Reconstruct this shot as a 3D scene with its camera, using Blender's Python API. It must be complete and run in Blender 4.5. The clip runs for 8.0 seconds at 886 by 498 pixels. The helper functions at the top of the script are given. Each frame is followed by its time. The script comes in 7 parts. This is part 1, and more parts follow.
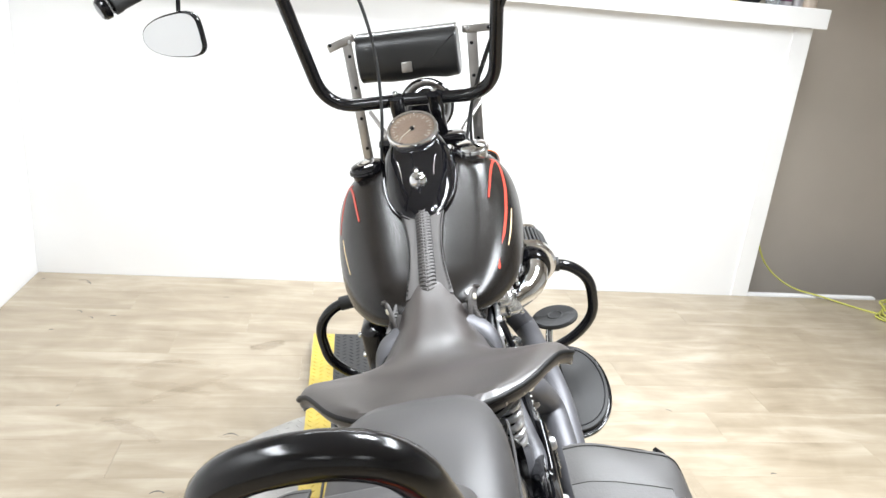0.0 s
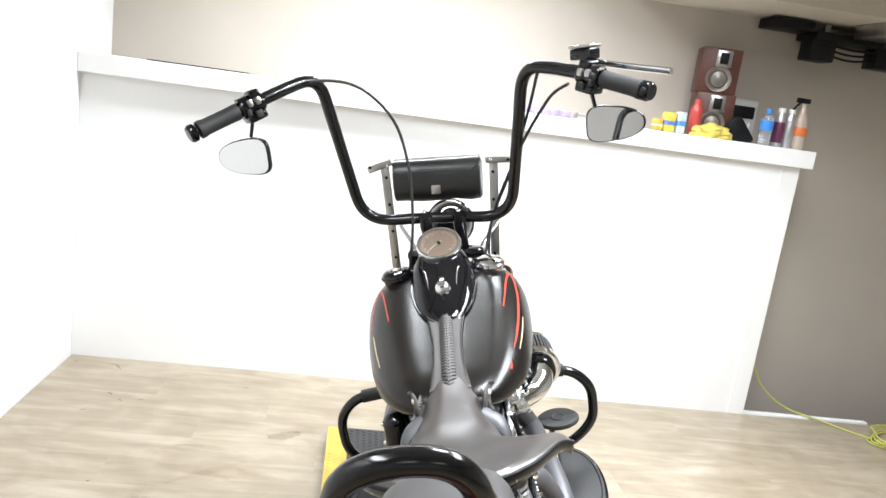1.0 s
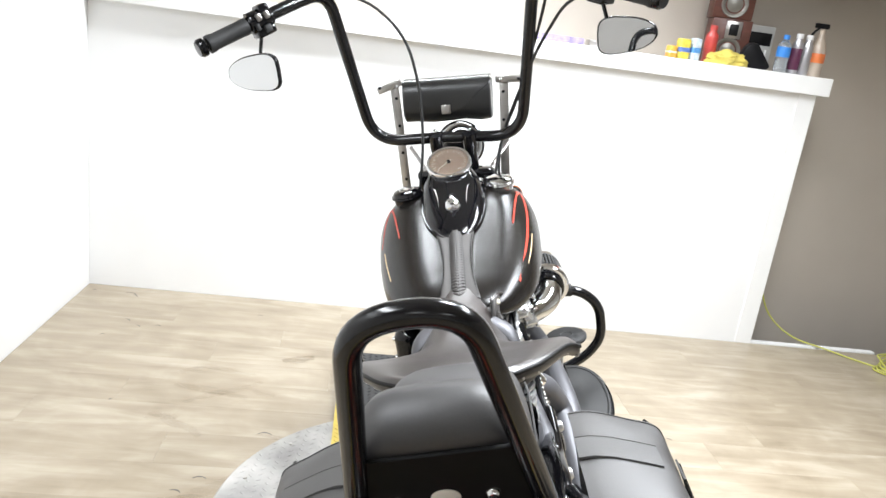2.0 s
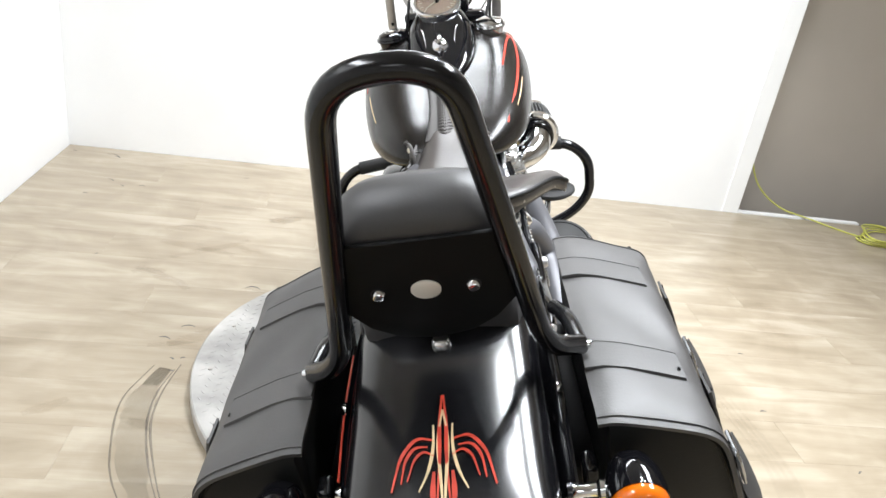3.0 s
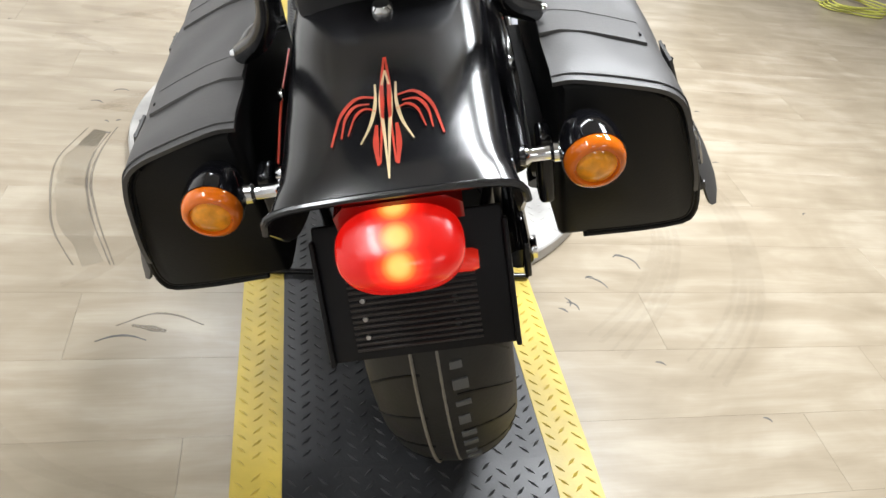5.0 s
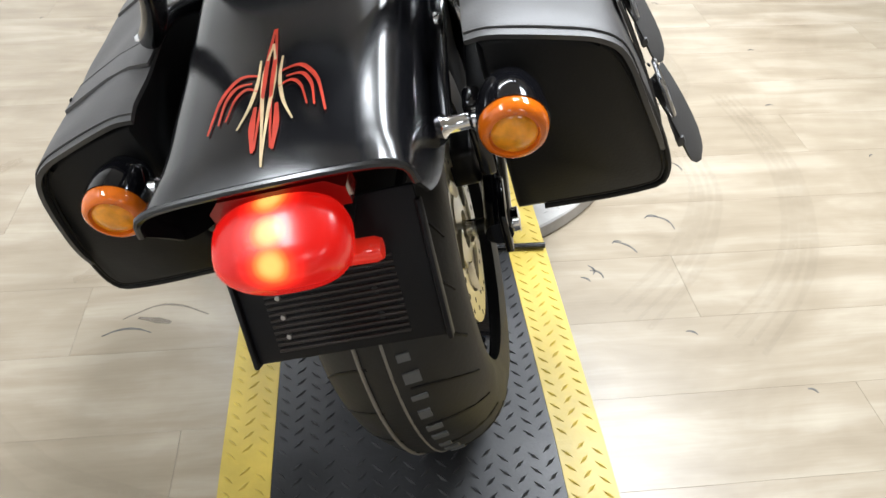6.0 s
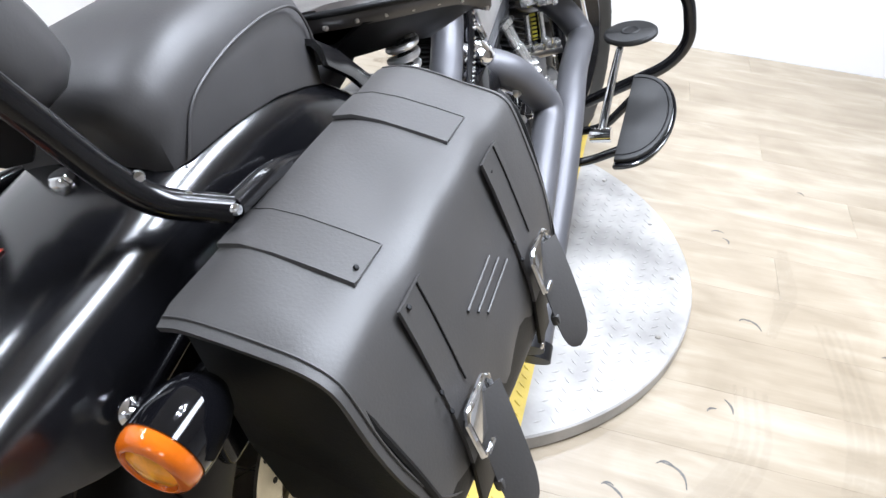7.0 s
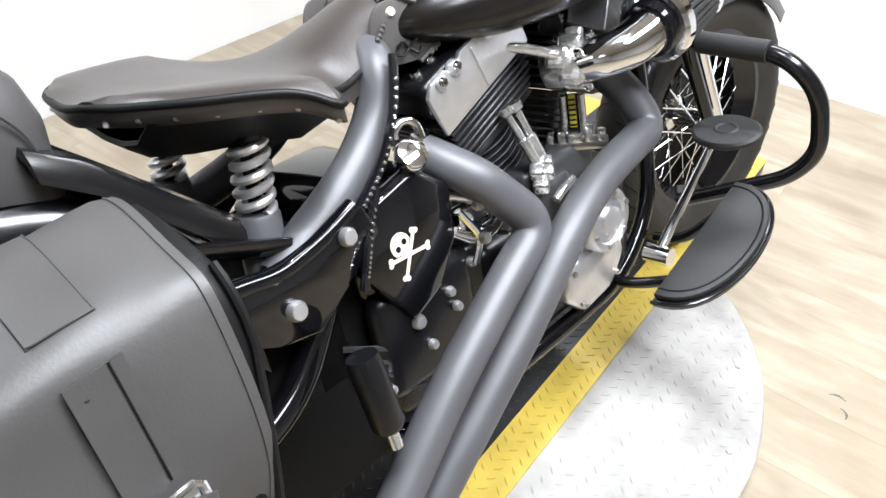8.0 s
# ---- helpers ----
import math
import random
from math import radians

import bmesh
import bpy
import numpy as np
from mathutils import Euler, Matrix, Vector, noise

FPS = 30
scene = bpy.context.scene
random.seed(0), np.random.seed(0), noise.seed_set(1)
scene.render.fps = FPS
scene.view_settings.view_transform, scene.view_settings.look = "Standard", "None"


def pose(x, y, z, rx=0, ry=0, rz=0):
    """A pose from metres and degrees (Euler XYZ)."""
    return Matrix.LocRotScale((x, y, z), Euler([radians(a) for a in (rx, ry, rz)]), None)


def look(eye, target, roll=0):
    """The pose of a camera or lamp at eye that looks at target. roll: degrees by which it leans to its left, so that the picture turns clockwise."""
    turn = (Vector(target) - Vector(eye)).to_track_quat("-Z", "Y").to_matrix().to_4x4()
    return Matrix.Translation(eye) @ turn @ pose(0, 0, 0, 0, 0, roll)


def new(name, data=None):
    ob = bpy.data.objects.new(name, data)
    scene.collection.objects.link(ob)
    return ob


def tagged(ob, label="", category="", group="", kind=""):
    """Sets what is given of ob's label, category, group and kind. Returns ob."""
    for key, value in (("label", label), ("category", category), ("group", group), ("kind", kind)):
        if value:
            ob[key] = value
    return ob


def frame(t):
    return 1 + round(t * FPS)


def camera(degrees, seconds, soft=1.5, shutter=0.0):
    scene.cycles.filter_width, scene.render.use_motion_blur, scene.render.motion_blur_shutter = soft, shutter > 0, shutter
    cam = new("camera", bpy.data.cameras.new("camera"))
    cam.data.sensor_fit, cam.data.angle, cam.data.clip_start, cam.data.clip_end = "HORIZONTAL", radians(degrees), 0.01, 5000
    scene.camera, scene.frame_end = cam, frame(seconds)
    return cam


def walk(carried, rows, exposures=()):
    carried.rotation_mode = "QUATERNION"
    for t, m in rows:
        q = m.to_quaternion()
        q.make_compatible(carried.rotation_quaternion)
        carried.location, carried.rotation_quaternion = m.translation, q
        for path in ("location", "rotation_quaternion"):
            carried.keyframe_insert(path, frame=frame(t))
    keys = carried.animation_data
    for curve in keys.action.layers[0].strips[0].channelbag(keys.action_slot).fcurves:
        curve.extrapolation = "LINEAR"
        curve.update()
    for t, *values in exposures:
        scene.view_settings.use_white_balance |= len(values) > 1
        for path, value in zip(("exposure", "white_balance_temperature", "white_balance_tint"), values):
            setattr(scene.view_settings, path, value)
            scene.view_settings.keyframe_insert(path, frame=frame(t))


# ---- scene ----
cam = camera(62.4, 8.0)
PATH = [
    (0, (-0.042, -0.529, 1.438), (0.027, 1.356, 0.754), 5.3),
    (0.5, (-0.066, -0.651, 1.486), (-0.035, 1.297, 1.033), 6.3),
    (1, (-0.091, -0.764, 1.5), (-0.066, 1.194, 1.094), 7.9),
    (1.2, (-0.094, -0.781, 1.507), (-0.132, 1.181, 1.116), 8.4),
    (2.3, (-0.07, -0.804, 1.401), (-0.029, 1.085, 0.746), 8.0),
    (2.5, (-0.066, -0.808, 1.383), (-0.01, 1.059, 0.67), 8.5),
    (3, (-0.053, -0.806, 1.329), (0.03, 1.006, 0.487), 9.0),
    (3.5, (-0.039, -0.814, 1.266), (0.098, 0.912, 0.265), 10.2),
    (4, (-0.031, -0.823, 1.221), (0.134, 0.843, 0.127), 10.6),
    (4.2, (-0.027, -0.831, 1.203), (0.16, 0.804, 0.066), 10.9),
    (4.5, (-0.022, -0.834, 1.181), (0.195, 0.764, -0.003), 10.9),
    (4.7, (-0.018, -0.839, 1.169), (0.223, 0.735, -0.041), 11.2),
    (5.8, (0.077, -0.823, 1.128), (0.203, 0.657, -0.211), 4.7),
    (6, (0.171, -0.763, 1.133), (0.186, 0.714, -0.215), 1.8),
    (6.3, (0.326, -0.713, 1.189), (0.153, 0.852, -0.044), 4.7),
    (6.5, (0.401, -0.664, 1.205), (0.126, 0.923, 0.019), 5.5),
    (6.6, (0.425, -0.633, 1.211), (0.099, 0.932, 0.01), 5.0),
    (6.8, (0.479, -0.549, 1.208), (0.055, 0.997, 0.012), 4.6),
    (7, (0.522, -0.422, 1.219), (0.022, 1.078, -0.007), 5.0),
    (7.2, (0.566, -0.299, 1.235), (0.066, 1.185, -0.009), 5.6),
    (7.5, (0.627, -0.14, 1.25), (-0.063, 1.282, 0.025), 3.0),
    (7.8, (0.716, 0.022, 1.249), (-0.2, 1.273, -0.015), 4.0),
    (8, (0.763, 0.134, 1.253), (-0.26, 1.277, -0.03), 2.7),
]
walk(cam, [(t, look(eye, target, roll)) for t, eye, target, roll in PATH],
     [(0, 0.13, 6400, 11), (1.2, 0.15, 6400, 11), (2.6, 0.1, 6400, 11), (4.5, 0.03, 6500, 11), (6.0, 0.03, 6300, 11), (6.6, 0.04, 5950, 12), (7.1, 0.05, 6000, 14), (7.6, 0.04, 6300, 13), (8.0, 0.08, 6350, 13)])

ROOM = pose(0, 0, 0, 0, 0, 6.5)                    # the room's walls, turned against the motorcycle
BIKE = pose(0.2233, 0, 0.05, 0, -16.07, 0.11)      # the motorcycle leans on its side stand

# ---- light ----
world = bpy.data.worlds.new("world")
world.use_nodes = True
world.node_tree.nodes["Background"].inputs[0].default_value = (0.9, 0.95, 1.0, 1)
world.node_tree.nodes["Background"].inputs[1].default_value = 0.05
scene.world = world
scene.view_settings.exposure = 0.0


CEIL = 2.55
COOL = (0.925, 0.968, 1.0)
PANELS = [(1.3, 0.95, 0.55, 1.9, 82), (-1.2, -0.35, 0.35, 1.3, 27), (0.0, 2.5, 1.7, 0.25, 50), (1.1, -3.3, 0.75, 1.5, 23), (-0.7, -3.3, 0.6, 1.5, 14)]     # place, size and watts of unseen ceiling panels; last four added as fill
SPOTS = [(0.42 + 0.17 * math.cos(a), 0.62 + 0.17 * math.sin(a)) for a in (0.3, 1.55, 2.8, 4.1, 5.3)]


def lamp(name, place, watts, size, other=0.0, spread=150):
    """A downward ceiling light: a disc, or a panel of two sizes."""
    data = bpy.data.lights.new(name, "AREA")
    data.shape, data.size, data.energy, data.color = "RECTANGLE" if other else "DISK", size, watts, COOL
    if other:
        data.size_y = other
    data.spread = radians(spread)
    ob = new(name, data)
    ob.matrix_world = ROOM @ Matrix.Translation(place)
    return ob


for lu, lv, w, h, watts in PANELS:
    lamp("unseen_panel_light", (lu, lv, CEIL - 0.045), watts, w - 0.05, h - 0.05)
for lu, lv in SPOTS:
    lamp("spot_light", (lu, lv, CEIL - 0.145), 6.5, 0.055)


# ---- materials ----
def material(name, colour, rough=0.5, metal=0.0, coat=0.0, vary=0.0, scale=8.0, bump=0.0, bump_scale=60.0, emit=0.0, random_amount=0.0, stretch=(1, 1, 1), trans=0.0, ior=1.5):
    m = bpy.data.materials.new(name)
    m.use_nodes = True
    t = m.node_tree
    b = t.nodes["Principled BSDF"]
    b.inputs["Base Color"].default_value = (*colour, 1)
    b.inputs["Roughness"].default_value = rough
    b.inputs["Metallic"].default_value = metal
    b.inputs["Coat Weight"].default_value = coat
    b.inputs["Coat Roughness"].default_value = 0.04
    b.inputs["Transmission Weight"].default_value = trans
    b.inputs["IOR"].default_value = ior
    if emit:
        b.inputs["Emission Color"].default_value = (*colour, 1)
        b.inputs["Emission Strength"].default_value = emit
    co = t.nodes.new("ShaderNodeTexCoord")
    mp = t.nodes.new("ShaderNodeMapping")
    mp.inputs["Scale"].default_value = stretch
    t.links.new(co.outputs["Object"], mp.inputs["Vector"])
    if vary:
        n = t.nodes.new("ShaderNodeTexNoise")
        n.inputs["Scale"].default_value, n.inputs["Detail"].default_value = scale, 6
        t.links.new(mp.outputs[0], n.inputs["Vector"])
        r = t.nodes.new("ShaderNodeMapRange")
        r.inputs[1].default_value, r.inputs[2].default_value = 0.3, 0.7
        r.inputs[3].default_value, r.inputs[4].default_value = 1 - vary, 1 + vary
        t.links.new(n.outputs[0], r.inputs[0])
        mix = t.nodes.new("ShaderNodeVectorMath")
        mix.operation = "SCALE"
        mix.inputs[0].default_value = colour
        t.links.new(r.outputs[0], mix.inputs["Scale"])
        t.links.new(mix.outputs[0], b.inputs["Base Color"])
        r2 = t.nodes.new("ShaderNodeMapRange")
        r2.inputs[3].default_value, r2.inputs[4].default_value = max(rough * (1 - vary), 0.02), min(rough * (1 + vary), 1)
        t.links.new(n.outputs[0], r2.inputs[0])
        t.links.new(r2.outputs[0], b.inputs["Roughness"])
    if bump:
        n2 = t.nodes.new("ShaderNodeTexNoise")
        n2.inputs["Scale"].default_value, n2.inputs["Detail"].default_value = bump_scale, 4
        t.links.new(mp.outputs[0], n2.inputs["Vector"])
        bp = t.nodes.new("ShaderNodeBump")
        bp.inputs["Strength"].default_value, bp.inputs["Distance"].default_value = bump, 0.002
        t.links.new(n2.outputs[0], bp.inputs["Height"])
        t.links.new(bp.outputs[0], b.inputs["Normal"])
    return m


def wood_material():
    m = material("laminate", (0.5, 0.42, 0.31), 0.3)
    t = m.node_tree
    b = t.nodes["Principled BSDF"]
    info = t.nodes.new("ShaderNodeObjectInfo")
    co = t.nodes.new("ShaderNodeTexCoord")
    add = t.nodes.new("ShaderNodeVectorMath")
    add.operation = "MULTIPLY_ADD"
    add.inputs[1].default_value = (37, 19, 5)
    t.links.new(info.outputs["Random"], add.inputs[0])
    t.links.new(co.outputs["Object"], add.inputs[2])
    mp = t.nodes.new("ShaderNodeMapping")
    mp.inputs["Scale"].default_value = (1.4, 6.5, 6.5)
    t.links.new(add.outputs[0], mp.inputs[0])
    n1 = t.nodes.new("ShaderNodeTexNoise")
    n1.inputs["Scale"].default_value, n1.inputs["Detail"].default_value, n1.inputs["Distortion"].default_value = 2.2, 8, 0.6
    t.links.new(mp.outputs[0], n1.inputs["Vector"])
    mp2 = t.nodes.new("ShaderNodeMapping")
    mp2.inputs["Scale"].default_value = (3, 70, 70)
    t.links.new(add.outputs[0], mp2.inputs[0])
    n2 = t.nodes.new("ShaderNodeTexNoise")
    n2.inputs["Scale"].default_value, n2.inputs["Detail"].default_value = 3.0, 5
    t.links.new(mp2.outputs[0], n2.inputs["Vector"])
    mx = t.nodes.new("ShaderNodeMath")
    mx.operation = "MULTIPLY_ADD"
    mx.inputs[1].default_value = 0.16
    t.links.new(n2.outputs[0], mx.inputs[0])
    t.links.new(n1.outputs[0], mx.inputs[2])
    mr = t.nodes.new("ShaderNodeMath")
    mr.operation = "MULTIPLY_ADD"
    mr.inputs[1].default_value = 0.09
    t.links.new(info.outputs["Random"], mr.inputs[0])
    t.links.new(mx.outputs[0], mr.inputs[2])
    ramp = t.nodes.new("ShaderNodeValToRGB")
    e = ramp.color_ramp.elements
    e[0].position, e[0].color = 0.14, (0.21, 0.167, 0.113, 1)
    e[1].position, e[1].color = 0.95, (0.44, 0.386, 0.302, 1)
    mid = e.new(0.62)
    mid.color = (0.332, 0.277, 0.202, 1)
    geo = t.nodes.new("ShaderNodeNewGeometry")
    n3 = t.nodes.new("ShaderNodeTexNoise")
    n3.inputs["Scale"].default_value, n3.inputs["Detail"].default_value, n3.inputs["Distortion"].default_value = 3.2, 7, 1.2
    t.links.new(geo.outputs["Position"], n3.inputs["Vector"])
    ms = t.nodes.new("ShaderNodeMath")
    ms.operation = "MULTIPLY_ADD"
    ms.inputs[1].default_value = 0.72
    t.links.new(n3.outputs[0], ms.inputs[0])
    t.links.new(mr.outputs[0], ms.inputs[2])
    off = t.nodes.new("ShaderNodeMath")
    off.operation = "SUBTRACT"
    off.inputs[1].default_value = 0.36
    t.links.new(ms.outputs[0], off.inputs[0])
    t.links.new(off.outputs[0], ramp.inputs[0])
    t.links.new(ramp.outputs[0], b.inputs["Base Color"])
    bp = t.nodes.new("ShaderNodeBump")
    bp.inputs["Strength"].default_value, bp.inputs["Distance"].default_value = 0.15, 0.001
    t.links.new(n2.outputs[0], bp.inputs["Height"])
    t.links.new(bp.outputs[0], b.inputs["Normal"])
    return m


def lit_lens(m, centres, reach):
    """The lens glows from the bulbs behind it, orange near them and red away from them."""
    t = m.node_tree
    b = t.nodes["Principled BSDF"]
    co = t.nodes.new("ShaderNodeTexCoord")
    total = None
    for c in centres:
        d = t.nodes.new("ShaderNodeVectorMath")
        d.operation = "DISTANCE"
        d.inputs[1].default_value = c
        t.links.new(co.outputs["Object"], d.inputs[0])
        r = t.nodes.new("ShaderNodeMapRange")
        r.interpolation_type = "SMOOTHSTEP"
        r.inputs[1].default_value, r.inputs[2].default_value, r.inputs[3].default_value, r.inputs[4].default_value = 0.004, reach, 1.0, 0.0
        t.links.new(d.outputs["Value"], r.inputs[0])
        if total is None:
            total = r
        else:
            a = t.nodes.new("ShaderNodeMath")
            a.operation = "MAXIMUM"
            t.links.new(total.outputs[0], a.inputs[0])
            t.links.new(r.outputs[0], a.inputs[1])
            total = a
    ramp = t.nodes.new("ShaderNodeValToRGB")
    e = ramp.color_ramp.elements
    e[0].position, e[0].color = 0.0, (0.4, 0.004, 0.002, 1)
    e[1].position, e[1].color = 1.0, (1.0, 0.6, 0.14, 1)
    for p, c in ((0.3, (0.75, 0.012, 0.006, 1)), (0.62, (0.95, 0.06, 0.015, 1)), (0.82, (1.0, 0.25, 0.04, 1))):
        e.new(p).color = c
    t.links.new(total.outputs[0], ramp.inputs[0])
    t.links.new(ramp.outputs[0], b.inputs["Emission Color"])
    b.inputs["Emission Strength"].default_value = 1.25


M_WOOD = wood_material()
M_WHITE = material("white_wall_paint", (0.87, 0.87, 0.865), 0.55, vary=0.02, scale=3, bump=0.05, bump_scale=90)
M_TRIM = material("white_trim_paint", (0.87, 0.87, 0.86), 0.35, vary=0.02, scale=5)
M_TAUPE = material("taupe_wall_paint", (0.485, 0.437, 0.378), 0.6, vary=0.04, scale=2.5, bump=0.05, bump_scale=90)
M_CEILWHITE = material("beige_ceiling_paint", (0.42, 0.4, 0.365), 0.7, vary=0.03, scale=2)
M_CEIL = material("ceiling_paint", (0.55, 0.5, 0.42), 0.7, vary=0.04, scale=2)
M_GREYFLOOR = material("grey_floor_paint", (0.12, 0.118, 0.115), 0.55, vary=0.1, scale=4)
M_YELLOW = material("worn_yellow_paint", (0.58, 0.43, 0.075), 0.42, vary=0.16, scale=14, bump=0.2, bump_scale=120)
M_PLATE = material("black_tread_plate", (0.024, 0.0245, 0.026), 0.4, metal=0.0, vary=0.3, scale=10, bump=0.2, bump_scale=150)
M_DISC = material("pale_tread_plate", (0.37, 0.358, 0.338), 0.42, metal=0.0, vary=0.38, scale=7, bump=0.15, bump_scale=120)
M_SATIN = material("satin_black_paint", (0.005, 0.005, 0.006), 0.19, vary=0.05, scale=6, ior=1.75)
M_DENIM = material("denim_grey_paint", (0.008, 0.0068, 0.006), 0.23, vary=0.04, scale=5, ior=1.42)
M_GLOSS = material("gloss_black_paint", (0.004, 0.004, 0.005), 0.07)
M_BAR = material("black_powder_coat", (0.006, 0.006, 0.007), 0.16)
M_SEAT = material("worn_black_leather", (0.04, 0.034, 0.031), 0.34, vary=0.25, scale=6, bump=0.12, bump_scale=260, ior=1.7)
# One bag leather in two tones: lit grey for lids, shaded black for bodies.
M_BAG = material("lit_grey_leather", (0.049, 0.0465, 0.045), 0.5, vary=0.18, scale=6, bump=0.12, bump_scale=320, ior=1.62)
M_BAGDARK = material("black_and_shaded_leather", (0.006, 0.006, 0.006), 0.48, vary=0.2, scale=9, bump=0.1, bump_scale=300, ior=1.33)
M_PAD = material("black_pad_vinyl", (0.042, 0.04, 0.04), 0.5, vary=0.12, scale=9, bump=0.07, bump_scale=300, ior=1.6)
M_STRAP = material("grey_strap_leather", (0.07, 0.065, 0.062), 0.56, vary=0.15, scale=12, bump=0.15, bump_scale=260)
M_RUBBER = material("black_rubber", (0.018, 0.018, 0.018), 0.6, vary=0.15, scale=20, bump=0.15, bump_scale=200)
M_TYRE = material("tyre_rubber", (0.024, 0.0225, 0.02), 0.55, vary=0.3, scale=16, bump=0.2, bump_scale=160, ior=1.4)
M_CHROME = material("chrome", (0.82, 0.83, 0.85), 0.09, metal=1.0)
M_CAST = material("pale_cast_metal", (0.72, 0.72, 0.71), 0.22, metal=0.9, vary=0.25, scale=45, bump=0.6, bump_scale=70)
M_STEEL = material("brushed_steel", (0.5, 0.48, 0.46), 0.3, metal=1.0, vary=0.1, scale=20)
M_ALU = material("cast_aluminium", (0.66, 0.66, 0.67), 0.36, metal=0.85, vary=0.12, scale=20, bump=0.2, bump_scale=140)
M_PIPE = material("charcoal_ceramic_pipe", (0.115, 0.115, 0.124), 0.48, metal=0.4, vary=0.14, scale=8, bump=0.06, bump_scale=150)
M_ENGINE = material("black_engine_paint", (0.006, 0.006, 0.007), 0.3, vary=0.2, scale=15, bump=0.1, bump_scale=150, ior=1.4)
M_CASE = material("grey_cast_case", (0.045, 0.045, 0.048), 0.42, metal=0.3, vary=0.2, scale=18, bump=0.15, bump_scale=150)
M_DISCROTOR = material("brake_disc_steel", (0.62, 0.58, 0.46), 0.3, metal=0.9, vary=0.1, scale=30)
M_AMBER = material("amber_lens", (0.72, 0.15, 0.004), 0.08, coat=0.5, vary=0.15, scale=40)
M_AMBERIN = material("amber_reflector", (0.95, 0.36, 0.01), 0.12, coat=0.5, vary=0.3, scale=60)
M_MARKER = material("glowing_red_reflector", (0.8, 0.03, 0.015), 0.12, coat=0.6, emit=0.35)
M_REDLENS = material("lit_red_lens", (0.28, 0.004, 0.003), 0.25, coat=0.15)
M_REDDARK = material("dark_red_lens", (0.25, 0.008, 0.006), 0.12, coat=0.6)
M_RED = material("red_pinstripe_paint", (0.5, 0.045, 0.022), 0.4, vary=0.2, scale=60)
M_CREAM = material("cream_pinstripe_paint", (0.62, 0.47, 0.27), 0.4, vary=0.15, scale=60)
M_BONE = material("ivory_paint", (0.8, 0.76, 0.62), 0.45)
M_DIAL = material("gauge_face", (0.33, 0.24, 0.18), 0.35, vary=0.05)
M_MIRROR = material("mirror_glass", (0.85, 0.86, 0.87), 0.02, metal=1.0)
M_WOODBOX = material("reddish_veneer", (0.1, 0.035, 0.024), 0.4, vary=0.2, scale=6, stretch=(1, 1, 8))
M_CORD = material("yellow_green_cord", (0.5, 0.5, 0.1), 0.5)
M_BLACKPLASTIC = material("black_plastic", (0.005, 0.005, 0.006), 0.5, vary=0.1, ior=1.33)


# ---- mesh helpers ----
def thing(name, label, category, group="", kind="", m=None):
    ob = new(name)
    ob.empty_display_size = 0.1
    if m is not None:
        ob.matrix_world = m
    return tagged(ob, label, category, group, kind)


def part(name, bm, mat, parent=None, label="", smooth=True, m=None):
    if m is not None:
        bm.transform(m)
    bmesh.ops.recalc_face_normals(bm, faces=bm.faces)
    me = bpy.data.meshes.new(name)
    bm.to_mesh(me)
    bm.free()
    for p in me.polygons:
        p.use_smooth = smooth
    if smooth:
        me.set_sharp_from_angle(angle=radians(40))
    me.materials.append(mat)
    ob = new(name, me)
    if parent is not None:
        ob.parent = parent
    if label:
        ob["label"] = label
    return ob


def solid(name, bm, mat, label, category, group="", kind="", smooth=True, m=None):
    return tagged(part(name, bm, mat, None, "", smooth, m), label, category, group, kind)


def box(x0, x1, y0, y1, z0, z1, bevel=0.0, seg=2):
    bm = bmesh.new()
    bmesh.ops.create_cube(bm, size=1.0)
    for v in bm.verts:
        v.co = Vector(((x0 + x1) / 2 + v.co.x * (x1 - x0), (y0 + y1) / 2 + v.co.y * (y1 - y0), (z0 + z1) / 2 + v.co.z * (z1 - z0)))
    if bevel:
        bmesh.ops.bevel(bm, geom=list(bm.edges), offset=bevel, segments=seg, profile=0.5, affect="EDGES")
    return bm


def rounded(points, radius, steps=5):
    """A polyline whose inner corners are rounded."""
    pts = [Vector(p) for p in points]
    out = [pts[0]]
    for a, b, c in zip(pts, pts[1:], pts[2:]):
        r = min(radius, (b - a).length * 0.48, (c - b).length * 0.48)
        p, q = b + (a - b).normalized() * r, b + (c - b).normalized() * r
        for k in range(steps + 1):
            f = k / steps
            out.append(p * (1 - f) ** 2 + b * 2 * f * (1 - f) + q * f ** 2)
    out.append(pts[-1])
    return out


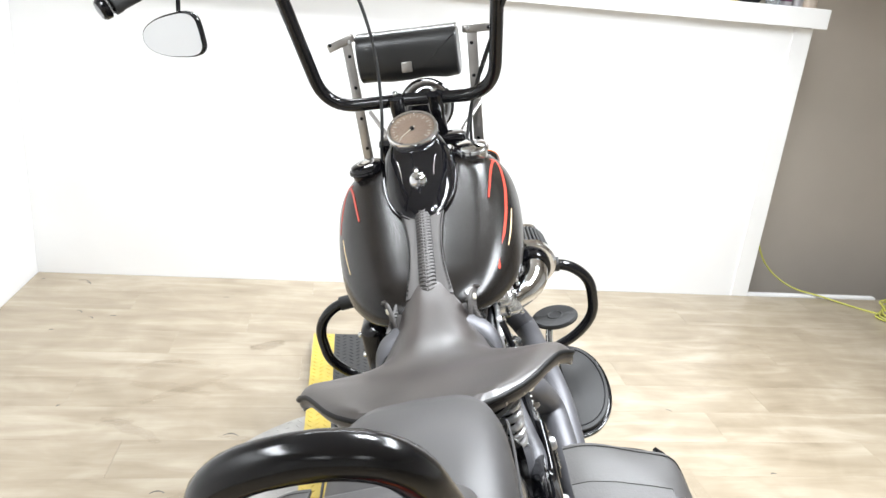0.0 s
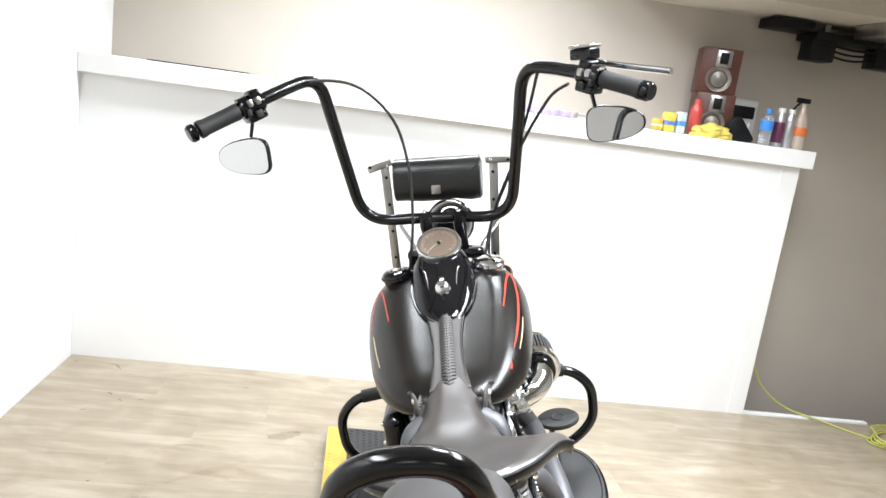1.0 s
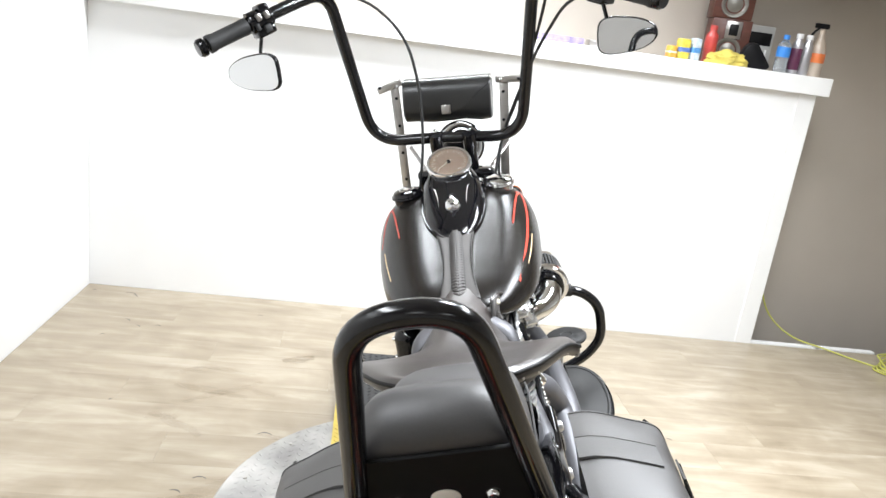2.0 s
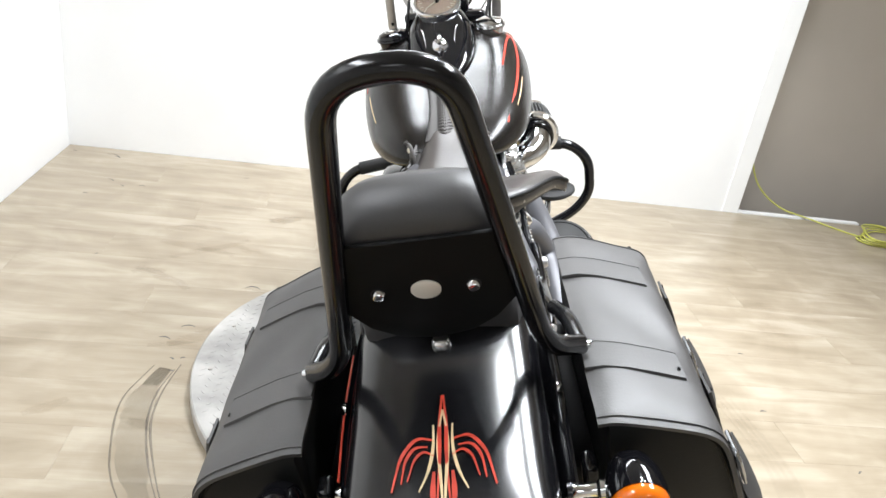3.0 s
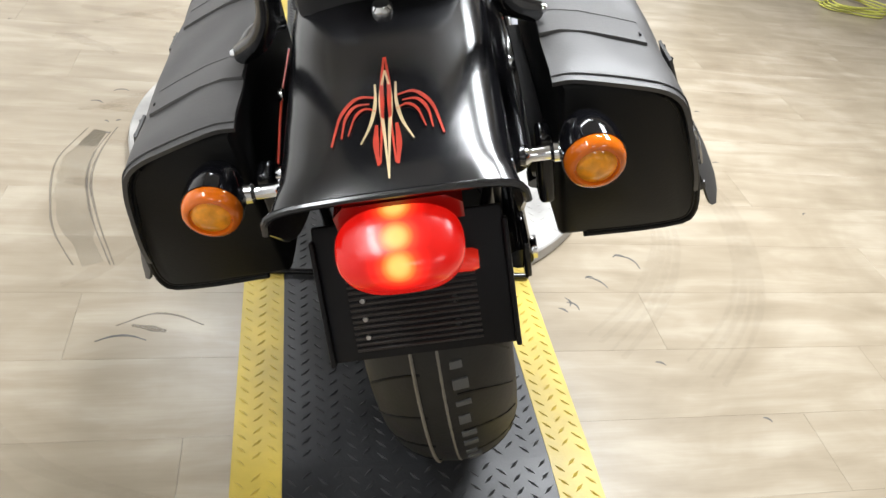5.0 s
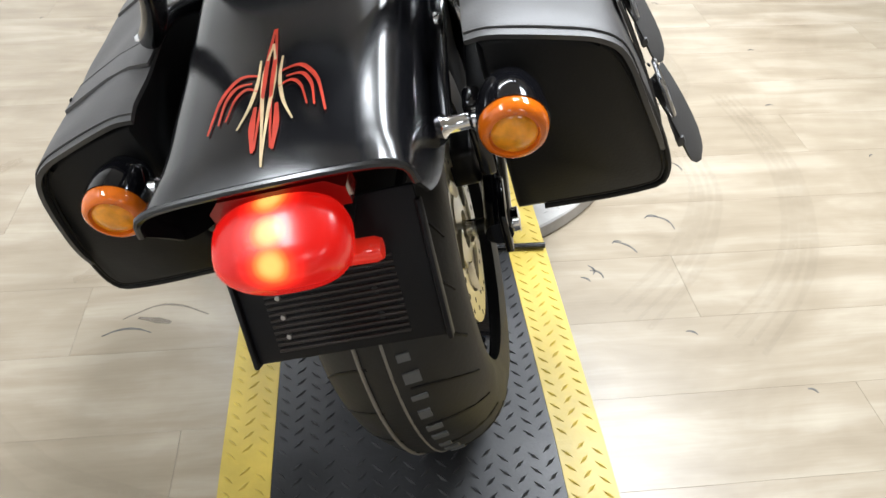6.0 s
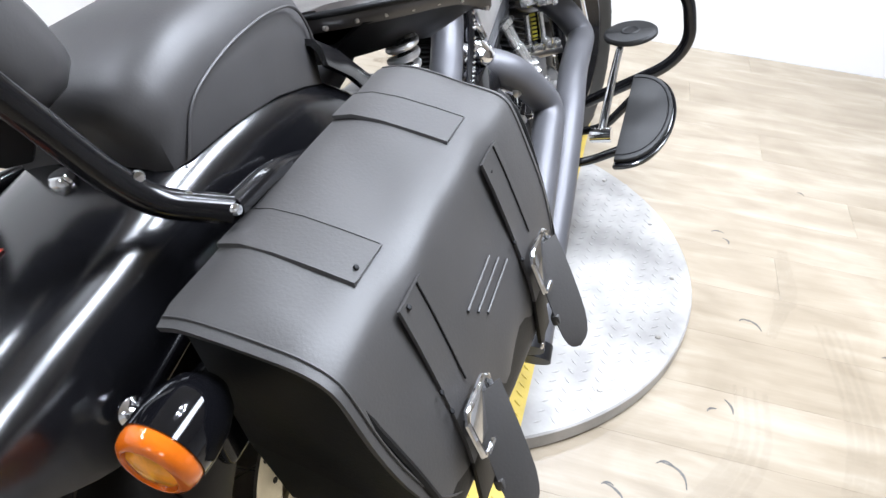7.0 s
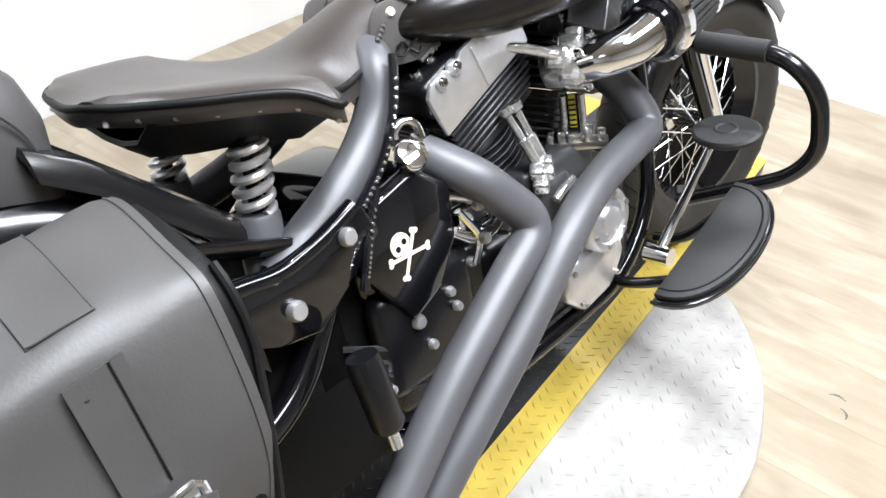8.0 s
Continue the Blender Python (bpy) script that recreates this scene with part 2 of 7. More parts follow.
def tube(points, radius, seg=12, bend=0.0, closed=False, flat=1.0, steps=6):
    """A swept round bar. radius: one number, or one for each end."""
    pts = rounded(points, bend, steps) if bend else [Vector(p) for p in points]
    n = len(pts)
    r0, r1 = radius if isinstance(radius, tuple) else (radius, radius)
    bm = bmesh.new()
    rings = []
    normal = None
    for k, p in enumerate(pts):
        if closed:
            d = (pts[(k + 1) % n] - pts[k - 1]).normalized()
        else:
            d = (pts[min(k + 1, n - 1)] - pts[max(k - 1, 0)]).normalized()
        if normal is None:
            normal = d.orthogonal().normalized()
        normal = (normal - d * normal.dot(d)).normalized()
        side = d.cross(normal)
        r = r0 + (r1 - r0) * k / max(n - 1, 1)
        rings.append([bm.verts.new(p + (normal * math.cos(a) + side * math.sin(a) * flat) * r) for a in (2 * math.pi * i / seg for i in range(seg))])
    pairs = list(zip(rings, rings[1:])) + ([(rings[-1], rings[0])] if closed else [])
    for a, b in pairs:
        for i in range(seg):
            bm.faces.new((a[i], a[(i + 1) % seg], b[(i + 1) % seg], b[i]))
    if not closed:
        bm.faces.new(rings[0])
        bm.faces.new(rings[-1][::-1])
    return bm


def lathe(profile, seg=24, a=(0, 0, 0), b=(0, 0, 1)):
    """Turns (radius, along) pairs about the line from a towards b."""
    bm = bmesh.new()
    axis = (Vector(b) - Vector(a)).normalized()
    side = axis.orthogonal().normalized()
    up = axis.cross(side)
    rings = []
    for r, h in profile:
        c = Vector(a) + axis * h
        if r < 1e-6:
            rings.append([bm.verts.new(c)])
        else:
            rings.append([bm.verts.new(c + (side * math.cos(t) + up * math.sin(t)) * r) for t in (2 * math.pi * i / seg for i in range(seg))])
    for p, q in zip(rings, rings[1:]):
        for i in range(seg):
            j = (i + 1) % seg
            if len(p) == 1 and len(q) > 1:
                bm.faces.new((p[0], q[i], q[j]))
            elif len(q) == 1 and len(p) > 1:
                bm.faces.new((p[i], q[0], p[j]))
            elif len(p) > 1:
                bm.faces.new((p[i], p[j], q[j], q[i]))
    for ring in (rings[0], rings[-1]):
        if len(ring) > 2:
            bm.faces.new(ring)
    return bm


def loft(sections, caps=True, loop=True):
    """Joins rings of points, all of the same count."""
    bm = bmesh.new()
    rings = [[bm.verts.new(p) for p in s] for s in sections]
    n = len(rings[0])
    for a, b in zip(rings, rings[1:]):
        for i in range(n if loop else n - 1):
            j = (i + 1) % n
            bm.faces.new((a[i], a[j], b[j], b[i]))
    if caps and loop:
        bm.faces.new(rings[0])
        bm.faces.new(rings[-1][::-1])
    return bm


def prism(outline, depth, bevel=0.0, m=None):
    """A flat outline in x and y, raised by depth in z."""
    bm = bmesh.new()
    low = [bm.verts.new((x, y, 0)) for x, y in outline]
    f = bm.faces.new(low)
    top = bmesh.ops.extrude_face_region(bm, geom=[f])
    bmesh.ops.translate(bm, vec=(0, 0, depth), verts=[v for v in top["geom"] if isinstance(v, bmesh.types.BMVert)])
    if bevel:
        bmesh.ops.bevel(bm, geom=list(bm.edges), offset=bevel, segments=2, profile=0.5, affect="EDGES")
    if m is not None:
        bm.transform(m)
    return bm


def merge(*bms):
    out = bmesh.new()
    for b in bms:
        me = bpy.data.meshes.new("tmp")
        b.to_mesh(me)
        b.free()
        out.from_mesh(me)
        bpy.data.meshes.remove(me)
    return out


def thick(bm, depth):
    """Gives an open sheet a thickness."""
    bmesh.ops.recalc_face_normals(bm, faces=bm.faces)
    bmesh.ops.solidify(bm, geom=list(bm.faces), thickness=depth)
    return bm


def spline(table, x):
    """A smooth curve through (x, value) pairs."""
    if x <= table[0][0]:
        return table[0][1]
    if x >= table[-1][0]:
        return table[-1][1]
    k = max(i for i in range(len(table) - 1) if table[i][0] <= x)
    p1, p2 = table[k], table[k + 1]
    p0 = table[k - 1] if k else (2 * p1[0] - p2[0], 2 * p1[1] - p2[1])
    p3 = table[k + 2] if k + 2 < len(table) else (2 * p2[0] - p1[0], 2 * p2[1] - p1[1])
    h = p2[0] - p1[0]
    f = (x - p1[0]) / h
    m1, m2 = (p2[1] - p0[1]) / (p2[0] - p0[0]) * h, (p3[1] - p1[1]) / (p3[0] - p1[0]) * h
    return (2 * f**3 - 3 * f**2 + 1) * p1[1] + (f**3 - 2 * f**2 + f) * m1 + (-2 * f**3 + 3 * f**2) * p2[1] + (f**3 - f**2) * m2


def smooth(points, n):
    """More points along a smooth curve through flat points."""
    m = len(points)
    xs, ys = [(k, p[0]) for k, p in enumerate(points)], [(k, p[1]) for k, p in enumerate(points)]
    return [(spline(xs, k / n), spline(ys, k / n)) for k in range((m - 1) * n + 1)]


def steps(a, b, n):
    return [a + (b - a) * k / (n - 1) for k in range(n)]


# ---- the room ----
U0, U1, V0, V1 = -1.5, 4.6, -5.2, 3.27             # inner faces of the walls
SOFFIT_V, SOFFIT_Z = 2.72, 2.15


def structure(name, bm, mat, label, category):
    return solid(name, bm, mat, label, category, kind="structure", smooth=False, m=ROOM)


def build_room():
    wall = "matt white painted plaster wall"
    structure("wall_left", box(U0 - 0.12, U0, V0 - 0.12, V1 + 0.12, -1.4, CEIL), M_WHITE, wall, "wall")
    structure("wall_back", box(U0, U1, V1, V1 + 0.12, -1.4, CEIL), M_TAUPE, "taupe painted wall behind the counter", "wall")
    structure("wall_right", box(U1, U1 + 0.12, V0 - 0.12, V1 + 0.12, -1.4, CEIL), M_WHITE, "white painted side wall", "wall")
    structure("wall_rear", box(U0, U1, V0 - 0.12, V0, -0.05, CEIL), M_WHITE, "white painted wall across the showroom", "wall")
    structure("ceiling", box(U0 - 0.12, U1 + 0.12, V0 - 0.12, V1 + 0.12, CEIL, CEIL + 0.1), M_CEILWHITE, "beige painted showroom ceiling", "ceiling")
    structure("ceiling_soffit", box(1.2, U1, SOFFIT_V, V1, SOFFIT_Z, CEIL - 0.001), M_CEIL, "beige lowered ceiling over the counter", "ceiling")
    # sub-floor under the planks, and the grey floor past the threshold
    structure("floor", box(U0, U1, V0, 2.9, -1.4, -0.012), M_GREYFLOOR, "pale wood laminate floor laid in planks", "floor")
    structure("grey_floor", box(U0, U1, 2.901, V1 - 0.001, -1.4, -1.3), M_GREYFLOOR, "grey painted lower floor past the threshold", "floor")
    # half wall with its ledge
    structure("half_wall", box(U0 + 0.001, 2.075, 2.865, 3.268, -1.299, 1.385), M_WHITE, "white painted half-height partition wall", "wall")
    structure("half_wall_trim", box(1.985, 2.08, 2.858, 2.8645, 0.0, 1.384, 0.002), M_TRIM, "white corner board of the partition", "trim")
    structure("ledge", box(U0 + 0.001, 2.125, 2.82, 3.268, 1.386, 1.476, 0.004), M_TRIM, "white painted ledge board on the partition", "ledge")
    structure("threshold", box(2.08, 2.85, 2.868, 2.903, -0.01, 0.009, 0.003), M_TRIM, "white metal threshold strip", "threshold")


def build_ceiling_things():
    # black bars for the dark gap under the soffit, hanging boxes, by the back wall
    ob = thing("ceiling_gap_boxes", "black bars for a dark ceiling gap, with hanging boxes", "cable tray")
    part("tray", box(2.12, 3.7, 3.05, 3.25, 2.06, 2.10, 0.004), M_BLACKPLASTIC, ob, m=ROOM)
    part("gap_bar_end", box(1.88, 2.1, 3.05, 3.23, 2.09, 2.14, 0.004), M_BLACKPLASTIC, ob, m=ROOM)
    part("hanger", box(2.2, 2.23, 3.12, 3.15, 2.09, SOFFIT_Z), M_STEEL, ob, m=ROOM)
    part("hanger", box(3.2, 3.23, 3.12, 3.15, 2.09, SOFFIT_Z), M_STEEL, ob, m=ROOM)
    part("hanger", box(1.95, 1.98, 3.12, 3.15, 2.12, SOFFIT_Z), M_STEEL, ob, m=ROOM)
    part("hanging_box", box(2.11, 2.25, 3.06, 3.18, 1.95, 2.08, 0.008), M_BLACKPLASTIC, ob, m=ROOM)
    part("hanging_box", box(2.49, 2.68, 3.06, 3.18, 1.955, 2.08, 0.008), M_BLACKPLASTIC, ob, m=ROOM)
    for k in range(3):
        part("cable", tube([(2.2, 3.1 + 0.02 * k, 2.0 + 0.03 * k), (2.35, 3.1, 1.97 + 0.03 * k), (2.53, 3.1, 2.0 + 0.02 * k)], 0.006, 6, 0.08), M_BLACKPLASTIC, ob, m=ROOM)
    part("cable", tube([(2.62, 3.1, 2.02), (2.8, 3.1, 2.0), (3.1, 3.12, 2.08)], 0.007, 6, 0.1), M_BLACKPLASTIC, ob, m=ROOM)
    duct = thing("ceiling_duct", "pale grey sheet-metal duct under the ceiling", "duct")
    part("duct_body", box(2.3, 3.9, 2.73, 3.02, 2.08, SOFFIT_Z - 0.002, 0.006), M_STEEL, duct, m=ROOM)
    part("duct_flange", box(2.5, 2.54, 2.725, 3.03, 2.065, SOFFIT_Z - 0.004, 0.003), M_STEEL, duct, m=ROOM)
    # four of these only brighten walls and the room's rear; none is in view
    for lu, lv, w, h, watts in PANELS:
        ob = thing("unseen_panel_lamp", "white ceiling panel lamp, unseen, added to light the room", "lamp", "ceiling panel lamps", m=ROOM @ pose(lu, lv, CEIL))
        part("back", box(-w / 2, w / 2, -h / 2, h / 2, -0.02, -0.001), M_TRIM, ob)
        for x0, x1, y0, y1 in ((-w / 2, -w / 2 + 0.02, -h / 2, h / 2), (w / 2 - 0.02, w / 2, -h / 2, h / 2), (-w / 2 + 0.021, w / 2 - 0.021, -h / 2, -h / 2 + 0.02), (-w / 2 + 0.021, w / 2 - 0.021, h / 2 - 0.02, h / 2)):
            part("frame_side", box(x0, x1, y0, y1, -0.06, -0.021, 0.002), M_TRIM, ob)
    cluster = thing("spot_cluster", "ceiling fixture with five small spot lamps switched on", "lamp", m=ROOM @ pose(0.42, 0.62, CEIL))
    part("plate", lathe([(0, -0.03), (0.24, -0.03), (0.25, -0.02), (0.25, -0.001), (0, -0.001)], 40), M_TRIM, cluster)
    for lu, lv in SPOTS:
        part("spot_cup", lathe([(0.0, -0.031), (0.03, -0.031), (0.045, -0.15), (0.04, -0.15), (0.027, -0.06), (0.0, -0.055)], 24, (lu - 0.42, lv - 0.62, 0), (lu - 0.42, lv - 0.62, 1)), M_TRIM, cluster)


def bottle(name, u, v, r, h, mat, capmat, label, category, neck=0.35):
    ob = thing(name, label, category, m=ROOM @ pose(u, v, 1.4765))
    part("body", lathe([(0.0, 0.0), (r * 0.92, 0.0), (r, 0.006), (r, h * 0.68), (r * 0.9, h * 0.76), (r * neck, h * 0.86), (r * neck, h * 0.9), (0, h * 0.9)], 20), mat, ob)
    part("cap", lathe([(0.0, h * 0.885), (r * neck * 1.2, h * 0.885), (r * neck * 1.15, h), (0, h)], 16), capmat, ob)
    return ob


M_WOOFER = material("grey_speaker_cone", (0.2, 0.19, 0.17), 0.35, metal=0.4, vary=0.15, scale=30)


def speaker(place, tilt=0.0):
    ob = thing("bookshelf_speaker", "reddish-brown wooden bookshelf speaker on the ledge", "speaker", "stacked speakers", m=ROOM @ pose(*place, 0, 0, tilt))
    w, d, h = 0.2, 0.17, 0.232
    part("cabinet", box(-w / 2, w / 2, 0, d, 0, h, 0.004), M_WOODBOX, ob)
    part("tweeter_frame", box(-0.03, 0.05, -0.006, 0.004, 0.135, 0.222, 0.003), M_STEEL, ob, "silver tweeter frame")
    part("tweeter", box(-0.012, 0.032, -0.009, -0.002, 0.15, 0.208, 0.003), M_BLACKPLASTIC, ob)
    ring = part("woofer", lathe([(0.0, 0.012), (0.03, 0.012), (0.05, -0.002), (0.058, -0.008), (0.066, -0.008), (0.068, 0.006)], 32, (0.0, 0, 0.072), (0, 1, 0.072)), M_WOOFER, ob, "grey woofer ring")
    part("cone", lathe([(0.0, -0.004), (0.02, 0.0), (0.05, 0.006), (0.0, 0.01)], 28, (0.0, -0.004, 0.072), (0, 1, 0.072)), M_WOOFER, ring)
    return ob


def build_counter_things():
    for k in range(2):
        speaker((1.635 + 0.012 * k, 3.06, 1.4765 + 0.2325 * (1 - k)), -14)
    red = material("red_plastic", (0.5, 0.06, 0.05), 0.35, coat=0.3)
    bottle("red_bottle", 1.525, 3.0, 0.032, 0.185, red, red, "red plastic squeeze bottle on the ledge", "bottle", 0.5)
    clear = material("clear_plastic", (0.8, 0.86, 0.9), 0.08, trans=0.85)
    blue = material("blue_label", (0.05, 0.25, 0.7), 0.4)
    ob = bottle("water_bottle", 1.885, 2.93, 0.032, 0.185, clear, blue, "clear plastic water bottle with a blue label", "bottle", 0.4)
    part("label_band", lathe([(0.0325, 0.075), (0.0335, 0.08), (0.0335, 0.12), (0.0325, 0.125)], 20), blue, ob, "blue label")
    silver = material("spray_can_silver", (0.5, 0.49, 0.5), 0.3, metal=0.6)
    maroon = material("spray_can_maroon", (0.12, 0.03, 0.07), 0.35)
    for k, (u, mat) in enumerate(((1.965, maroon), (2.02, silver))):
        ob = bottle("spray_can", u, 2.95, 0.027, 0.2, silver, M_TRIM, "silver spray can with a white cap", "spray can", 0.55)
        part("label_band", lathe([(0.0275, 0.02), (0.028, 0.022), (0.028, 0.125), (0.0275, 0.127)], 20), mat, ob)
    ob = thing("spray_bottle", "clear trigger spray bottle with an orange label", "spray bottle", m=ROOM @ pose(2.085, 2.96, 1.4765))
    amber_liquid = material("pale_orange_liquid", (0.82, 0.7, 0.58), 0.2, trans=0.45)
    part("body", lathe([(0, 0), (0.038, 0), (0.04, 0.008), (0.04, 0.13), (0.03, 0.165), (0.015, 0.2), (0.014, 0.235), (0, 0.235)], 20), amber_liquid, ob)
    part("trigger_head", merge(box(-0.045, 0.025, -0.012, 0.012, 0.24, 0.265, 0.004), tube([(-0.02, 0, 0.245), (-0.045, 0, 0.22), (-0.062, 0, 0.19)], 0.006, 8, 0.02)), M_BLACKPLASTIC, ob)
    part("label_band", lathe([(0.0402, 0.07), (0.041, 0.072), (0.041, 0.115), (0.0402, 0.117)], 20), material("orange_label", (0.75, 0.2, 0.06), 0.4), ob)
    ob = thing("small_radio", "small grey radio with a dark window", "radio", m=ROOM @ pose(1.845, 3.12, 1.4765))
    part("case", box(-0.075, 0.075, 0, 0.09, 0, 0.225, 0.006), material("grey_plastic", (0.5, 0.5, 0.48), 0.4), ob)
    part("window", box(-0.06, 0.06, -0.004, 0.004, 0.125, 0.19, 0.002), M_BLACKPLASTIC, ob)
    for k in range(5):
        part("grille_bar", box(-0.06 + 0.024 * k, -0.05 + 0.024 * k, -0.004, 0.004, 0.02, 0.105, 0.001), M_TRIM, ob)
    cloth = material("yellow_cloth", (0.58, 0.47, 0.1), 0.8, vary=0.15, scale=20, bump=0.4, bump_scale=80)
    bm = bmesh.new()
    bmesh.ops.create_icosphere(bm, subdivisions=4, radius=1.0)
    for v in bm.verts:
        n = v.co.normalized()
        k = 1 + 0.35 * noise.noise(n * 2.3) + 0.12 * noise.noise(n * 7)
        v.co = Vector((n.x * 0.1 * k, n.y * 0.07 * k, max(n.z * 0.05 * k + 0.018, 0.0)))
    ob = solid("cleaning_cloth", bm, cloth, "crumpled yellow cleaning cloth on the ledge", "cloth", m=ROOM @ pose(1.6, 2.93, 1.4765))
    ob = solid("black_brush", prism([(-0.1, 0.0), (0.07, 0.0), (0.085, 0.02), (0.0, 0.12), (-0.035, 0.125), (-0.06, 0.1)], 0.05, 0.008), M_BLACKPLASTIC, "black wedge-shaped pad leaning on the speakers", "pad", m=ROOM @ pose(1.745, 2.97, 1.4775, 90, 0, 0))
    for u, w, h, c, band, lab in ((1.315, 0.045, 0.06, (0.7, 0.36, 0.06), (0.75, 0.7, 0.5), "orange"), (1.372, 0.06, 0.1, (0.7, 0.56, 0.08), (0.12, 0.2, 0.5), "yellow"), (1.435, 0.045, 0.11, (0.55, 0.62, 0.68), (0.1, 0.3, 0.62), "blue and white")):
        ob = thing("cleaner_pack", lab + " cleaner pack standing on the ledge", "pack", "cleaner packs", m=ROOM @ pose(u, 2.97, 1.4765, 0, 0, 8))
        part("body", box(-w / 2, w / 2, -0.025, 0.025, 0, h, 0.01, 3), material("pack_" + lab.replace(" ", "_"), c, 0.4, vary=0.3, scale=40), ob)
        part("label_band", box(-w / 2 - 0.001, w / 2 + 0.001, -0.026, 0.026, h * 0.3, h * 0.62, 0.009, 3), material("band_" + lab.replace(" ", "_"), band, 0.4, vary=0.3, scale=60), ob)
    ob = solid("flat_carton", box(-0.14, 0.14, -0.06, 0.06, 0, 0.034, 0.004), material("purple_carton", (0.3, 0.25, 0.42), 0.5, vary=0.4, scale=30), "flat purple and grey carton on the ledge", "carton", m=ROOM @ pose(0.72, 3.05, 1.4765, 0, 0, 5))
    solid("flat_carton", box(-0.1, 0.1, -0.06, 0.06, 0, 0.035, 0.004), M_STEEL, "flat grey carton on the ledge", "carton", m=ROOM @ pose(1.0, 3.05, 1.4765, 0, 0, -6))
    solid("thin_cable", tube([(-1.22, 2.9, 1.4795), (-1.0, 2.88, 1.4795), (-0.8, 2.87, 1.4795), (-0.74, 2.85, 1.4795)], 0.003, 6, 0.08), M_BLACKPLASTIC, "thin black cable lying on the ledge", "cable", m=ROOM)


def build_cord():
    pts = [(2.083, 2.912, 0.40), (2.10, 2.915, 0.3), (2.16, 2.915, 0.18), (2.26, 2.91, 0.09), (2.38, 2.9, 0.03), (2.5, 2.86, 0.016), (2.62, 2.76, 0.005), (2.72, 2.66, 0.005)]
    for k in range(44):
        a = 0.4 + k * 0.55
        r = 0.16 + 0.035 * math.sin(k * 1.7)
        pts.append((2.86 + r * math.cos(-a) * 1.1, 2.62 + r * math.sin(-a) * 0.75, 0.006 + 0.0011 * k))
    pts = [Vector(p) for p in pts]
    solid("extension_cord", tube(pts, 0.0045, 7, 0.3, steps=3), M_CORD, "yellow-green extension cord coiled on the floor", "cord", m=ROOM)


# ---- turntable and tread-plate track ----
def lugs(inside, pitch=0.034, length=0.024, width=0.006, height=0.0022, z=0.0, span=(-1, 1, -1, 1)):
    """Raised bars in a herringbone, wherever inside(x, y) holds."""
    verts, faces = [], []
    nx, ny = int((span[1] - span[0]) / pitch), int((span[3] - span[2]) / pitch)
    for i in range(nx):
        for j in range(ny):
            x, y = span[0] + (i + 0.5) * pitch, span[2] + (j + 0.5) * pitch
            if not inside(x, y):
                continue
            a = radians(42 if i % 2 else -42)
            y += 0.5 * pitch * (i % 2)
            c, s = math.cos(a), math.sin(a)
            k = len(verts)
            for px, py, pz in ((-length / 2, 0, 0), (0, -width / 2, 0), (length / 2, 0, 0), (0, width / 2, 0), (-length / 4, 0, height), (length / 4, 0, height)):
                verts.append((x + px * c - py * s, y + px * s + py * c, z + pz))
            faces += [(k, k + 1, k + 4), (k + 1, k + 5, k + 4), (k + 1, k + 2, k + 5), (k + 2, k + 3, k + 5), (k + 3, k + 4, k + 5), (k + 3, k, k + 4)]
    me = bpy.data.meshes.new("lugs")
    me.from_pydata(verts, [], faces)
    bm = bmesh.new()
    bm.from_mesh(me)
    bpy.data.meshes.remove(me)
    return bm


TT = (0.02, 1.05, 0.66)                             # turntable: centre and radius
TRACK = (-0.19, 0.457, 0.085, -0.10, 2.2)           # edges across, stripe width, ends


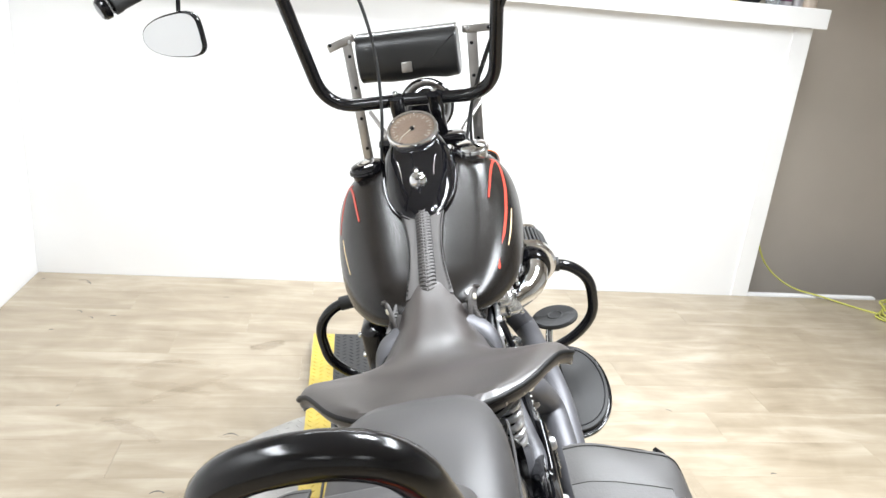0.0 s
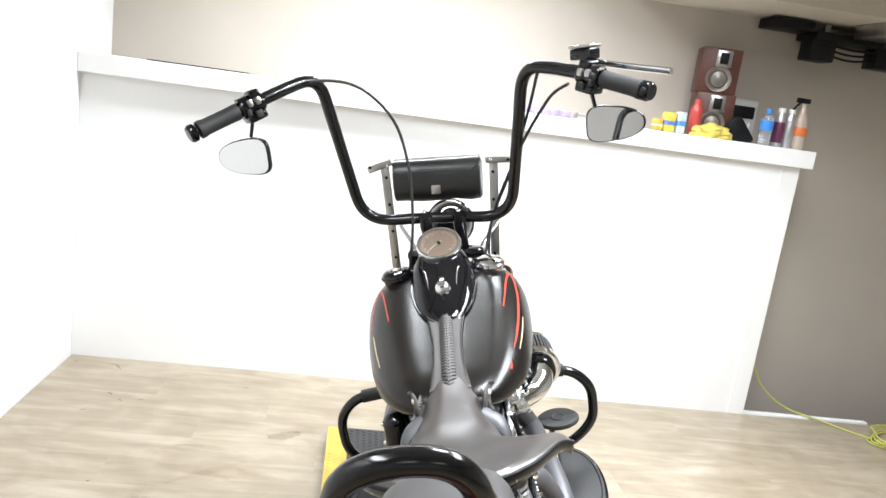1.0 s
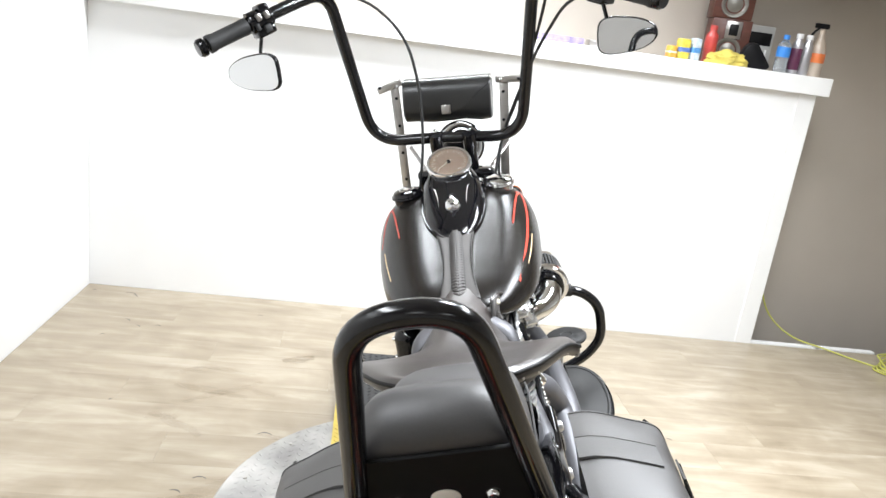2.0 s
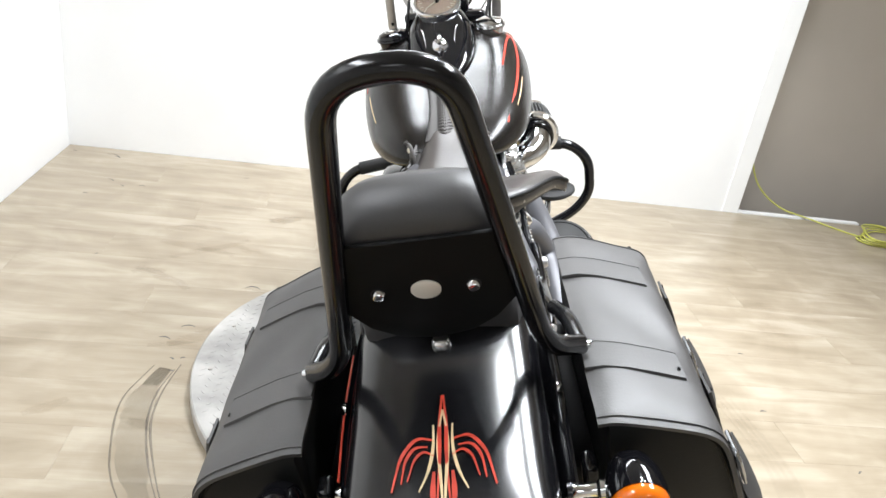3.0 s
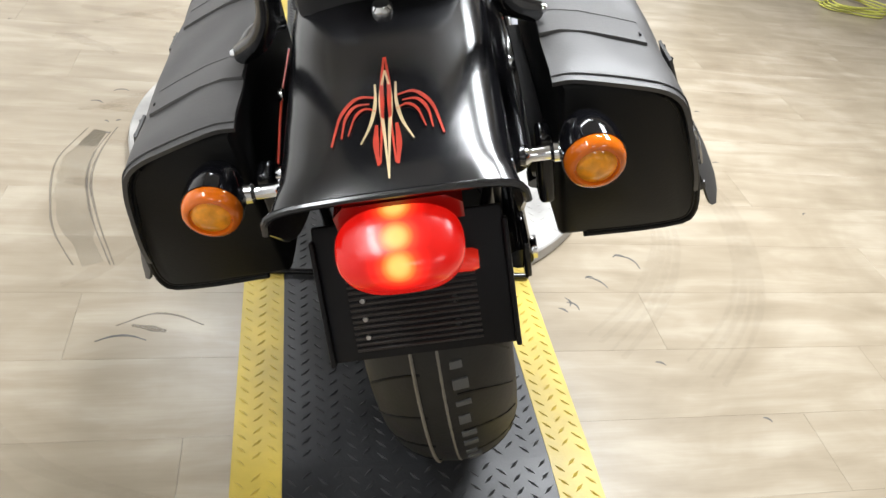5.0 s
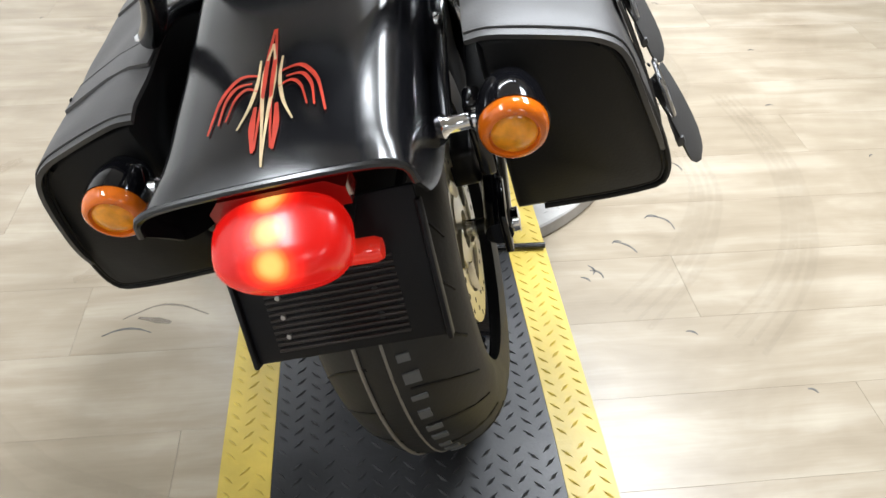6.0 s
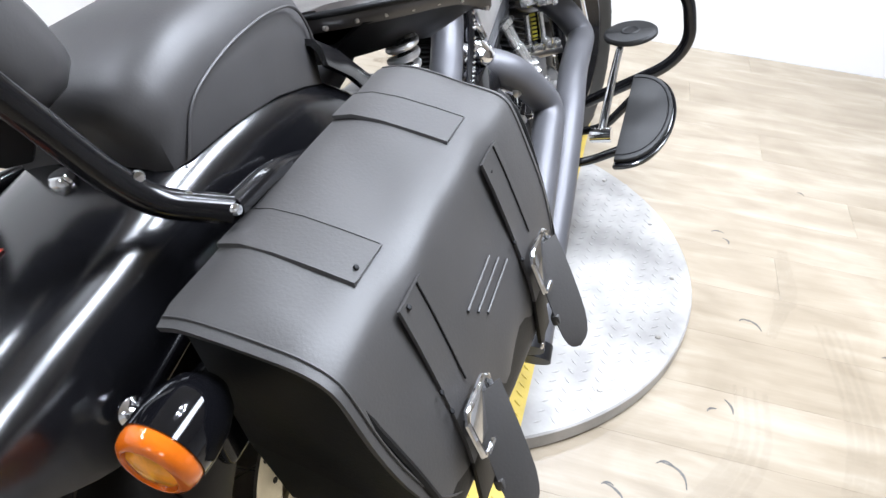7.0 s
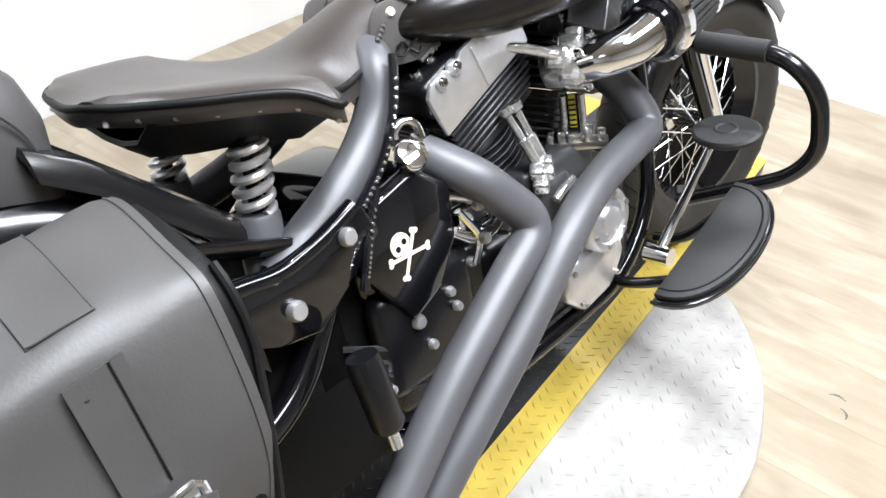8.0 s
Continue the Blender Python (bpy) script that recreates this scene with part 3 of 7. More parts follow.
def build_turntable():
    table = thing("turntable", "round pale tread-plate turntable lying on the floor", "turntable")
    cx, cy, r = TT
    c = Vector((cx, cy, 0))
    part("disc", lathe([(0, 0.001), (r - 0.004, 0.001), (r, 0.005), (r, 0.040), (r - 0.004, 0.044), (0, 0.044)], 128, c, c + Vector((0, 0, 1))), M_DISC, table)
    inv = ROOM.inverted()

    def on_disc(x, y):
        p = inv @ Vector((x, y, 0))
        return math.hypot(x - cx, y - cy) < r - 0.02 and not (TRACK[0] - 0.01 < p.x < TRACK[1] + 0.01 and TRACK[3] < p.y < TRACK[4])
    tagged(part("tread_pattern", lugs(on_disc, 0.03, 0.024, 0.007, 0.0015, 0.0438, (cx - r, cx + r, cy - r, cy + r)), M_DISC, table), kind="stuff")
    for k in range(16):
        a = radians(11 + k * 22.5)
        p = c + Vector((math.cos(a), math.sin(a), 0)) * (r - 0.05)
        q = inv @ p
        if TRACK[0] - 0.02 < q.x < TRACK[1] + 0.02:
            continue
        part("screw", lathe([(0.0, 0.0465), (0.006, 0.0465), (0.007, 0.044), (0.007, 0.042)], 10, Vector((p.x, p.y, 0)), Vector((p.x, p.y, 1))), M_STEEL, table)
    u0, u1, w, v0, v1 = TRACK
    track = thing("tread_plate_track", "black tread-plate track with yellow edges across the turntable", "track")
    strips = (("black_plate", u0 + w, u1 - w, M_PLATE, "black tread plate"), ("yellow_edge", u0, u0 + w, M_YELLOW, "worn yellow painted edge"), ("yellow_edge", u1 - w, u1, M_YELLOW, "worn yellow painted edge"))
    for name, a, b, mat, label in strips:
        bm = merge(box(a + 0.0004, b - 0.0004, v0, v1, 0.0445, 0.05))
        p = part(name, bm, mat, track, label, smooth=False, m=ROOM)
        tagged(part("tread_pattern", lugs(lambda x, y: True, 0.0262, 0.0245, 0.0066, 0.0024, 0.0499, (a + 0.002, b - 0.002, v0 + 0.005, v1 - 0.005)), mat, p, m=ROOM), kind="stuff")
        # the ramp behind, sloping down to the floor
        bm = loft([[(a + 0.0004, v0, 0.0445), (a + 0.0004, v0, 0.05), (a + 0.0004, v0 - 0.75, 0.006), (a + 0.0004, v0 - 0.75, 0.001)], [(b - 0.0004, v0, 0.0445), (b - 0.0004, v0, 0.05), (b - 0.0004, v0 - 0.75, 0.006), (b - 0.0004, v0 - 0.75, 0.001)]])
        ramp = part("ramp_" + name, bm, mat, track, smooth=False, m=ROOM)
        bm = lugs(lambda x, y: True, 0.0262, 0.0245, 0.0066, 0.0024, 0.0, (a + 0.002, b - 0.002, -0.745, -0.004))
        slope = math.atan2(0.044, 0.75)
        tagged(part("tread_pattern", bm, mat, ramp, m=ROOM @ pose(0, v0, 0.0499, math.degrees(slope))), kind="stuff")
    # side flanges carry the track where it overhangs the turntable
    for a, b in ((u0 + 0.002, u0 + 0.012), (u1 - 0.012, u1 - 0.002)):
        part("flange", box(a, b, v0, v1, 0.0005, 0.044), M_PLATE, track, smooth=False, m=ROOM)
    rod = thing("cross_rod", "black steel rod lying across the track", "rod")
    part("bar", tube([(-0.20, 0.40, 0.0595), (0.453, 0.385, 0.0595)], 0.007, 10), M_BAR, rod, m=ROOM)


def build_floor_planks():
    floor = bpy.data.objects["floor"]
    length, width = 1.28, 0.19
    me = None
    v = 2.862
    row = 0
    while v > V0 + 0.02:
        shift = (row * 0.47 + 0.13 * (row % 3)) % 1.0
        u = U0 + 0.004 - shift * length
        while u < U1:
            a, b = max(u, U0 + 0.003), min(u + length, U1 - 0.003)
            if b - a > 0.05 and v > -2.6:
                full = b - a > length - 0.01
                if full and me is not None:
                    ob = new("plank", me)
                else:
                    bm = box(-(b - a) / 2 + 0.0002, (b - a) / 2 - 0.0002, -width + 0.0001, -0.0001, -0.011, 0.0, 0.0003, 1)
                    ob = part("plank", bm, M_WOOD, None, smooth=False)
                    if full:
                        me = ob.data
                ob.parent = floor
                ob.matrix_parent_inverse = Matrix.Identity(4)
                ob.matrix_world = ROOM @ pose((a + b) / 2, v, 0)
            u += length
        v -= width
        row += 1
    # the far part of the floor behind the camera, joined
    tagged(part("far_planks", box(U0 + 0.002, U1 - 0.002, V0 + 0.002, -2.6484, -0.011, -0.0005), M_WOOD, floor, smooth=False, m=ROOM), kind="stuff")


def build_floor_marks():
    dark = material("rubber_scuff", (0.10, 0.095, 0.09), 0.5, vary=0.4, scale=60)
    worn = material("worn_patch", (0.42, 0.36, 0.27), 0.5, vary=0.25, scale=25)
    worn.node_tree.nodes["Principled BSDF"].inputs["Alpha"].default_value = 0.14
    rng = random.Random(4)

    def smear(ob, name, pts, width, mat, z=0.0006, alpha=1.0):
        line = rounded([(x, y, z) for x, y in pts], 0.08, 4)
        bm = bmesh.new()
        rows = []
        for k, p in enumerate(line):
            d = (line[min(k + 1, len(line) - 1)] - line[max(k - 1, 0)]).normalized()
            w = width * (0.3 + 0.7 * math.sin(math.pi * (0.08 + 0.84 * k / (len(line) - 1)))) * rng.uniform(0.75, 1.1)
            side = Vector((-d.y, d.x, 0)) * w
            rows.append((bm.verts.new(p - side), bm.verts.new(p + side)))
        for a, b in zip(rows, rows[1:]):
            bm.faces.new((a[0], a[1], b[1], b[0]))
        return part(name, thick(bm, 0.0004), mat, ob, smooth=False)
    marks = thing("scuff_marks", "dark rubber scuff marks scattered on the laminate floor", "scuff marks", kind="stuff")
    for x, y, a, n in ((0.607, 0.50, -35, 0.05), (0.59, 0.515, 15, 0.02), (0.527, 0.407, -40, 0.03), (0.515, 0.42, -75, 0.025), (0.50, 0.39, -30, 0.02), (0.70, 0.24, -20, 0.02), (0.72, 1.505, 10, 0.03), (0.745, 1.47, -50, 0.025), (0.835, 1.129, -30, 0.045), (0.815, 1.135, 20, 0.02), (0.71, 0.591, -40, 0.06), (0.69, 0.61, 10, 0.03), (0.80, 0.825, -60, 0.035), (0.765, 0.80, 40, 0.02),
                       (-0.777, 1.12, -10, 0.03), (-0.73, 1.2, 12, 0.035), (-0.6, 1.5, 5, 0.04), (-0.72, 1.02, -30, 0.012), (-0.69, 1.03, 40, 0.012), (-0.7, 0.96, 10, 0.01), (-0.45, 0.2, 8, 0.08), (-1.568, 2.608, -15, 0.05), (-1.54, 2.59, -30, 0.03), (-1.45, 2.3, -35, 0.03), (-1.3, 2.28, 5, 0.02), (-1.48, 2.12, 20, 0.015), (-1.38, 2.25, -30, 0.02), (-1.2, 1.6, 60, 0.012), (-1.75, 2.6, 10, 0.015), (-1.85, 2.3, 10, 0.02), (-0.9, 2.55, 4, 0.02),
                       (0.95, 1.85, -25, 0.02), (1.2, 1.5, 10, 0.018), (1.35, 0.9, 40, 0.014), (0.9, 0.1, -30, 0.016), (1.15, 1.15, 12, 0.02)):
        c, s = math.cos(radians(a)), math.sin(radians(a))
        bow = rng.uniform(0.15, 0.35) * n
        pts = [(x + f * n * 0.6 * c - (1 - f * f) * bow * s, y + f * n * 0.6 * s + (1 - f * f) * bow * c) for f in (-1, -0.5, 0.0, 0.5, 1)]
        smear(marks, "scuff", pts, 0.0028, dark)
    # a pale worn crescent with a dark rim beside the turntable, and old tyre arcs
    pts = [(-0.72, 0.97), (-0.735, 0.85), (-0.715, 0.72), (-0.655, 0.56), (-0.57, 0.42)]
    smear(marks, "worn_crescent", pts, 0.045, worn, 0.0004)
    faint = material("faint_scuff", (0.2, 0.17, 0.14), 0.5, vary=0.4, scale=60)
    faint.node_tree.nodes["Principled BSDF"].inputs["Alpha"].default_value = 0.24
    for off in (-0.042, 0.042, 0.03):
        smear(marks, "crescent_rim", [(x + off + rng.uniform(-0.008, 0.008), y + off * 0.35 + rng.uniform(-0.02, 0.02)) for x, y in pts], 0.0035, faint, 0.0009)
    tyre = material("tyre_arc", (0.2, 0.17, 0.13), 0.5, vary=0.35, scale=25)
    tyre.node_tree.nodes["Principled BSDF"].inputs["Alpha"].default_value = 0.055
    for k in range(4):
        d = 0.022 * k - 0.033
        smear(marks, "tyre_arc", [(1.02 + d, 1.2), (1.07 + d, 0.99), (1.09 + d, 0.84), (1.07 + d, 0.69 + d * 0.3), (1.02 + d, 0.51 - d * 0.3), (0.93 + d, 0.36 - d * 0.6), (0.8 + d, 0.22 - d)], 0.009 + 0.003 * (k % 2), tyre, 0.0003 + 0.00003 * k)
        smear(marks, "tyre_arc", [(0.84 + d, 0.9), (0.86 + d, 0.73), (0.8 + d, 0.57 - d * 0.3), (0.71 + d, 0.42 - d * 0.6), (0.58 + d, 0.28 - d)], 0.009 + 0.003 * (k % 2), tyre, 0.0003 + 0.00003 * k)
    stain = material("brown_stain", (0.22, 0.13, 0.055), 0.45, vary=0.5, scale=14)
    stain.node_tree.nodes["Principled BSDF"].inputs["Alpha"].default_value = 0.09
    for k in range(16):
        x, y, a = rng.uniform(-1.25, -0.5), rng.uniform(-0.1, 2.2), rng.uniform(-0.5, 0.9)
        n = rng.uniform(0.05, 0.16)
        smear(marks, "floor_stain", [(x + f * n * math.cos(a), y + f * n * math.sin(a) + rng.uniform(-0.015, 0.015)) for f in (-1, -0.5, 0, 0.5, 1)], rng.uniform(0.012, 0.04), stain, 0.0001 + 0.00002 * k)
    smear(marks, "leaf_mark", [(-0.47, 0.24), (-0.41, 0.285), (-0.36, 0.285), (-0.3, 0.26)], 0.003, faint, 0.0009)
    smear(marks, "leaf_mark", [(-0.44, 0.245), (-0.4, 0.24), (-0.37, 0.235)], 0.008, faint, 0.0009)
    for r in (0.0, 0.07, 0.16):
        smear(marks, "tyre_arc", [(-0.75 - r, 0.2), (-0.66 - r * 0.9, 0.02), (-0.5 - r * 0.6, -0.1 - r * 0.6), (-0.25, -0.16 - r)], 0.02, tyre, 0.0003 + 0.0004 * r)
    smear(marks, "tyre_arc", [(0.9, 1.5), (0.92, 1.3), (0.88, 1.1)], 0.03, tyre, 0.0003)


build_room()
build_ceiling_things()
build_counter_things()
build_cord()
build_turntable()
build_floor_marks()


# ---- the motorcycle: x to its right, y ahead, z up from the plate, leaning as a whole ----
bike = thing("motorcycle", "black cruiser motorcycle with leather saddlebags and sprung solo seat", "motorcycle", m=BIKE)
REAR, FRONT = (0.0, 0.097, 0.331), (0.0, 1.735, 0.327)
NECK, RAKE = Vector((0, 1.36, 0.90)), radians(32)
STEER = Matrix.Translation(NECK) @ Matrix.Rotation(radians(-8), 4, Vector((0, -math.sin(RAKE), math.cos(RAKE)))) @ Matrix.Translation(-NECK)


def bolt(place, way, r, parent, mat=None, h=0.008):
    p = Vector(place)
    return part("bolt", lathe([(0, 0), (r, 0), (r, h * 0.45), (r * 0.75, h * 0.9), (0, h)], 14, p, p + Vector(way)), mat or M_CHROME, parent)


def wheel(name, centre, R, width, rim_r, parent, tread, m=None):
    """Tyre with grooves, black rim, hub and wire spokes."""
    c = Vector(centre)
    hw = width / 2
    prof = []
    for k in range(15):                              # outer round of the tyre
        a = radians(-90 + k * 180 / 14)
        prof.append((R - hw * 0.92 + hw * 0.92 * math.cos(a) ** 0.9 if math.cos(a) > 1e-4 else R - hw * 0.92, hw * math.sin(a)))
    side = [(R - hw * 1.15, -hw * 0.93), (rim_r + 0.008, -hw * 0.72), (rim_r, -hw * 0.66)]
    full = side[::-1] + prof + [(r, -h) for r, h in side] + [(rim_r - 0.004, 0.0), (rim_r, -hw * 0.66)]
    w = part(name, lathe([(r, h) for r, h in full[:-2]] + [(rim_r - 0.006, 0.0)] + [full[0]], 72, c, c + Vector((1, 0, 0))), M_TYRE, parent, m=m)
    part("rim", lathe([(rim_r - 0.004, -hw * 0.72), (rim_r + 0.012, -hw * 0.72), (rim_r + 0.012, -hw * 0.66), (rim_r - 0.012, -hw * 0.5), (rim_r - 0.03, -hw * 0.15), (rim_r - 0.03, hw * 0.15), (rim_r - 0.012, hw * 0.5), (rim_r + 0.012, hw * 0.66), (rim_r + 0.012, hw * 0.72), (rim_r - 0.004, hw * 0.72), (rim_r - 0.04, hw * 0.15), (rim_r - 0.04, -hw * 0.15), (rim_r - 0.004, -hw * 0.72)], 64, c, c + Vector((1, 0, 0))), M_GLOSS, w, m=m)
    part("hub", lathe([(0, -0.075), (0.02, -0.075), (0.022, -0.055), (0.045, -0.05), (0.045, -0.042), (0.028, -0.034), (0.028, 0.034), (0.045, 0.042), (0.045, 0.05), (0.022, 0.055), (0.02, 0.075), (0, 0.075)], 24, c, c + Vector((1, 0, 0))), M_CHROME, w, m=m)
    for k in range(40):
        a = 2 * math.pi * k / 40
        s = 1 if k % 2 else -1
        b = a + radians(34) * (1 if (k // 2) % 2 else -1)
        p = c + Vector((0.043 * s, math.cos(b) * 0.042, math.sin(b) * 0.042))
        q = c + Vector((0.012 * s, math.cos(a) * (rim_r - 0.036), math.sin(a) * (rim_r - 0.036)))
        part("spoke", tube([p, q], 0.0019, 5), M_CHROME, w, m=m)
    # tread blocks: curved grooves raised as dark ribs either side, and centre grooves
    for k in range(tread):
        for s in (-1, 1):
            pts = []
            for j in range(6):
                f = j / 5
                lat = radians(12 + 55 * f)
                a = 2 * math.pi * (k + 0.5 * (s > 0)) / tread + 0.16 * f * f
                rr = R - hw * 0.92 + hw * 0.92 * math.cos(lat) ** 0.9 - 0.0012
                pts.append(c + Vector((s * hw * math.sin(lat), math.cos(a) * rr, math.sin(a) * rr)))
            part("tread_groove", tube(pts, 0.0026, 4), M_BLACKPLASTIC, w, m=m)
    return w


def build_rear_wheel():
    w = wheel("rear_wheel", REAR, 0.326, 0.21, 0.222, bike, 26)
    c = Vector(REAR)
    for off in (-0.029, 0.005):
        part("tyre_line", lathe([(0.3252, off - 0.0022), (0.3268, off), (0.3252, off + 0.0022)], 96, c, c + Vector((1, 0, 0))), material("worn_tread_line", (0.22, 0.2, 0.17), 0.6), w, "pale line round the tread")
    # raised size figures on the crown, worn to bars
    mark = material("tread_marking", (0.12, 0.12, 0.118), 0.6)
    for k in range(14):
        a = radians(158 + k * 6)
        lat = 0.029
        rr = 0.3232
        p = c + Vector((lat, math.cos(a) * rr, math.sin(a) * rr))
        out = Vector((0.2, math.cos(a), math.sin(a))).normalized()
        along = Vector((0, -math.sin(a), math.cos(a)))
        b = box(-0.0105, 0.0105 - 0.005 * (k % 3 == 1), -0.008 + 0.005 * (k % 2), 0.008 - 0.004 * (k % 3 == 0), -0.002, 0.0014)
        rot = Matrix((out.cross(along).normalized(), along, out)).transposed().to_4x4()
        part("tyre_marking", b, mark, w, m=Matrix.Translation(p) @ rot)
    # brake disc on the right: slotted ring on a carrier
    x = 0.082
    bm2 = lathe([(0.098, -0.0025), (0.146, -0.0025), (0.146, 0.0025), (0.098, 0.0025), (0.098, -0.0025)], 64, c + Vector((x, 0, 0)), c + Vector((x + 1, 0, 0)))
    part("brake_disc", bm2, M_DISCROTOR, w, "drilled steel brake disc")
    part("disc_carrier", lathe([(0.03, -0.006), (0.062, -0.004), (0.062, 0.004), (0.03, 0.008), (0.03, -0.006)], 48, c + Vector((x - 0.004, 0, 0)), c + Vector((x + 1, 0, 0))), M_DISCROTOR, w)
    for k in range(5):
        a = 2 * math.pi * k / 5
        pts = [c + Vector((x, math.cos(a + 0.5 * f) * (0.055 + 0.05 * f), math.sin(a + 0.5 * f) * (0.055 + 0.05 * f))) for f in (0, 0.3, 0.6, 1)]
        part("disc_arm", tube(pts, 0.009, 8, flat=0.35), M_DISCROTOR, w)
    for k in range(30):
        a = 2 * math.pi * k / 30
        r = 0.112 + 0.012 * (k % 3)
        p = c + Vector((x + 0.0022, math.cos(a) * r, math.sin(a) * r))
        part("drill_hole", lathe([(0, 0), (0.0042, 0), (0.0042, 0.0008), (0, 0.0008)], 10, p, p + Vector((1, 0, 0))), M_BLACKPLASTIC, w)
    # caliper and axle plate
    part("caliper", box(0.07, 0.125, 0.16, 0.25, 0.36, 0.43, 0.012, 3), M_ENGINE, bike)
    part("axle", lathe([(0, -0.16), (0.014, -0.16), (0.014, 0.155), (0.02, 0.155), (0.02, 0.17), (0, 0.172)], 16, REAR, Vector(REAR) + Vector((1, 0, 0))), M_CHROME, bike)
    for s in (-1, 1):
        part("swingarm", tube([(s * 0.14, 0.06, 0.34), (s * 0.14, 0.25, 0.36), (s * 0.13, 0.46, 0.42), (s * 0.10, 0.55, 0.5)], 0.022, 12, 0.08), M_GLOSS, bike)
        part("axle_plate", prism([(-0.05, -0.03), (0.06, -0.035), (0.07, 0.0), (0.05, 0.04), (-0.04, 0.035)], 0.012, 0.003, m=Matrix.Translation((s * 0.15 - 0.006, 0.097, 0.34)) @ Matrix.Rotation(radians(90), 4, "Z") @ Matrix.Rotation(radians(90), 4, "X")), M_GLOSS, bike)


# rear fender: top line, then its cross section
FTOP = [(-0.272, 0.732), (-0.25, 0.742), (-0.17, 0.764), (-0.084, 0.782), (0.0, 0.803), (0.1, 0.822), (0.2, 0.82), (0.3, 0.79), (0.38, 0.735), (0.44, 0.655)]
FSEC = [(0.0, 0.0), (0.045, -0.002), (0.08, -0.007), (0.1, -0.014), (0.113, -0.026), (0.121, -0.044), (0.125, -0.07), (0.127, -0.12)]


def fender_point(y, x, lift=0.0):
    """A point on the fender's outside."""
    drop = spline(FSEC, abs(x))
    return Vector((x, y, spline(FTOP, y) + drop + lift))


def build_fender():
    sections = []
    for y in steps(-0.272, 0.44, 34):
        z = spline(FTOP, y)
        flare = 1 + 0.012 * max(0.0, (-0.2 - y) / 0.07) ** 2
        skirt = spline([(-0.272, 0.028), (-0.25, 0.06), (-0.228, 0.09), (-0.171, 0.135), (-0.09, 0.17), (0.0, 0.18), (0.44, 0.18)], y)
        deep = min(1.0, skirt / 0.12)
        ring = [(x * flare, y, z + (d * deep if k < 7 else -skirt)) for k, (x, d) in enumerate(FSEC)]
        sections.append([(-x, a, b) for x, a, b in ring[:0:-1]] + ring)
    bm = loft(sections, caps=False, loop=False)
    f = part("rear_fender", thick(bm, 0.004), M_SATIN, bike, "satin black rear fender with red and cream pinstriping")
    # rolled rear lip
    lip = [Vector(p) for p in sections[0]]
    part("fender_lip", tube(lip, 0.0042, 8), M_SATIN, f)
    # pinstripe motif: tapering brush strokes laid on the crown
    def stroke(mat, pts, r):
        flat = rounded([(x * 0.86, y, 0) for x, y in pts], 0.03, 4)
        flat = [a.lerp(b, f) for a, b in zip(flat, flat[1:]) for f in (0, 0.34, 0.67)] + [flat[-1]]
        line = [fender_point(p.y, p.x, 0.002) for p in flat]
        n = len(line)
        bm = bmesh.new()
        rows = []
        for k, p in enumerate(line):
            d = (line[min(k + 1, n - 1)] - line[max(k - 1, 0)]).normalized()
            s = d.cross(Vector((0, -0.2, 1))).normalized() * r * (0.25 + 0.75 * math.sin(math.pi * (0.12 + 0.8 * k / (n - 1))))
            rows.append((bm.verts.new(p - s), bm.verts.new(p + s)))
        for a, b in zip(rows, rows[1:]):
            bm.faces.new((a[0], a[1], b[1], b[0]))
        part("pinstripe", thick(bm, 0.0006), mat, f, "cream stroke" if mat is M_CREAM else "red stroke")
    for s in (-1, 1):
        stroke(M_RED, [(s * 0.001, -0.085), (s * 0.005, -0.13), (s * 0.004, -0.17), (s * 0.009, -0.24)], 0.0022)
        stroke(M_RED, [(s * 0.012, -0.15), (s * 0.035, -0.143), (s * 0.056, -0.165), (s * 0.066, -0.208)], 0.0023)
        stroke(M_RED, [(s * 0.02, -0.158), (s * 0.038, -0.156), (s * 0.05, -0.172), (s * 0.054, -0.2)], 0.002)
        stroke(M_RED, [(s * 0.012, -0.17), (s * 0.026, -0.162), (s * 0.038, -0.172), (s * 0.046, -0.198)], 0.0018)
        stroke(M_RED, [(s * 0.012, -0.19), (s * 0.014, -0.215), (s * 0.011, -0.242)], 0.003)
        stroke(M_CREAM, [(s * 0.0, -0.107), (s * 0.008, -0.15), (s * 0.003, -0.2), (0.0, -0.258)], 0.0019)
        stroke(M_CREAM, [(s * 0.013, -0.128), (s * 0.012, -0.16), (s * 0.019, -0.19), (s * 0.031, -0.212)], 0.0019)
    # struts along both sides, with a red line round each
    for s in (-1, 1):
        strut = part("fender_strut", tube([(s * 0.136, -0.14, 0.655), (s * 0.138, 0.0, 0.70), (s * 0.138, 0.2, 0.715), (s * 0.142, 0.36, 0.69), (s * 0.145, 0.5, 0.63)], 0.019, 10, 0.1, flat=0.42), M_GLOSS, bike, "gloss black fender strut with a red line")
        part("strut_line", tube([(s * 0.146, -0.10, 0.678), (s * 0.1475, 0.0, 0.708), (s * 0.1475, 0.12, 0.722)], 0.0016, 6, 0.05), M_RED, strut, "thin red line")
        bolt((s * 0.142, 0.0, 0.715), (s, 0, 0), 0.009, strut)
        bolt((s * 0.142, -0.11, 0.67), (s, 0, 0), 0.008, strut)
    bolt((0, 0, 0.801), (0, -0.2, 1), 0.0135, f, h=0.013)


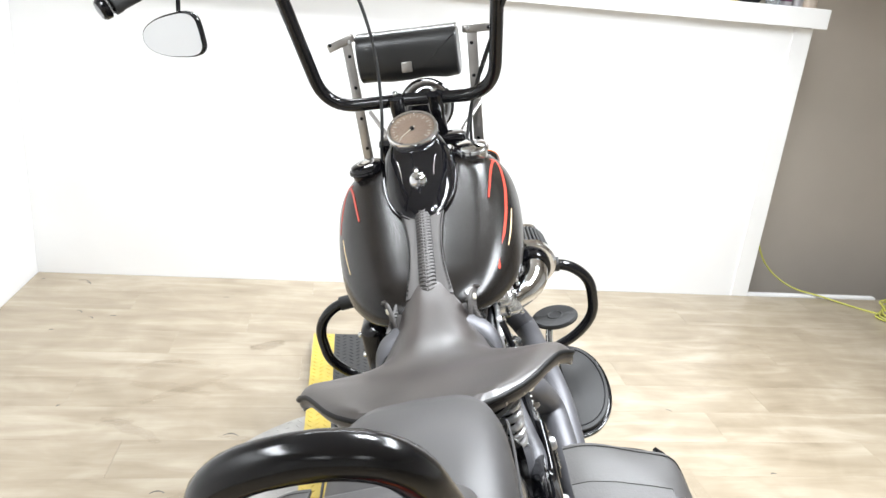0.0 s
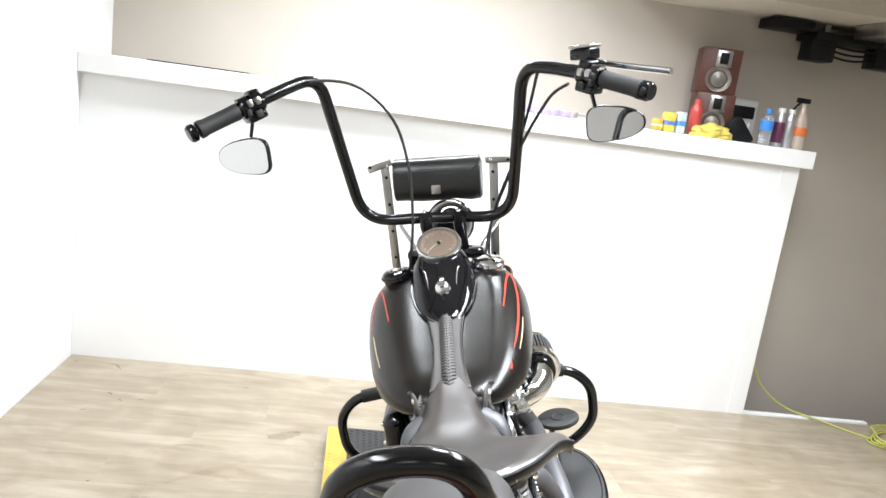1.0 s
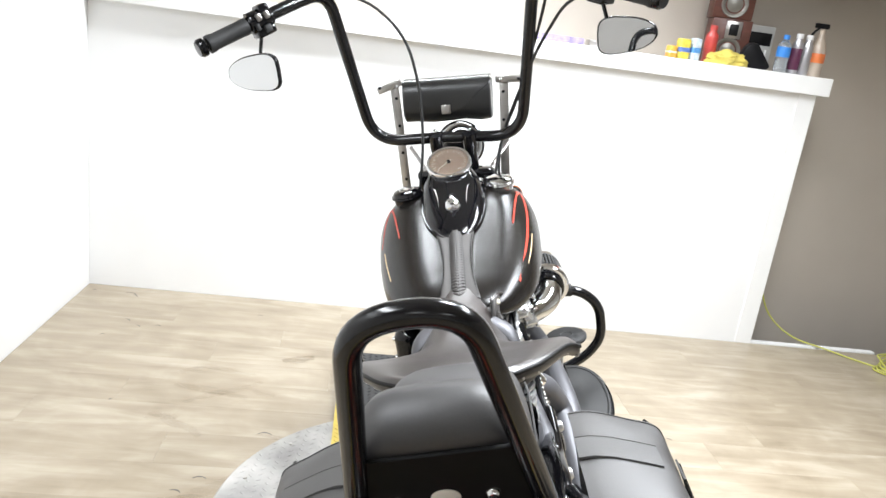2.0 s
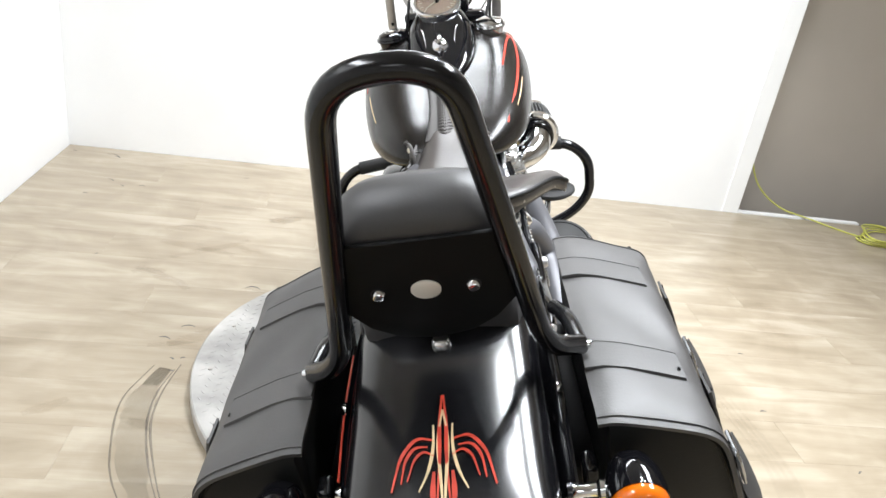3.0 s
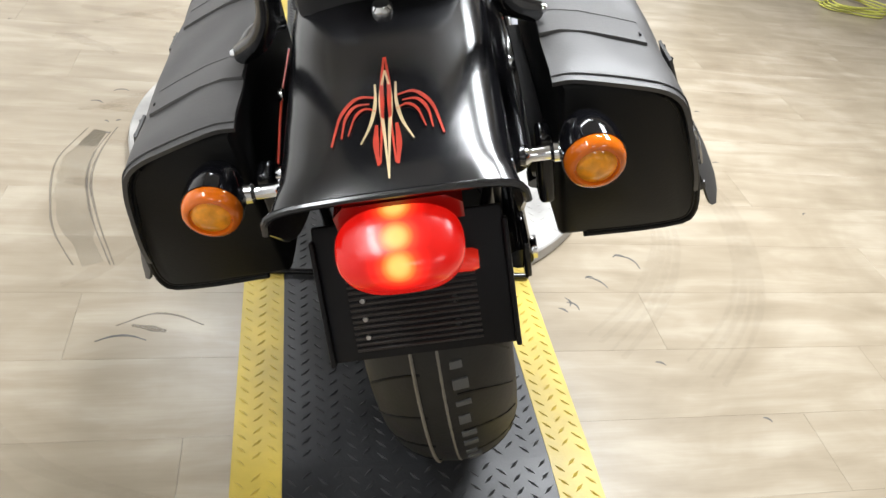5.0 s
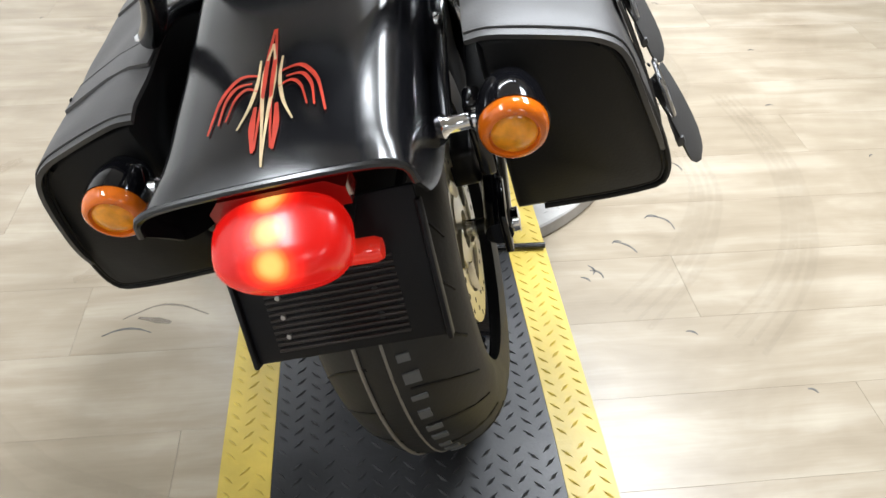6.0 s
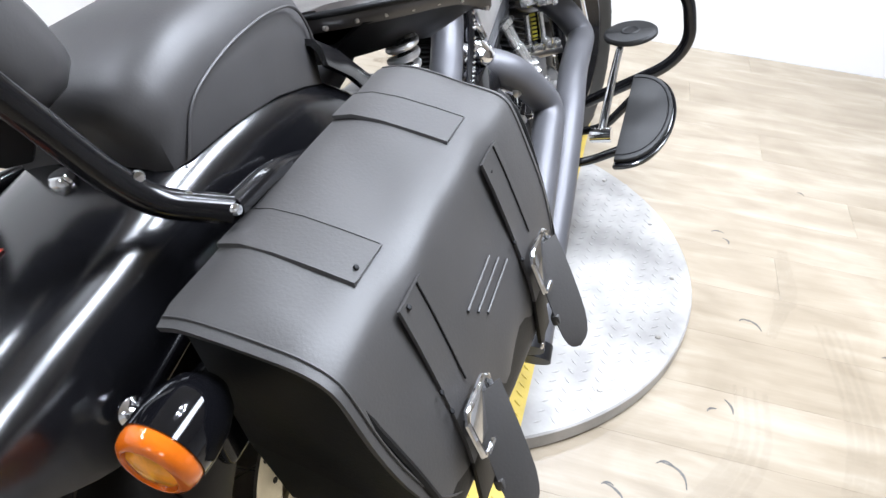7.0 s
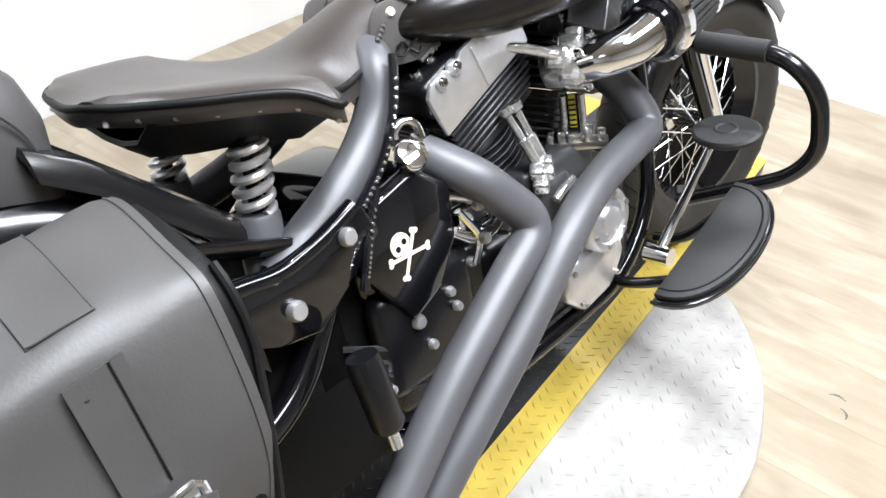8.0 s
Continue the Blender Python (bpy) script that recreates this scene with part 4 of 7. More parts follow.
def build_tail():
    t = part("tail_lamp", merge(box(-0.05, 0.05, -0.285, -0.2, 0.64, 0.69, 0.012, 3), lathe([(0, 0), (0.03, 0), (0.034, 0.02), (0.034, 0.05), (0, 0.05)], 20, (0, -0.25, 0.67), (0, -0.2, 0.70))), M_BLACKPLASTIC, bike, "lit red tail lamp")
    # lens: a dome laid back, its face turned up and to the rear
    n, d, c = Vector((0, -0.47, 0.883)), Vector((0, -0.883, -0.47)), Vector((0, -0.29, 0.681))
    sec = []
    for h, sc in ((-0.024, 0.93), (-0.012, 0.985), (0.0, 1.0), (0.008, 0.985), (0.016, 0.92), (0.022, 0.8), (0.0262, 0.6), (0.0282, 0.3)):
        ring = []
        for k in range(40):
            a = 2 * math.pi * k / 40
            x, y = math.cos(a), math.sin(a)
            ring.append(c + n * h + Vector((0.0635 * sc * math.copysign(abs(x) ** 0.72, x), 0, 0)) + d * (0.042 * sc * math.copysign(abs(y) ** 0.78, y)))
        sec.append(ring)
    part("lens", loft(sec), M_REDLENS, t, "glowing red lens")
    part("upper_lens", loft([[(x, -0.236 - 0.03 * f, z) for x, z in ((-0.06, 0.69), (-0.062, 0.708), (-0.05, 0.719), (0.05, 0.719), (0.066, 0.708), (0.066, 0.69))] for f in (0.0, 0.6, 1.0)]), M_REDDARK, t, "dark red upper lens")
    # reflector, no lamp: a faint red glow is added in its material
    part("side_reflector", lathe([(0, 0), (0.011, 0), (0.0125, 0.006), (0.0125, 0.04), (0.010, 0.046), (0, 0.047)], 16, (0.028, -0.262, 0.632), (0.5, -0.275, 0.62)), M_MARKER, t, "red side reflector with a faint added glow")
    # licence-plate carrier with pressed ribs
    pm = Matrix.Translation((0, -0.222, 0.595)) @ Matrix.Rotation(radians(-25), 4, "X")
    plate = part("plate_carrier", box(-0.106, 0.106, -0.004, 0.004, -0.102, 0.06, 0.003), M_BLACKPLASTIC, bike, "black ribbed plate carrier", m=pm)
    for k in range(13):
        z = -0.006 - 0.0069 * k
        part("rib", box(-0.077, 0.068, -0.0062, -0.002, z - 0.0017, z + 0.0017, 0.0008, 1), material("brown_rib", (0.022, 0.016, 0.013), 0.42) if k == 0 else bpy.data.materials["brown_rib"], plate, m=pm)
    for s in (-1, 1):
        part("carrier_edge", box(s * 0.107 - 0.003, s * 0.107 + 0.003, -0.010, 0.006, -0.105, 0.045, 0.0025), M_BLACKPLASTIC, plate, m=pm)
    for k in range(3):
        part("carrier_hole", lathe([(0, 0), (0.0045, 0), (0.0045, 0.0007), (0, 0.0007)], 10, (0.042, -0.0045, -0.012 - 0.028 * k), (0.042, -1, -0.012 - 0.028 * k)), M_GLOSS, plate, m=pm)
        part("carrier_rivet", lathe([(0, 0), (0.0035, 0), (0.0028, 0.0022), (0, 0.0028)], 8, (-0.062, -0.0045, -0.03 - 0.022 * k), (-0.062, -1, -0.03 - 0.022 * k)), M_STEEL, plate, m=pm)
    part("carrier_bracket", box(-0.02, 0.02, -0.215, -0.16, 0.615, 0.63, 0.004), M_BLACKPLASTIC, bike)
    for s in (-1, 1):
        part("carrier_stay", tube([(s * 0.08, -0.205, 0.62), (s * 0.1, -0.14, 0.66), (s * 0.12, -0.08, 0.69)], 0.006, 8, 0.03), M_BLACKPLASTIC, bike)


def build_signals():
    AIM = Vector((0, -1, -0.12))
    for s in (-1, 1):
        c = Vector((s * 0.211, -0.178, 0.677) if s > 0 else (-0.214, -0.168, 0.672))
        body = part("turn_signal", lathe([(0, -0.07), (0.014, -0.067), (0.026, -0.055), (0.033, -0.036), (0.0355, -0.014), (0.035, 0.0), (0, 0.0)], 28, c, c + AIM), M_GLOSS, bike, "gloss black bullet turn signal with an amber lens")
        part("lens", lathe([(0.0335, -0.002), (0.0335, 0.006), (0.031, 0.013), (0.026, 0.0165), (0.024, 0.0165), (0.0225, 0.013), (0, 0.012)], 32, c, c + AIM), M_AMBER, body, "amber lens")
        part("lens_middle", lathe([(0.0228, 0.0118), (0.02, 0.0155), (0.008, 0.0185), (0, 0.019)], 28, c, c + AIM), M_AMBERIN, body, "brighter amber centre of the lens")
        part("stalk", lathe([(0, 0), (0.011, 0), (0.013, 0.006), (0.0085, 0.012), (0.0085, 0.034), (0.012, 0.038), (0.012, 0.05), (0, 0.052)], 18, (s * 0.135, -0.14, 0.668), (s * 0.2, -0.145, 0.671)), M_CHROME, body, "chrome stalk")


# right saddlebag: outline of its end, from the inner top round the outside to the inner bottom
BAG = [(0.185, 0.755), (0.23, 0.748), (0.28, 0.735), (0.309, 0.721), (0.327, 0.698), (0.34, 0.655), (0.353, 0.605), (0.362, 0.56), (0.367, 0.52), (0.365, 0.494), (0.352, 0.48), (0.3, 0.477), (0.25, 0.479), (0.185, 0.482)]


def bag_end(y, z):
    """Both ends lean in a little towards the bottom."""
    f = max((0.62 - z) / 0.14, -0.3)
    return y + (0.024 * f if y < 0.1 else -0.04 * f) * (abs(y - 0.12) > 0.05)


def build_saddlebag(s):
    side = Matrix.Diagonal((s, 1, 1, 1))
    sag = Matrix.Identity(4)                         # the bag hangs lower at its rear end
    sag[2][1], sag[2][3] = 0.093, -0.0232
    m = side @ sag @ Matrix.Translation((0.185, 0, 0)) @ Matrix.Diagonal((0.895, 1, 1, 1)) @ Matrix.Translation((-0.185, 0, 0))
    secs = []
    for y, shrink in ((-0.094, 0.9), (-0.09, 0.955), (-0.078, 0.985), (0.12, 1.0), (0.32, 0.985), (0.333, 0.955), (0.338, 0.9)):
        ring = []
        for x, z in smooth(BAG, 3) + [(0.185, 0.6)]:
            cx, cz = 0.275 + (x - 0.275) * shrink, 0.61 + (z - 0.61) * shrink
            ring.append((cx, bag_end(y, cz), cz + 0.093 * (y - 0.12) * max(0.0, (cz - 0.48) / 0.28)))
        secs.append(ring)
    # body takes the dark copy of the lid's leather, its shade in the colour
    bag = part("saddlebag", loft(secs), M_BAGDARK, bike, "leather saddlebag with two buckled straps, body darkened as shaded", m=side)
    # piped seams round both ends
    for y in (-0.09, 0.334):
        for inset in (0.0, 0.016):
            pts = [(0.275 + (x - 0.275) * (0.99 - inset * 4), bag_end(y, z) - (0.003 if y < 0 else -0.003) * (inset > 0), 0.61 + (z - 0.61) * (0.99 - inset * 4) + 0.093 * (y - 0.12) * max(0.0, (z - 0.48) / 0.28)) for x, z in smooth(BAG, 2)[6:26]]
            part("piping", tube(pts, 0.0045 if not inset else 0.0028, 8), M_BAGDARK, bag, "black piped seam", m=side)
    # lid: a thick leather sheet folded over the top and down the outside
    top = [(0.178, 0.778), (0.205, 0.779), (0.24, 0.772), (0.285, 0.758), (0.32, 0.746), (0.341, 0.733), (0.352, 0.712), (0.364, 0.67), (0.377, 0.622), (0.385, 0.58), (0.387, 0.553), (0.386, 0.53)]
    secs = []
    ny = 22
    for k in range(ny):
        y = -0.112 + (0.33 + 0.112) * k / (ny - 1)
        edge = min(y + 0.112, 0.33 - y)
        drop = 0.006 * max(0.0, 1 - edge / 0.03) ** 2
        row = []
        for jj, (x, z) in enumerate(smooth(top, 3)):
            j = jj / 3
            taper = max(0.0, (j - 6) / 5)
            yy = 0.117 + (y - 0.117) * (1 - (0.36 if y < 0.117 else 0.12) * taper ** 2)
            wave = 0.0012 * math.sin(y * 23 + j) + 0.0035 * taper * math.sin(y * 46 + 0.8 + j * 0.25) + 0.0007 * math.sin(y * 51 + j * 2.1)
            row.append((x + wave * 0.6, yy, z - drop + wave))
        secs.append(row)
    lid = part("lid", thick(loft(secs, caps=False, loop=False), 0.006), M_BAG, bag, "grey-black leather lid folded over the side, lit tone of the bag", m=m)
    for n in (1, ny - 2):
        outer = 0 if n == 1 else ny - 1
        part("edge_seam", tube([Vector(q).lerp(Vector(p), 0.42) + Vector((0.0008, 0, 0.0008)) for p, q in zip(secs[n], secs[outer])], 0.0011, 5), M_BAG, lid, "seam along the lid's edge", m=m)
    # straps over the lid, buckles and hanging strap ends
    for y0 in (0.005, 0.222):
        rows = []
        for j, (x, z) in enumerate(top[:5]):
            rows.append([(x, y0 - 0.028, z + 0.0008), (x, y0 - 0.027, z + 0.0046), (x, y0, z + 0.004), (x, y0 + 0.027, z + 0.0022)])
        strap = part("strap", thick(loft(rows, caps=False, loop=False), 0.0025), M_BAG, bag, "leather strap over the lid", m=m)
        rows = []
        for x, z in ((0.347, 0.722), (0.356, 0.693), (0.367, 0.65), (0.377, 0.605), (0.383, 0.575), (0.385, 0.55)):
            rows.append([(x + 0.0095, y0 - 0.024, z), (x + 0.0082, y0 + 0.024, z)])
        part("side_strap", thick(loft(rows, caps=False, loop=False), 0.004), M_BAG, bag, "leather strap down the side", m=m)
        for bx, by, bz in ((0.314, 0.023, 0.7525), (0.359, 0.02, 0.716), (0.3815, 0.0, 0.64), (0.3868, 0.0, 0.618)):
            bolt((bx, y0 + by, bz), (0.7, 0, 0.7), 0.0028, strap, M_BLACKPLASTIC, 0.002).matrix_basis = m
        # seams along the flush edge and across the end of the strap
        seam = [(x, y0 + 0.026, z + 0.0026) for x, z in top[:5]]
        part("seam", tube(seam + [(0.3195, y0 + 0.02, 0.7485), (0.32, y0 - 0.024, 0.7495)], 0.0007, 5, 0.004), M_BAG, strap, "stitched seam", m=m)
        # stitched seam along the middle of the side strap
        part("seam", tube([(0.3565, y0 + 0.012, 0.722), (0.3655, y0 + 0.012, 0.693), (0.3765, y0 + 0.012, 0.65), (0.3845, y0 + 0.012, 0.617)], 0.0011, 5, 0.02), M_BAGDARK, strap, "stitched seam", m=m)
        # buckle: a bent chrome frame
        c = Vector((0.398, y0, 0.585))
        fr = [c + Vector((0.0, -0.028, 0.026)), c + Vector((0.0, 0.028, 0.026)), c + Vector((0.012, 0.028, -0.022)), c + Vector((0.012, -0.028, -0.022))]
        ring = []
        for a, b in zip(fr, fr[1:] + fr[:1]):
            ring += [a.lerp(b, 0.12), a.lerp(b, 0.5), a.lerp(b, 0.88)]
        buckle = part("buckle", tube(ring, 0.0038, 8, closed=True), M_CHROME, bag, "chrome buckle", m=m)
        part("buckle_plate", box(-0.0015, 0.0015, -0.024, 0.024, -0.012, 0.026, 0.001), M_CHROME, buckle, m=m @ Matrix.Translation(c + Vector((0.004, 0, 0))) @ Matrix.Rotation(radians(-14), 4, "Y"))
        # strap end hanging free, with a keeper loop
        rows = []
        for k, (x, z, w) in enumerate(((0.388, 0.605, 0.021), (0.395, 0.585, 0.021), (0.402, 0.56, 0.021), (0.407, 0.535, 0.021), (0.41, 0.515, 0.0205), (0.411, 0.5, 0.0185), (0.4115, 0.491, 0.0155), (0.4115, 0.485, 0.011), (0.4115, 0.482, 0.005))):
            rows.append([(x, y0 - w, z), (x + 0.003, y0, z), (x, y0 + w, z)])
        part("strap_end", thick(loft(rows, caps=False, loop=False), 0.004), M_BAG, bag, "hanging leather strap end", m=m @ Matrix.Translation((0.419, y0, 0.55)) @ Matrix.Rotation(radians(-38), 4, "Z") @ Matrix.Rotation(radians(-16), 4, "Y") @ Matrix.Translation((-0.4, -y0, -0.55)))
        part("keeper", box(-0.006, 0.006, -0.026, 0.026, -0.007, 0.007, 0.003), M_BAG, bag, m=m @ Matrix.Translation((0.417, y0, 0.525)) @ Matrix.Rotation(radians(-12), 4, "Y"))
        part("inner_strap", box(-0.003, 0.003, -0.019, 0.019, -0.03, 0.045, 0.002), M_BAGDARK, bag, m=m @ Matrix.Translation((0.39, y0 - 0.003, 0.515)))
        bolt((0.393, y0 - 0.003, 0.495), (1, 0, 0), 0.004, bag, M_CHROME, 0.003).matrix_basis = m
    part("mount_bracket", box(0.15, 0.184, -0.04, 0.28, 0.60, 0.64, 0.004), M_BLACKPLASTIC, bag, m=m)
    part("mount_latch", box(0.155, 0.178, -0.105, -0.07, 0.60, 0.70, 0.008, 3), M_BAR, bag, "black quick-release latch", m=m)
    # three embossed bars, rising a little to the front
    for k in range(3):
        y, z = 0.07 + 0.0145 * k, 0.646 - 0.0132 * k
        row = [(y + 0.074 * f, z + 0.006 * f) for f in (0, 0.33, 0.67, 1)]
        part("embossed_bar", tube([(spline([(0.53, 0.387), (0.58, 0.386), (0.622, 0.3785), (0.67, 0.3655), (0.712, 0.3535)], q) + 0.0005, p, q) for p, q in row], 0.0017, 8), M_BAG, lid, m=m)
    return bag


def build_sissy_bar():
    hoop = [(0.178, 0.01, 0.772), (0.142, -0.03, 0.80), (0.126, -0.05, 0.835), (0.064, -0.216, 1.199), (-0.042, -0.216, 1.199), (-0.118, -0.05, 0.835), (-0.142, -0.03, 0.80), (-0.178, 0.01, 0.772)]
    bar = part("sissy_bar", tube(hoop, 0.0135, 14, 0.052, steps=8), M_BAR, bike, "gloss black hoop-shaped sissy bar")
    for s in (-1, 1):
        part("side_plate", tube([(s * 0.178, 0.012, 0.772), (s * 0.172, 0.08, 0.772), (s * 0.16, 0.16, 0.745)], 0.0115, 10, 0.03), M_BAR, bar)
        bolt((s * 0.184, 0.005, 0.775), (s, 0, 0), 0.006, bar)
        if s > 0:
            bolt((0.14, -0.036, 0.829), (1, -0.6, 0.2), 0.0058, bar, M_CHROME, 0.006)
            bolt((0.158, -0.012, 0.797), (1, -0.8, 0.4), 0.0058, bar, M_CHROME, 0.006)
    # back plate of the rest, leaning back with the hoop, with badge and bolts
    tilt = radians(27)
    pm = Matrix.Translation((0.003, -0.089, 0.936)) @ Matrix.Rotation(radians(90) + tilt, 4, "X")
    out = [(-0.08, 0.085), (-0.09, 0.0), (-0.095, -0.035), (-0.075, -0.07), (-0.045, -0.094), (0.0, -0.104), (0.045, -0.094), (0.075, -0.07), (0.098, -0.035), (0.094, 0.0), (0.084, 0.085)]
    plate = part("backrest_plate", prism(out, 0.006, 0.002, m=pm), M_PANEL, bike, "plain black back of the passenger backrest")
    part("badge", lathe([(0, 0), (0.017, 0), (0.017, 0.0018), (0.015, 0.003), (0, 0.003)], 32, (0, 0, 0.0055), (0, 0, 1)), M_BADGE, plate, "round pale metal badge", m=pm)
    for x in (-0.053, 0.053):
        part("bolt", lathe([(0, 0), (0.009, 0), (0.009, 0.004), (0.006, 0.008), (0, 0.009)], 14, (x, 0.002, 0.0055), (x, 0.002, 1)), M_CHROME, plate, m=pm)
    secs = []
    for d, sx, lo, hi in ((0.0, 0.86, -0.03, 0.086), (0.008, 0.96, -0.06, 0.104), (0.03, 1.02, -0.075, 0.118), (0.055, 1.0, -0.08, 0.118), (0.075, 0.92, -0.075, 0.104), (0.085, 0.78, -0.06, 0.085)):
        ring = []
        for k in range(36):
            a = 2 * math.pi * k / 36
            c, q = math.cos(a), math.sin(a)
            x = 0.088 * sx * math.copysign(abs(c) ** 0.42, c)
            z = (lo + hi) / 2 + (hi - lo) / 2 * math.copysign(abs(q) ** 0.5, q) - 0.01 * (x / 0.1) ** 2 * max(q, 0)
            ring.append((x + 0.002, z, -d - 0.0005))
        secs.append(ring)
    part("backrest_pad", loft(secs), M_PAD, bike, "padded black vinyl backrest", m=pm)


M_PANEL = material("smooth_black_vinyl", (0.003, 0.003, 0.003), 0.6, vary=0.1, scale=9, ior=1.25)
M_BADGE = material("pale_badge_metal", (0.8, 0.78, 0.72), 0.4, metal=0.2)


def build_pillion():
    secs = []
    for y, sx, h in ((0.028, 0.82, 0.055), (0.036, 0.95, 0.077), (0.06, 1.02, 0.096), (0.12, 1.06, 0.113), (0.2, 1.06, 0.124), (0.26, 1.03, 0.128), (0.293, 0.98, 0.126), (0.307, 0.93, 0.115), (0.315, 0.84, 0.085)):
        ring = []
        base = spline(FTOP, y) - 0.002
        for k in range(36):
            a = 2 * math.pi * k / 36
            c, s = math.cos(a), math.sin(a)
            x = 0.108 * sx * math.copysign(abs(c) ** 0.42, c)
            low = base + (spline(FSEC, min(abs(x), 0.126)) if s < 0 else 0)
            mid = base - 0.01
            z = mid + (h * abs(s) ** 0.55 if s >= 0 else (low - mid - 0.002) * abs(s) ** 0.5)
            ring.append((x, y + 0.02 * max(s, 0) * (y - 0.17) / 0.17, z - 0.006 * (x / 0.11) ** 2 * max(s, 0)))
        secs.append(ring)
    pad = part("passenger_pad", loft(secs), M_PAD, bike, "black vinyl passenger pad with piped side panels")
    for s in (-1, 1):
        pts = [(s * 0.1105, 0.05, 0.80), (s * 0.1135, 0.075, 0.848), (s * 0.116, 0.14, 0.874), (s * 0.116, 0.22, 0.884), (s * 0.1125, 0.28, 0.876), (s * 0.108, 0.303, 0.84), (s * 0.105, 0.306, 0.80)]
        part("piping", tube(pts, 0.0018, 6, 0.04), M_PAD, pad, "piped seam")


SEAT_W = [(0.37, 0.035), (0.372, 0.044), (0.376, 0.061), (0.384, 0.083), (0.396, 0.107), (0.413, 0.13), (0.43, 0.148), (0.455, 0.167), (0.48, 0.182), (0.5, 0.194), (0.52, 0.206), (0.54, 0.221), (0.555, 0.233), (0.565, 0.235), (0.575, 0.215), (0.59, 0.172), (0.615, 0.137), (0.65, 0.114), (0.7, 0.093), (0.78, 0.063), (0.83, 0.047), (0.87, 0.033), (0.89, 0.02), (0.895, 0.01)]
SEAT_Z = [(0.36, 0.832), (0.4, 0.836), (0.45, 0.83), (0.515, 0.821), (0.577, 0.81), (0.647, 0.813), (0.71, 0.829), (0.76, 0.845), (0.83, 0.862), (0.9, 0.868)]


def seat_z(x, y):
    w = spline(SEAT_W, y)
    f = min(abs(x) / max(w, 0.075), 1.0)
    back = max(0.0, min(1.0, (0.66 - y) / 0.1))      # 1 on the broad rear part
    drop = -(1 - back) * 0.05 * f ** 2.4 + back * (0.016 * f ** 2 - 0.014 * f ** 10)
    return spline(SEAT_Z, y) + drop - 0.018 * max(0.0, (abs(x) - 0.2) / 0.036) ** 2


SEAT_REAR = [(0.0, 0.37), (0.03, 0.3715), (0.061, 0.376), (0.085, 0.385), (0.107, 0.396), (0.13, 0.413), (0.148, 0.43), (0.167, 0.455), (0.182, 0.48), (0.194, 0.5), (0.206, 0.52), (0.221, 0.54), (0.231, 0.552), (0.236, 0.562)]
SEAT_FRONT = [(0.0, 0.895), (0.012, 0.893), (0.02, 0.889), (0.033, 0.87), (0.047, 0.83), (0.063, 0.78), (0.093, 0.7), (0.114, 0.65), (0.137, 0.615), (0.172, 0.59), (0.215, 0.576), (0.236, 0.565)]


